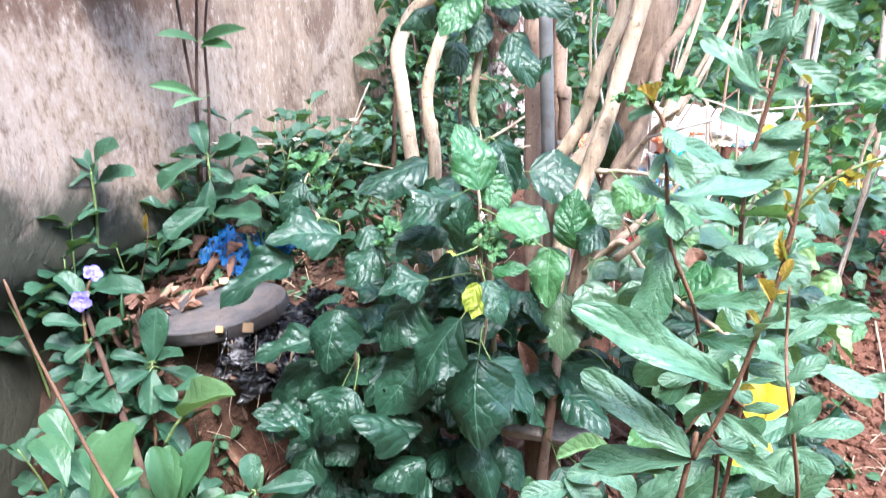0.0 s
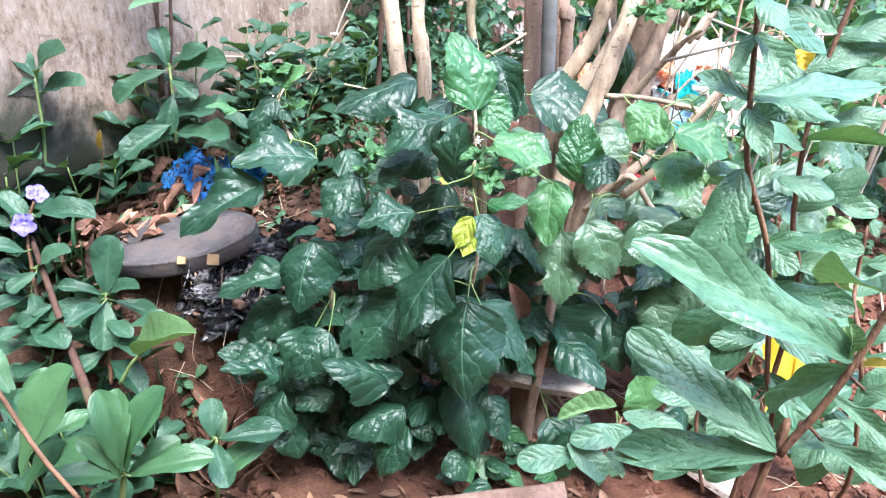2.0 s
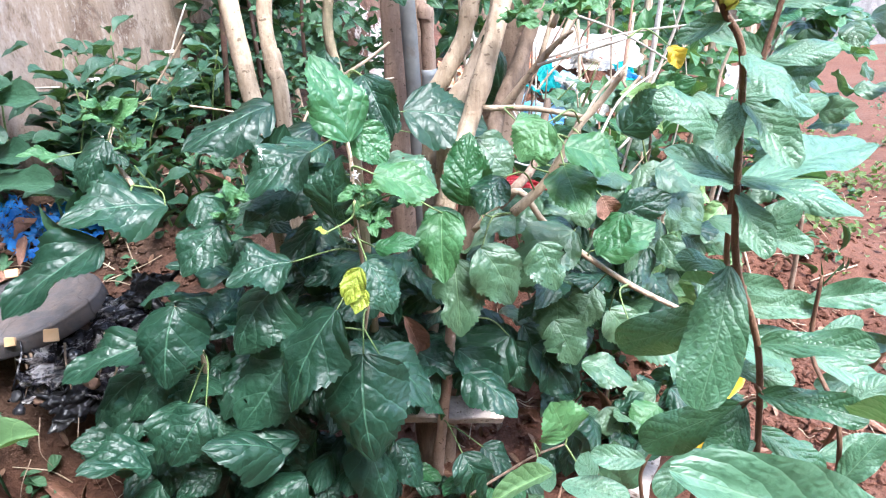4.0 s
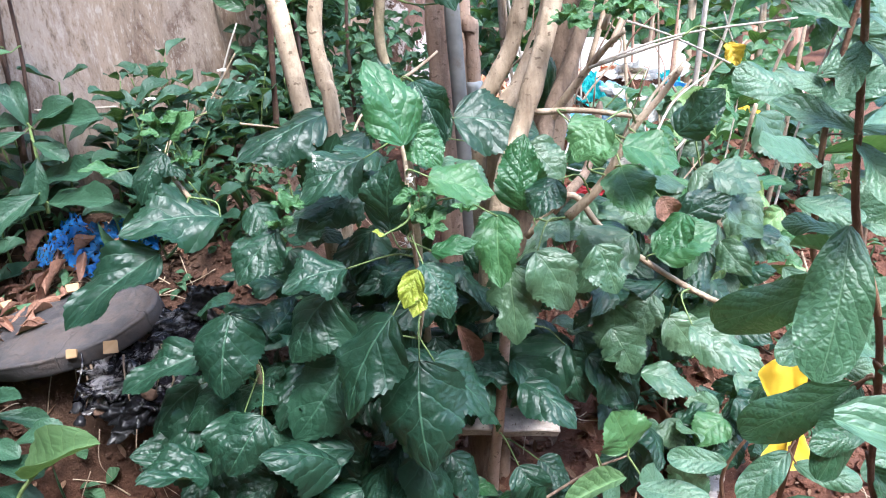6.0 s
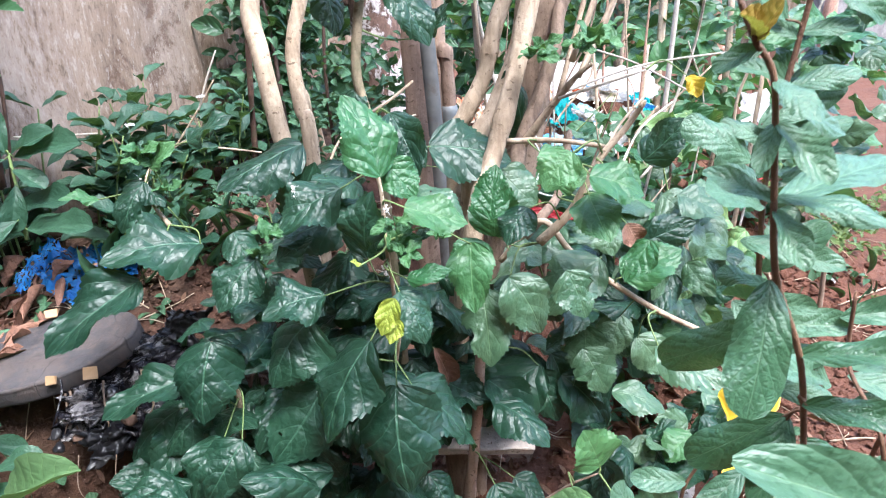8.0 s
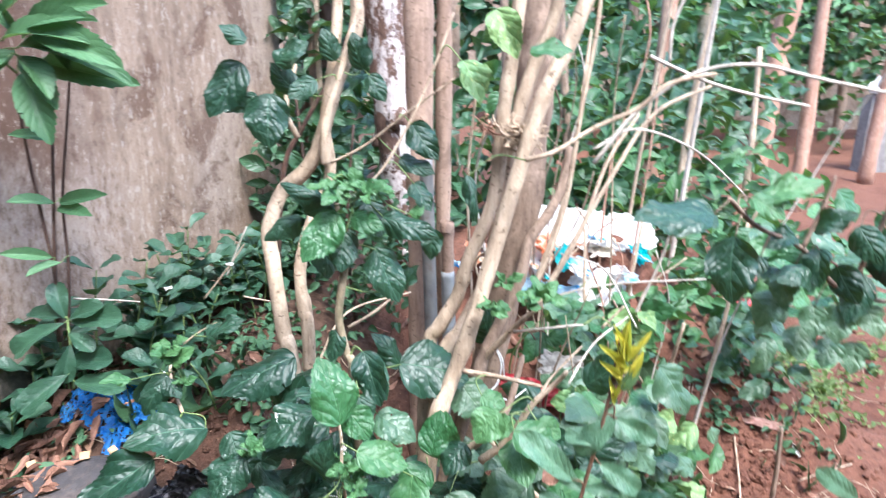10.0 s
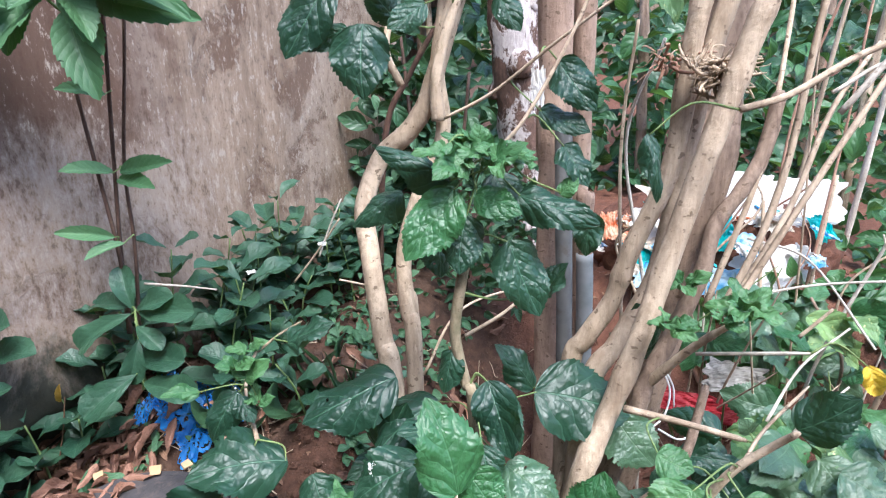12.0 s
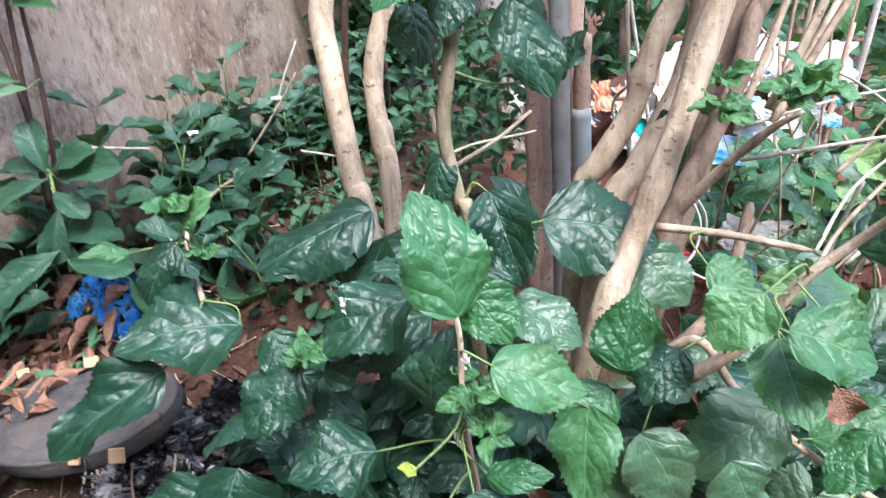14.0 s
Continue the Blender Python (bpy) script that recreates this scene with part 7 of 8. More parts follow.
# ---- the rubber disc on the bank and what lies round it ----
def rubber_disc(m):
    top = thing("rubber_disc", "worn grey rubber disc half sunk in the soil bank", "rubber disc", at=m.translation)
    n = 96

    def lathe(name, prof, lump, label):
        verts, faces = [], []
        for i, (r, z) in enumerate(prof):
            for k in range(n):
                w = 2 * math.pi * k / n
                d = 1 + 0.015 * noise.noise(Vector((math.cos(w) * 2, math.sin(w) * 2, i * 0.1)))
                x, y = r * d * math.cos(w), r * d * math.sin(w)
                h = lump * (noise.noise(Vector((x * 28, y * 28, 1))) + 0.6 * noise.noise(Vector((x * 90, y * 90, 2))))
                if name == "disc_face":
                    # two old creases run across the face
                    h -= 0.0035 * math.exp(-(((y + 0.35 * x + 0.03) / 0.004) ** 2)) + 0.003 * math.exp(-(((y - 0.2 * x + 0.07) / 0.003) ** 2))
                verts.append((x, y, z + h))
        for i in range(len(prof) - 1):
            for k in range(n):
                k2 = (k + 1) % n
                faces.append((i * n + k, (i + 1) * n + k, (i + 1) * n + k2, i * n + k2))
        ob = new(name, mesh_object(name, verts, faces, RUBBER))
        ob.matrix_world = m
        hang(ob, top)
        return tagged(ob, label)

    lathe("disc_face", [(0.001, 0.005)] + [(0.106 * k / 14, 0.004 - 0.003 * (k / 14) ** 2) for k in range(1, 15)] + [(0.1085, 0.0)], 0.003, "scuffed grey face with old creases")
    lathe("rim", [(0.107, 0.0005), (0.113, 0.002), (0.1175, 0.0015), (0.1193, -0.001), (0.1197, -0.004), (0.1195, -0.0055), (0.1195, -0.0075), (0.12, -0.009), (0.1203, -0.02), (0.1205, -0.032), (0.1195, -0.038), (0.114, -0.042), (0.1, -0.044)], 0.0022, "worn dark rim")


DISC = Matrix.Translation((-0.366, 1.042, 0.326)) @ Euler((radians(17), radians(-9), 0)).to_matrix().to_4x4() @ Matrix.Diagonal((1.05, 0.56, 0.64, 1.0))
rubber_disc(DISC)


disc_rng = random.Random(58)
for k_ in range(22):
    x_, y_ = disc_rng.uniform(-0.51, -0.41), disc_rng.uniform(1.03, 1.1)
    top_ = 0.318 + 0.158 * (x_ + 0.368) + 0.305 * (y_ - 1.04) + 0.008
    dry_leaf(x_, y_, disc_rng.uniform(0.025, 0.06), 900 + k_, max(0.01, top_ - ground_height(x_, y_)) + 0.006 * disc_rng.random())


def wood_chip(p, turn, size, tip=(0, 0)):
    ob = part("wood_chip", box(size, size * 0.85, 0.004, 0.0005, 0.0012, int(turn)), CHIP)
    ob.matrix_world = Matrix.Translation(p) @ Euler((radians(tip[0]), radians(tip[1]), radians(turn))).to_matrix().to_4x4()
    return tagged(ob, "small square chip of pale sawn wood", "wood chip", "wood chips on the disc")


wood_chip((-0.37, 1.098, 0.352), 20, 0.015, (30, 0))
wood_chip((-0.458, 1.095, 0.34), 45, 0.013, (20, 0))
wood_chip((-0.285, 0.985, 0.314), 12, 0.016, (72, 6))
wood_chip((-0.329, 0.979, 0.313), -4, 0.012, (74, 0))
wood_chip((-0.333, 1.115, 0.352), 60, 0.013, (25, 0))

def drape(cx, cy, hx, hy, turn, seed, crease, lift, nx=34, ny=34, holes=0.0):
    """A thin crumpled film lying over the ground, with a torn outline and holes."""
    off = Vector((seed * 3.7, seed * 1.9, seed))
    c, s_ = math.cos(turn), math.sin(turn)
    bm = bmesh.new()
    rows = []
    for i in range(nx + 1):
        row = []
        for j in range(ny + 1):
            u, v = i / nx * 2 - 1, j / ny * 2 - 1
            e = math.hypot(u, v) / max(abs(u), abs(v), 0.001)
            k = 1 / e if e else 1
            k *= 1 + 0.45 * noise.noise(Vector((u * 1.5, v * 1.5, 0)) + off) + 0.25 * noise.noise(Vector((u * 6, v * 6, 3)) + off)
            x, y = cx + (u * hx * c - v * hy * s_) * k, cy + (u * hx * s_ + v * hy * c) * k
            q = Vector((x * 30, y * 30, 0)) + off
            h = 1 - 2.2 * abs(noise.noise(q)) + 0.8 * (0.5 - abs(noise.noise(q * 2.7))) + 0.35 * noise.noise(q * 6)
            row.append(bm.verts.new((x, y, ground_height(x, y) + lift + crease * h)))
        rows.append(row)
    for i in range(nx):
        for j in range(ny):
            if noise.noise(Vector((i * 0.35, j * 0.35, seed))) < -0.5 + holes * 0.5 and holes:
                continue
            bm.faces.new((rows[i][j], rows[i + 1][j], rows[i + 1][j + 1], rows[i][j + 1]))
    bmesh.ops.solidify(bm, geom=bm.faces[:], thickness=0.0008)
    return bm


# blue torn bag
blue = thing("plastic_bag", "crumpled torn blue plastic bag half buried in soil", "plastic bag", at=(-0.375, 1.21, 0.36))
for k_, (x_, y_, sx_, sy_, t_) in enumerate(((-0.372, 1.22, 0.066, 0.042, 0.3), (-0.352, 1.185, 0.035, 0.026, 0.9), (-0.425, 1.245, 0.04, 0.02, -0.3), (-0.335, 1.235, 0.045, 0.025, 0.2), (-0.45, 1.215, 0.022, 0.012, 0.5))):
    hang(part("bag_fold", drape(x_, y_, sx_, sy_, t_, 40 + k_, 0.011, 0.018 + 0.002 * k_, 44, 44, 0.62), BLUEBAG), blue)
dry_leaf(-0.392, 1.2, 0.05, 951, 0.036)
dry_leaf(-0.36, 1.225, 0.04, 952, 0.034)

# scorched plastic slumped over the face of the bank
melt = thing("melted_plastic", "scorched glossy black and white plastic slumped on the earth bank", "plastic waste", at=(-0.25, 0.99, 0.2))
melt_rng = random.Random(51)
for k_, (x_, y_, z_, s_, t_, q_) in enumerate(((-0.187, 1.045, 0.335, 0.036, -30, 40), (-0.215, 1.03, 0.312, 0.04, 15, 50), (-0.245, 1.0, 0.288, 0.042, 0, 55), (-0.285, 0.99, 0.272, 0.04, 20, 60), (-0.2, 0.995, 0.268, 0.04, -25, 60), (-0.31, 0.985, 0.248, 0.032, 10, 66), (-0.235, 0.98, 0.245, 0.036, -15, 66), (-0.27, 0.975, 0.225, 0.034, 30, 68), (-0.2, 0.972, 0.222, 0.03, 12, 70), (-0.165, 1.02, 0.3, 0.036, -40, 50))):
    mat_ = BLACKBAG if k_ in (0, 4, 7, 9) else SCORCHED
    b_ = part("plastic_fold", sheet((s_ * 1.3, s_ * 0.85, 0.06), 80 + k_, 40, 32, 0.3, 0.5), mat_, None, "glossy black film" if mat_ is BLACKBAG else "scorched black and white film", True)
    b_.matrix_world = Matrix.Translation((x_, y_, z_)) @ Euler((radians(q_), radians(melt_rng.uniform(-12, 12)), radians(t_))).to_matrix().to_4x4()
    hang(b_, melt)
for k_ in range(16):
    x_, z_ = melt_rng.uniform(-0.34, -0.17), melt_rng.uniform(0.2, 0.3)
    y_ = 0.985 + 0.35 * (z_ - 0.25)
    c_ = part("plastic_lump", crumpled("plastic_lump", (melt_rng.uniform(0.004, 0.011), 0.006, melt_rng.uniform(0.003, 0.009)), SCORCHED, 140 + k_, 0.9, 3), (SCORCHED, DEADWOOD, BLACKBAG)[k_ % 3], None, "", True)
    c_.matrix_world = Matrix.Translation((x_, y_ - 0.012, z_)) @ Euler((0.4, 0.3 * k_, k_)).to_matrix().to_4x4()
    hang(c_, melt)
for k_ in range(12):
    x_, y_ = -0.27 + melt_rng.uniform(-0.06, 0.08), 0.995 + melt_rng.uniform(-0.015, 0.02)
    z_ = 0.3 + melt_rng.uniform(-0.03, 0.02)
    pts_ = [(x_, y_, z_), (x_ + melt_rng.uniform(-0.008, 0.008), y_ - 0.015, z_ - 0.02), (x_ + melt_rng.uniform(-0.012, 0.012), y_ - 0.024, z_ - melt_rng.uniform(0.04, 0.06))]
    v_, f_, uv_ = tube_data(pts_, 0.0018, 0.0008, 5, 0.5, 4, k_)
    hang(new("plastic_strand", mesh_object("plastic_strand", v_, f_, (SCORCHED, BARKD)[k_ % 2], uv_)), melt)

# fine roots hanging from the bank
roots = thing("hanging_roots", "fine pale roots hanging from the edge of the bank", "roots", at=(-0.3, 0.95, 0.12))
for k_ in range(5):
    x_, y_, z_ = melt_rng.uniform(-0.36, -0.2), melt_rng.uniform(0.93, 0.98), melt_rng.uniform(0.12, 0.22)
    d_ = melt_rng.uniform(-0.05, 0.05)
    v_, f_, uv_ = tube_data([(x_, y_, z_), (x_ + d_ * 0.3, y_ - 0.025, z_ - 0.03), (x_ + d_, y_ - 0.02, z_ - melt_rng.uniform(0.06, 0.12))], 0.0007, 0.0003, 5, 0, 6)
    hang(new("root", mesh_object("root", v_, f_, BARKD, uv_)), roots)


def timber(name, label, category, a, b, width, thick, material, seed):
    """A split or sawn piece of wood from a to b."""
    a, b = Vector(a), Vector(b)
    ln = (b - a).length
    bm = bmesh.new()
    bmesh.ops.create_cube(bm, size=1)
    bmesh.ops.subdivide_edges(bm, edges=bm.edges[:], cuts=4, use_grid_fill=True)
    for v in bm.verts:
        p = Vector((v.co.x * ln, v.co.y * width, v.co.z * thick))
        k = noise.noise(p * 30 + Vector((seed, 0, 0)))
        v.co = p + Vector((0, 0.08 * width * k, 0.12 * thick * noise.noise(p * 45 + Vector((0, seed, 0)))))
    bmesh.ops.bevel(bm, geom=[e for e in bm.edges if e.calc_face_angle(0) > 0.8], offset=min(width, thick) * 0.08, segments=1, affect="EDGES")
    ob = part(name, bm, material)
    x = (b - a).normalized()
    z = Vector((0, -0.5, 1))
    z = (z - z.dot(x) * x).normalized()
    m = Matrix((x, z.cross(x), z)).transposed().to_4x4()
    m.translation = (a + b) / 2
    ob.matrix_world = m
    return tagged(ob, label, category)


timber("plank", "weathered grey plank lying under the shrub", "plank", (0.1, 1.014, 0.142), (0.268, 1.014, 0.114), 0.036, 0.018, PLANK, 1)
timber("log", "brown length of sawn wood in the hollow", "log", (0.05, 0.77, 0.085), (0.21, 0.79, 0.105), 0.028, 0.028, LOGWOOD, 3)
timber("board", "grey weathered board beside a yellow bag", "board", (0.42, 0.92, 0.03), (0.50, 1.04, 0.02), 0.06, 0.012, PLANK, 4)


# ---- posts and trunks behind ----
def post(name, label, category, material, r0, r1, *pts, group=""):
    pts = [Vector(p) for p in pts]
    pts[0].z = ground_height(pts[0].x, pts[0].y) - 0.04
    v, f, uv = tube_data(pts, r0, r1, 18, 0.05 if material in (PIPE, OLDPIPE) else 0.22, 10, int(r0 * 9000))
    ob = new(name, mesh_object(name, v, f, material, uv))
    if name == "tree_trunk":
        # old branch knots stand out of the bark
        rng = random.Random(int(r0 * 7000))
        line = smooth_line(pts, 8)
        for k in range(9):
            p = line[rng.randrange(2, len(line) - 2)]
            a = rng.uniform(math.pi, 2 * math.pi)
            out = Vector((math.cos(a), math.sin(a), 0))
            s = r0 * rng.uniform(0.25, 0.5)
            knot = part("knot", crumpled("knot", (s, s, s * 1.4), material, k + 3, 0.5, 3), material, None, "", True)
            knot.matrix_world = Matrix.Translation(p + out * r0 * 0.85)
            hang(knot, ob)
    return tagged(ob, label, category, group)


post("pipe", "upright dull grey metal pipe among the stems", "pipe", OLDPIPE, 0.0135, 0.0135, (0.205, 1.41, 0.1), (0.2, 1.41, 0.4), (0.195, 1.41, 0.6), (0.19, 1.41, 0.79), group="pipes")
post("pipe", "short grey metal pipe among the stems", "pipe", PIPE, 0.015, 0.015, (0.24, 1.5, 0.1), (0.238, 1.5, 0.4), (0.235, 1.5, 0.535), group="pipes")
post("wooden_post", "rough brown wooden post behind the stems", "post", POSTWOOD, 0.03, 0.026, (0.175, 1.48, 0.1), (0.178, 1.48, 0.5), (0.178, 1.49, 0.9), (0.172, 1.5, 1.5))
post("wooden_post", "pale broken post with a splintered top behind the stems", "post", POSTWOOD, 0.014, 0.012, (0.236, 1.505, 0.3), (0.235, 1.505, 0.6), (0.23, 1.5, 0.62))
post("tree_trunk", "limewashed tree trunk with peeling white paint", "tree trunk", LIME, 0.065, 0.055, (0.15, 2.0, 0.2), (0.125, 2.0, 0.6), (0.08, 2.02, 1.1), (0.02, 2.05, 1.9))
post("tree_trunk", "dark mossy tree trunk at the end of the wall", "tree trunk", DEADWOOD, 0.05, 0.035, (-0.18, 2.2, 0.2), (-0.19, 2.2, 0.7), (-0.12, 2.2, 1.1), (-0.05, 2.2, 1.8))
post("tree_trunk", "reddish-brown tree trunk beside the path", "tree trunk", REDPOST, 0.09, 0.08, (2.9, 5.6, 0.0), (2.95, 5.6, 0.9), (3.1, 5.6, 2.2))
post("tree_trunk", "pale slender tree trunk at the back", "tree trunk", BARK, 0.05, 0.04, (1.9, 4.6, 0.0), (1.95, 4.6, 0.9), (2.0, 4.6, 2.2))
post("bamboo_cane", "pale upright bamboo cane in the hedge", "cane", WHITEWOOD, 0.009, 0.007, (1.05, 2.4, 0.2), (1.07, 2.35, 0.7), (1.1, 2.3, 1.35))
post("bamboo_cane", "thin pale cane leaning in the hedge", "cane", BARK, 0.006, 0.005, (0.85, 2.3, 0.2), (0.87, 2.25, 0.7), (0.93, 2.2, 1.3))


post("dead_branch", "dark dead branch leaning at the end of the wall", "branch", ROTTEN, 0.006, 0.0045, (-0.17, 1.62, 0.3), (-0.130, 1.6, 0.72), (-0.075, 1.6, 0.84), (0.01, 1.6, 0.98), (0.07, 1.62, 1.15))
post("wooden_post", "slim pale brown wooden post behind the stems", "post", POSTWOOD, 0.018, 0.016, (0.225, 1.56, 0.3), (0.226, 1.56, 0.7), (0.228, 1.56, 1.1), (0.228, 1.57, 1.6))
post("dead_branch", "dark rotten woody branch leaning out of the bank", "branch", ROTTEN, 0.0068, 0.003, (-0.355, 0.79, 0.1), (-0.392, 0.82, 0.161), (-0.445, 0.87, 0.242), (-0.495, 0.92, 0.305), (-0.53, 0.955, 0.35))


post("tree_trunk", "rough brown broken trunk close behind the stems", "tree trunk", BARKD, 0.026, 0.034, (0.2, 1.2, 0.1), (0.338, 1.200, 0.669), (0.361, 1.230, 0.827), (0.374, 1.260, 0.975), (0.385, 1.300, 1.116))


def cane(*pts, r=0.003, material=None):
    v, f, uv = tube_data(pts, r, r * 0.7, 7, 0.08, 8, len(pts))
    ob = new("dead_cane", mesh_object("dead_cane", v, f, material or WHITEWOOD, uv))
    return tagged(ob, "bleached dead cane bent across the shrubs", "cane", "dead canes")


def straw(label, boxes, n, seed):
    """Loose dry stalks and twiglets lying on the soil."""
    rng = random.Random(seed)
    verts, faces = [], []
    for _ in range(n):
        x0, x1, y0, y1 = boxes[rng.randrange(len(boxes))]
        x, y, a, ln = rng.uniform(x0, x1), rng.uniform(y0, y1), rng.uniform(0, 6.28), rng.uniform(0.02, 0.09)
        pts = []
        for k in range(4):
            s = k / 3 - 0.5
            px_, py_ = x + math.cos(a) * ln * s, y + math.sin(a) * ln * s + rng.uniform(-0.003, 0.003)
            pts.append((px_, py_, ground_height(px_, py_) + 0.004 + rng.uniform(0, 0.008)))
        v, f, _uv = tube_data(pts, 0.0011, 0.0006, 5, 0, 3)
        start = len(verts)
        verts += v
        faces += [[start + i for i in q] for q in f]
    ob = new("straw", mesh_object("straw", verts, faces, BARK))
    return tagged(ob, label, "straw", kind="stuff")


brush_rng = random.Random(77)
for k_ in range(20):
    x_, y_ = brush_rng.uniform(0.28, 0.7), brush_rng.uniform(1.25, 1.9)
    z_, h_, l_ = ground_height(x_, y_), brush_rng.uniform(0.3, 0.95), brush_rng.uniform(-0.05, 0.35)
    cane((x_, y_, z_ - 0.02), (x_ + l_ * 0.3 * h_, y_ + 0.02, z_ + h_ * 0.45), (x_ + l_ * 0.7 * h_ + brush_rng.uniform(-0.06, 0.06), y_ + 0.03, z_ + h_ * 0.8), (x_ + l_ * h_, y_ + brush_rng.uniform(-0.04, 0.08), z_ + h_), r=brush_rng.uniform(0.0014, 0.0034), material=(BARK, WHITEWOOD, BARKD, REDPOST)[k_ % 4])


def fibre_bundle(label, centre, spread, n, material, seed):
    """A frayed bundle of dry fibres caught between stems."""
    rng = random.Random(seed)
    verts, faces = [], []
    for _ in range(n):
        a = Vector(centre) + Vector((rng.gauss(0, spread[0]), rng.gauss(0, spread[1]), rng.gauss(0, spread[2])))
        w = Vector((rng.gauss(0.006, 0.014), rng.gauss(0, 0.008), rng.gauss(-0.003, 0.01)))
        bow = Vector((rng.uniform(-0.003, 0.003), rng.uniform(-0.003, 0.003), rng.uniform(-0.003, 0.004)))
        r = rng.choice((0.0005, 0.0008, 0.0014, 0.0022))
        v, f, _uv = tube_data([a, a + w * 0.5 + bow, a + w, a + w * 1.2 - bow], r, r * 0.5, 5, 0.3, 3, n)
        start = len(verts)
        verts += v
        faces += [[start + i for i in q] for q in f]
    ob = new("dry_fibres", mesh_object("dry_fibres", verts, faces, material))
    return tagged(ob, label, "fibres", kind="stuff")


fibre_bundle("frayed tan bundle of dry fibres wedged between the stems", (0.322, 1.088, 0.877), (0.013, 0.008, 0.007), 150, BARK, 61)
fibre_bundle("thin brown dry fibres hanging between the stems", (0.285, 1.12, 0.882), (0.012, 0.008, 0.006), 40, REDPOST, 62)
straw("dry pale stalks strewn over the soil", [(0.5, 1.2, 0.8, 1.7), (-0.55, -0.25, 1.0, 1.3), (-0.3, 0.5, 1.1, 1.7), (0.9, 1.8, 1.3, 2.4), (0.6, 1.1, 0.85, 1.5)], 330, 41)
cane((0.524, 1.150, 0.982), (0.612, 1.150, 0.946), (0.691, 1.150, 0.925), (0.772, 1.150, 0.910), r=.003)
cane((0.426, 1.050, 0.839), (0.483, 1.050, 0.912), (0.555, 1.050, 0.960), (0.637, 1.050, 0.971), (0.724, 1.050, 0.953), (0.844, 1.050, 0.930), r=.0032)
cane((0.437, 1.100, 0.852), (0.500, 1.110, 0.880), (0.600, 1.130, 0.845), (0.690, 1.150, 0.775), r=.0022)
cane((0.606, 1.300, 0.973), (0.606, 1.300, 1.028), (0.620, 1.300, 1.072), (0.633, 1.300, 1.124), r=.003)
cane((0.373, 1.200, 0.578), (0.495, 1.200, 0.608), (0.668, 1.200, 0.618), r=.002)
cane((0.438, 1.300, 0.634), (0.520, 1.300, 0.603), (0.522, 1.100, 0.574), r=.002)
cane((0.421, 1.100, 0.476), (0.470, 1.150, 0.522), (0.540, 1.200, 0.550), r=.002)
cane((0.452, 1.100, 0.462), (0.513, 1.120, 0.514), r=.002)
cane((-0.191, 1.350, 0.579), (-0.171, 1.360, 0.629), (-0.152, 1.370, 0.670), r=.0018)
cane((-0.427, 1.240, 0.574), (-0.363, 1.240, 0.571), (-0.308, 1.230, 0.571), r=.002)
cane((-0.266, 1.420, 0.505), (-0.213, 1.420, 0.569), (-0.174, 1.420, 0.622), r=.002, material=BARK)
cane((-0.191, 1.440, 0.503), (-0.154, 1.440, 0.496), (-0.117, 1.440, 0.488), r=.0022, material=BARK)
cane((0.070, 1.100, 0.575), (0.112, 1.120, 0.595), (0.147, 1.150, 0.615), r=.0025, material=BARK)
cane((-0.002, 1.200, 0.461), (0.049, 1.250, 0.541), (0.160, 1.350, 0.543), r=.0022, material=BARK)
cane((0.523, 1.300, 0.486), (0.562, 1.300, 0.531), r=.003, material=BARK)


# ---- the rubbish heap behind the stems ----
def rubbish(name, label, category, material, p, size, turn, seed, flat=False, tip=(0, 0), group=""):
    bm = sheet((size[0], size[1], max(size[2], 0.02)), seed, 24, 20, 0.14, 0.3) if flat else crumpled(name, size, material, seed, 0.85, 5)
    ob = part(name, bm, material)
    ob.matrix_world = Matrix.Translation(p) @ Euler((radians(tip[0]), radians(tip[1]), radians(turn))).to_matrix().to_4x4()
    return tagged(ob, label, category, group)


heap_bm = crumpled("heap", (0.36, 0.28, 0.17), SOIL, 5, 0.25, 5)
heap_ = part("rubbish_mound", heap_bm, SOIL, smooth=True)
heap_.matrix_world = Matrix.Translation((0.57, 2.05, 0.37))
tagged(heap_, "low mound of earth under the rubbish", "mound", kind="structure")
rubbish("sack", "torn white woven sack on the rubbish heap", "sack", WHITEBAG, (0.598, 1.930, 0.525), (0.12, 0.085, 0.07), 10, 71, True, (40, 8))
rubbish("sack", "flattened white sack on the rubbish heap", "sack", WHITEBAG, (0.758, 1.990, 0.495), (0.1, 0.075, 0.07), -20, 72, True, (40, -6))
rubbish("paper_sheet", "crumpled cream paper on the rubbish heap", "paper", CREAM, (0.470, 1.880, 0.515), (0.09, 0.07, 0.1), 30, 73, True, (40, 0), "rubbish")
rubbish("paper_sheet", "torn white paper on the rubbish heap", "paper", WHITEBAG, (0.422, 1.830, 0.465), (0.08, 0.06, 0.1), -15, 74, True, (45, 10), "rubbish")
rubbish("paper_sheet", "torn white paper on the rubbish heap", "paper", WHITEBAG, (0.646, 1.780, 0.405), (0.09, 0.06, 0.1), 15, 75, True, (40, -10), "rubbish")
rubbish("wrapper", "orange snack wrapper on the rubbish heap", "wrapper", ORANGE, (0.310, 1.820, 0.485), (0.02, 0.035, 0.06), 10, 76, True, (60, 0), "rubbish")
rubbish("wrapper", "orange snack wrapper on the rubbish heap", "wrapper", ORANGE, (0.358, 1.800, 0.465), (0.035, 0.02, 0.06), 40, 77, True, (50, 0), "rubbish")
rubbish("wrapper", "orange and yellow wrapper on the rubbish heap", "wrapper", ORANGE, (0.486, 1.850, 0.485), (0.05, 0.035, 0.08), -30, 78, True, (50, 0), "rubbish")
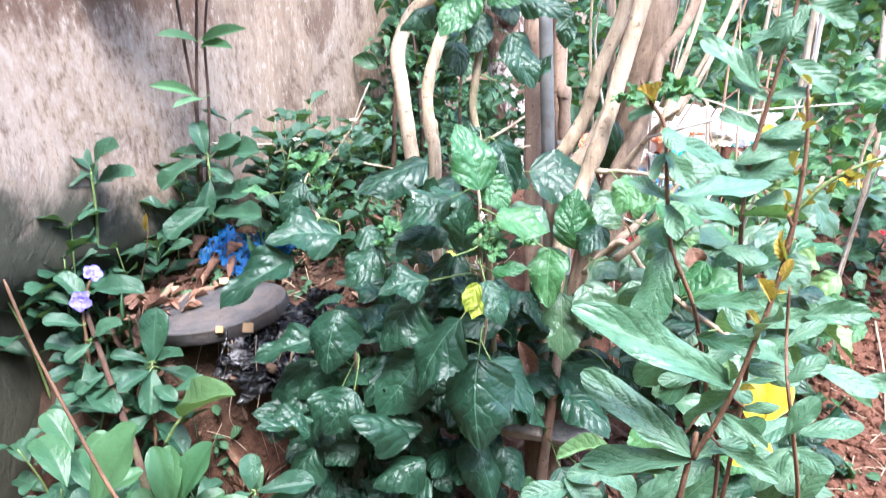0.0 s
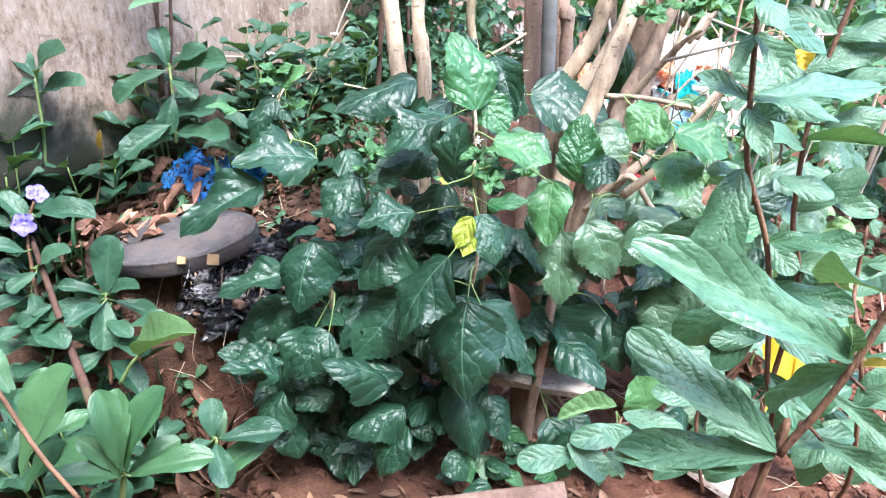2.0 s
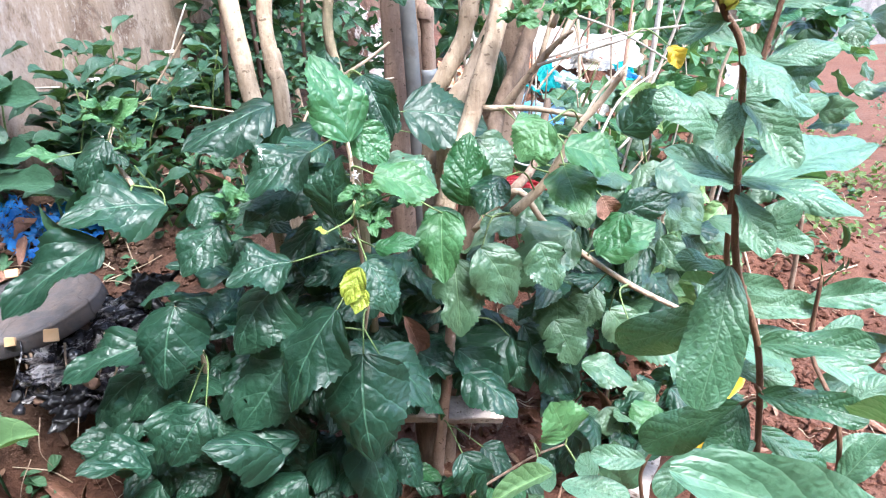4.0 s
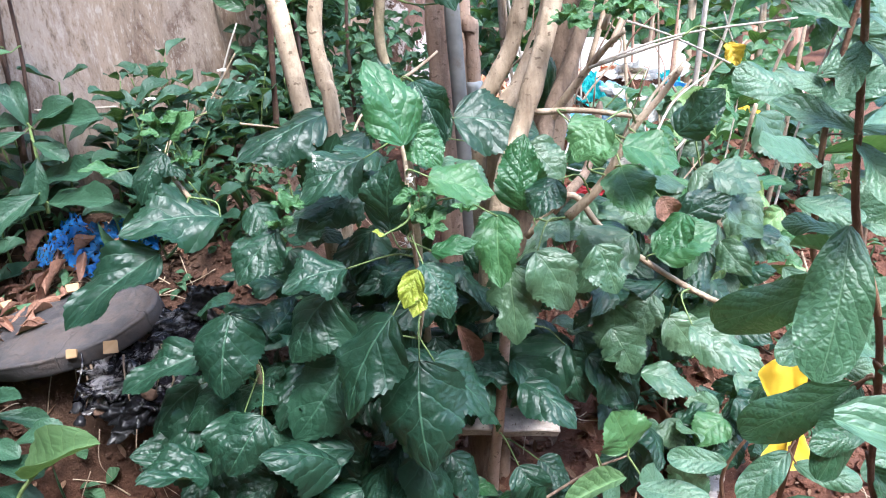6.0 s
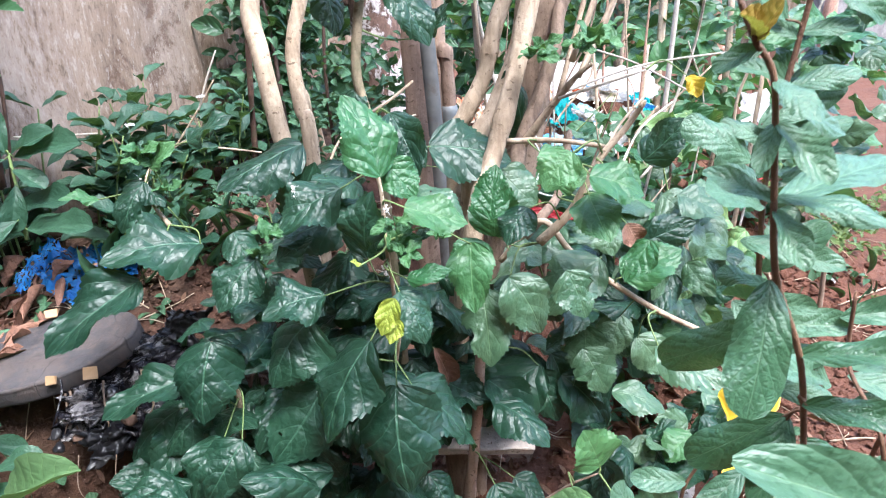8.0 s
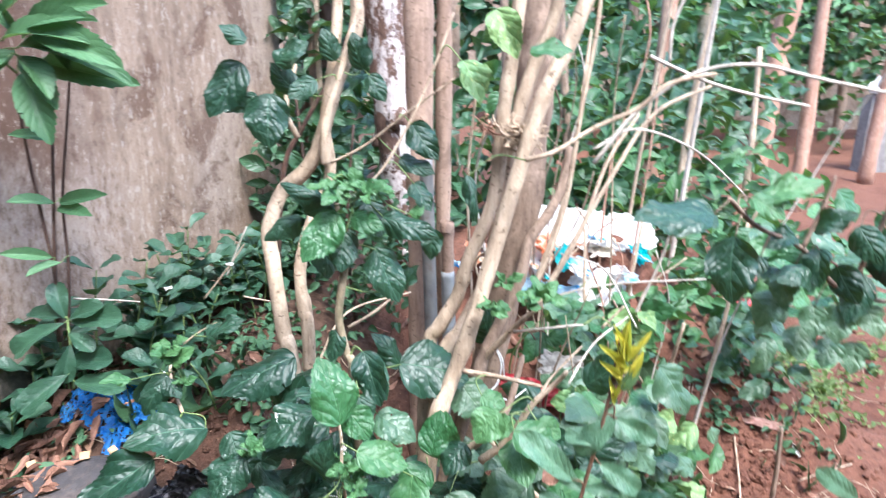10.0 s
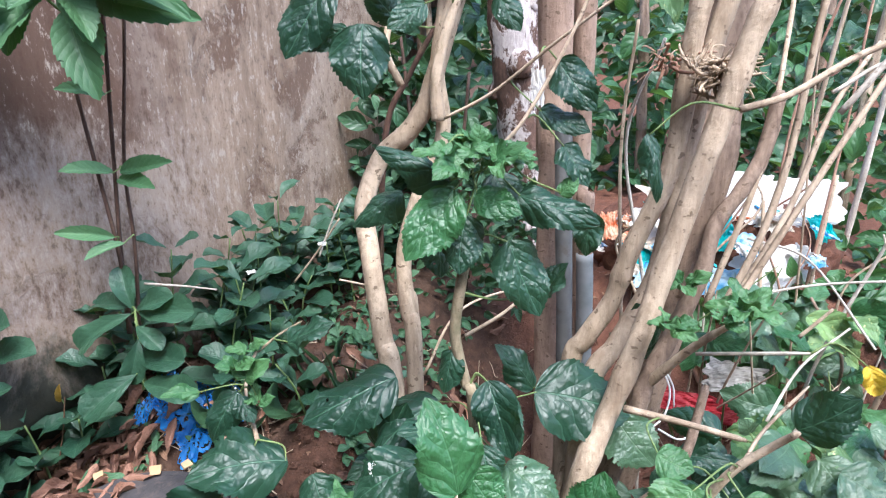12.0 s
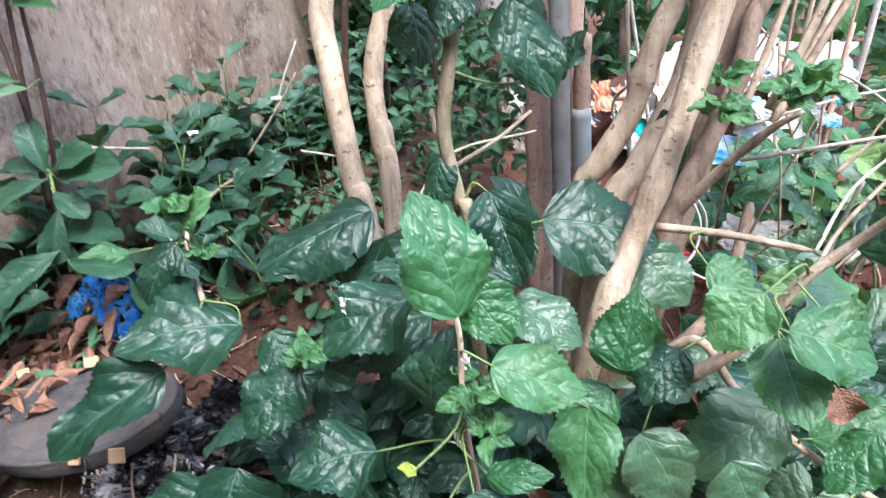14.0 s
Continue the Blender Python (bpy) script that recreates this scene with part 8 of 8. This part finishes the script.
rubbish("wrapper", "teal plastic wrapper on the rubbish heap", "wrapper", TEAL, (0.554, 1.830, 0.465), (0.03, 0.04, 0.08), 20, 79, True, (60, 0), "rubbish")
rubbish("wrapper", "blue and white wrapper on the rubbish heap", "wrapper", SKYBLUE, (0.422, 1.760, 0.405), (0.08, 0.04, 0.08), 5, 80, True, (45, 0), "rubbish")
rubbish("wrapper", "blue and white wrapper on the rubbish heap", "wrapper", SKYBLUE, (0.518, 1.730, 0.395), (0.06, 0.04, 0.08), -25, 81, True, (45, 0), "rubbish")
rubbish("wrapper", "red and white wrapper lying by the stems", "wrapper", RED, (0.51, 1.55, 0.2), (0.06, 0.032, 0.07), -25, 82, True, (40, 0), "rubbish")
rubbish("wrapper", "grey and red wrapper lying by the stems", "wrapper", PINK, (0.56, 1.56, 0.19), (0.045, 0.025, 0.07), -50, 83, True, (45, 0), "rubbish")
rubbish("plastic_scrap", "scrap of bright blue plastic by the stems", "plastic scrap", BLUEBAG, (0.42, 1.56, 0.19), (0.014, 0.012, 0.012), 0, 84)
rubbish("wrapper", "pink and white wrapper hanging in the weeds", "wrapper", PINK, (1.36, 2.3, 0.24), (0.05, 0.07, 0.09), 10, 85, True, (70, 0), "rubbish")
rubbish("wrapper", "red wrapper in the weeds", "wrapper", RED, (1.22, 2.25, 0.2), (0.05, 0.04, 0.09), -20, 86, True, (50, 0), "rubbish")
rubbish("wrapper", "yellow wrapper in the weeds", "wrapper", YELLOWBAG, (1.15, 2.2, 0.3), (0.04, 0.03, 0.08), 20, 87, True, (50, 0), "rubbish")
rubbish("paper_sheet", "white paper scrap on bare red soil", "paper", WHITEBAG, (1.05, 1.58, 0.03), (0.02, 0.035, 0.05), 25, 88, True, (20, 0), "rubbish")
rubbish("paper_sheet", "white paper scrap hanging in the weeds", "paper", WHITEBAG, (1.3, 2.25, 0.36), (0.05, 0.06, 0.1), -25, 89, True, (60, 0), "rubbish")
low_wall = part("concrete_wall", box(1.5, 0.16, 0.75, 0.02, 0.02, 5), STONE)
low_wall.location = (4.75, 6.0, 0.3)
tagged(low_wall, "low grey concrete wall far behind the path", "concrete wall")
for k_, (x_, z_) in enumerate(((4.15, 0.74), (4.4, 0.73), (4.65, 0.76))):
    rubbish("plastic_bag", "pale crumpled bag on a low concrete wall", "plastic bag", (WHITEBAG, CREAM, ASHWHITE)[k_], (x_, 5.98, z_), (0.14, 0.09, 0.1), 20 * k_, 92 + k_, group="bags on the low wall")


post("stake", "thin dark stake standing in the red soil", "stake", BARKD, 0.0055, 0.004, (0.93, 1.35, 0.0), (0.926, 1.34, 0.13), (0.916, 1.33, 0.25))
for a_, b_, r_ in (((0.904, 1.49, 0.03), (0.83, 1.26, 0.03), 0.0026), ((1.02, 1.3, 0.02), (0.93, 1.12, 0.025), 0.0028), ((1.2, 1.5, 0.02), (1.02, 1.42, 0.02), 0.0022), ((0.78, 1.08, 0.02), (0.86, 1.06, 0.02), 0.002)):
    a_, b_ = Vector(a_), Vector(b_)
    a_.z, b_.z = ground_height(a_.x, a_.y) + r_, ground_height(b_.x, b_.y) + r_
    cane(a_, a_.lerp(b_, 0.5) + Vector((0.006, 0, 0.003)), b_, r=r_, material=BARK)
rubbish("bark_strip", "curled pinkish strip of dead bark on red soil", "bark", BARKPINK, (0.968, 1.53, ground_height(0.968, 1.53) + 0.014), (0.065, 0.018, 0.05), -35, 301, True, (12, 0))
rubbish("paper_scrap", "white torn paper scrap on the red soil", "paper", WHITEBAG, (1.055, 1.49, ground_height(1.055, 1.49) + 0.012), (0.02, 0.012, 0.03), 60, 311, True, (40, 0), "rubbish")
rubbish("wrapper", "bright red crumpled wrapper at the edge of the bare earth", "wrapper", RED, (1.21, 2.08, ground_height(1.21, 2.08) + 0.03), (0.06, 0.04, 0.075), 30, 312, group="rubbish")
rubbish("wrapper", "white crumpled wrapper at the edge of the bare earth", "wrapper", WHITEBAG, (1.14, 2.07, ground_height(1.14, 2.07) + 0.02), (0.03, 0.025, 0.03), 10, 313, group="rubbish")
rubbish("wrapper", "grey and white printed packet with a yellow patch", "wrapper", ASHWHITE, (0.46, 1.36, 0.38), (0.05, 0.03, 0.06), -28, 302, True, (50, 0), "rubbish")
rubbish("wrapper", "torn yellow corner of a printed packet", "wrapper", YELLOWBAG, (0.495, 1.35, 0.365), (0.014, 0.014, 0.03), -10, 303, True, (50, 0), "rubbish")
rubbish("wrapper", "red and white striped packet under the stems", "wrapper", RED, (0.385, 1.34, 0.345), (0.055, 0.022, 0.06), -30, 304, True, (45, 0), "rubbish")
for k_, pts_ in enumerate((((0.262, 1.1, 0.47), (0.285, 1.09, 0.466), (0.305, 1.1, 0.476), (0.312, 1.11, 0.505), (0.302, 1.12, 0.53), (0.288, 1.12, 0.545)), ((0.3, 1.1, 0.458), (0.325, 1.09, 0.452), (0.352, 1.1, 0.466)), ((0.296, 1.11, 0.545), (0.312, 1.1, 0.52), (0.316, 1.1, 0.49)))):
    v_, f_, uv_ = tube_data(pts_, 0.0014, 0.0011, 6, 0.1, 6, k_)
    tagged(new("plastic_strip", mesh_object("plastic_strip", v_, f_, WHITEBAG, uv_)), "thin white plastic strip tangled round the stems", "plastic strip", "plastic strips")


def yellow_bag():
    """A torn bag: broad shoulders, a pinched waist and a flared hem."""
    bm = bmesh.new()
    rows = []
    for i in range(31):
        s = i / 30
        half = 0.022 * (1.15 - 0.75 * math.exp(-((s - 0.62) / 0.2) ** 2)) + 0.004 * noise.noise(Vector((s * 9, 0, 3)))
        if s < 0.12:
            half *= 0.45 + 4.5 * s
        row = []
        for j in range(21):
            u = j / 10 - 1
            x = u * half + 0.006 * math.sin(s * 5) + (0.008 * s if u < 0 else 0)
            row.append(bm.verts.new((x, 0.006 * noise.noise(Vector((u * 2, s * 4, 1))) + 0.0015 * math.cos(u * 6 + s * 4) + 0.006 * u * u, -0.092 * s + 0.01 * u * (1 - s))))
        rows.append(row)
    for i in range(30):
        for j in range(20):
            bm.faces.new((rows[i][j], rows[i][j + 1], rows[i + 1][j + 1], rows[i + 1][j]))
    bmesh.ops.solidify(bm, geom=bm.faces[:], thickness=0.0008)
    return bm


ybag = part("plastic_bag", yellow_bag(), YELLOWBAG, smooth=True)
ybag.matrix_world = Matrix.Translation((0.374, 0.68, 0.398)) @ Euler((radians(-25), 0, radians(-15))).to_matrix().to_4x4()
tagged(ybag, "torn bright yellow plastic bag caught on a young shrub", "plastic bag")
scrap_rng = random.Random(95)
for k_ in range(44):
    x_, y_ = scrap_rng.uniform(0.27, 0.8), scrap_rng.uniform(1.7, 1.98)
    mat_, word_ = ((WHITEBAG, "white"), (CREAM, "cream"), (ORANGE, "orange"), (SKYBLUE, "blue and white"), (TEAL, "teal"), (WHITEBAG, "white"))[k_ % 6]
    z_ = 0.41 + 0.1 * math.exp(-((x_ - 0.55) / 0.25) ** 2) * (1 if y_ > 1.8 else 0.5)
    rubbish("scrap", word_ + " scrap of torn packaging on the rubbish heap", "packaging", mat_, (x_, y_, z_), (scrap_rng.uniform(0.02, 0.05), scrap_rng.uniform(0.015, 0.04), 0.08), scrap_rng.uniform(0, 180), 600 + k_, True, (scrap_rng.uniform(20, 60), scrap_rng.uniform(-20, 20)), "rubbish")


rubbish("paper_scrap", "torn white paper tag hanging among the stems", "paper", WHITEBAG, (0.152, 1.4, 0.83), (0.012, 0.032, 0.03), 5, 707, True, (85, 0), "scraps in the weeds")


# ---- the violet flower on the weed ----
def flower(centre, face, size):
    c, z = Vector(centre), Vector(face).normalized()
    v, f, uv = tube_data([c + z * 0.002, c - z * size * 0.8, c - z * size * 1.6 + Vector((0, 0, -0.004))], size * 0.3, size * 0.12, 10, 0, 5)
    bloom = hang(new("flower", mesh_object("flower", v, f, PETAL, uv)), flower_weed)
    tagged(bloom, "violet trumpet flower")
    x = z.cross(Vector((0, 0, 1))).normalized()
    y = z.cross(x)
    for k in range(5):
        w = 2 * math.pi * k / 5 + 0.2
        way = math.cos(w) * x + math.sin(w) * y
        v, f, uv = leaf_data("round", fold=0.1, droop=0.25, pucker=0.05, wave=0.3, seed=90 + k, nu=8, nv=3)
        ob = new("petal", mesh_object("petal", v, f, PETAL, uv))
        ob.matrix_world = leaf_frame(c, c + (way + z * 0.25) * size, 0.95, z)
        hang(ob, flower_weed)
        ob.parent = bloom


flower((-0.527, 0.945, 0.372), (0.3, -0.9, 0.3), 0.017)
flower((-0.512, 0.96, 0.41), (0.5, -0.3, 0.5), 0.015)


# ---- small things: white scraps in the weeds, fluff on the twigs, grass ----
for k_, p_ in enumerate(((-0.184, 1.35, 0.602), (-0.285, 1.3, 0.572))):
    rubbish("paper_scrap", "small white paper scrap caught in the wall weeds", "paper", WHITEBAG, p_, (0.008, 0.005, 0.03), 40 * k_, 700 + k_, True, (20, 0), "scraps in the weeds")
fluff_rng = random.Random(71)
for c_, n_ in (((0.0915, 0.85, 0.519), 9), ((0.085, 0.84, 0.462), 10), ((0.002, 0.9, 0.535), 6), ((-0.19, 1.02, 0.53), 7), ((0.1, 0.97, 0.81), 4)):
    for k_ in range(n_):
        p_ = Vector(c_) + Vector((fluff_rng.gauss(0, 0.0018), fluff_rng.gauss(0, 0.0015), fluff_rng.gauss(0, 0.004)))
        q_ = fluff_rng.uniform(0.0005, 0.0014)
        fluff_ = part("woolly_scale", crumpled("woolly_scale", (q_, q_, q_ * fluff_rng.uniform(1, 1.8)), WHITEBAG, 720 + k_, 1.2, 2), WHITEBAG, None, "white woolly scale on a twig")
        fluff_.location = p_
        hang(fluff_, hibiscus)
        w_ = Vector((fluff_rng.uniform(-1, 1), fluff_rng.uniform(-0.5, 0.5), fluff_rng.uniform(-1, 1))).normalized() * fluff_rng.uniform(0.004, 0.011)
        v_, f_, uv_ = tube_data([p_, p_ + w_ * 0.5 + Vector((0, 0, 0.001)), p_ + w_], 0.00022, 0.00012, 4, 0, 3)
        hang(new("wool_thread", mesh_object("wool_thread", v_, f_, WHITEBAG, uv_)), hibiscus)


def grass(label, spots, n, material, seed):
    """Tufts of narrow blades."""
    rng = random.Random(seed)
    frames = []
    for _ in range(n):
        cx, cy, w = spots[rng.randrange(len(spots))]
        x, y = rng.gauss(cx, w), rng.gauss(cy, w)
        p = Vector((x, y, ground_height(x, y) - 0.003))
        way = Vector((rng.uniform(-0.7, 0.7), rng.uniform(-0.7, 0.5), rng.uniform(0.3, 1))).normalized()
        frames.append(leaf_frame(p, p + way * rng.uniform(0.03, 0.09), rng.uniform(0.03, 0.055), (rng.uniform(-1, 1), -1, 0.6)))
    ob = clump("grass", material, frames, dict(kind="lance", fold=0.3, droop=0.5, pucker=0.0, nu=6, nv=1, seed=8))
    return tagged(ob, label, "grass", kind="stuff")


grass("thin green grass blades at the edge of the litter", [(-0.54, 1.04, 0.025), (-0.47, 1.0, 0.03), (-0.3, 1.27, 0.03), (-0.2, 1.3, 0.04), (-0.36, 0.93, 0.03), (0.6, 1.1, 0.04), (1.05, 1.5, 0.08)], 170, LEAF["weedlet"], 88)
grass("dry straw-coloured grass blades on the bank", [(-0.5, 1.03, 0.03), (-0.33, 0.95, 0.03), (-0.26, 0.9, 0.03), (0.45, 1.2, 0.06)], 110, LEAF["litter"], 89)
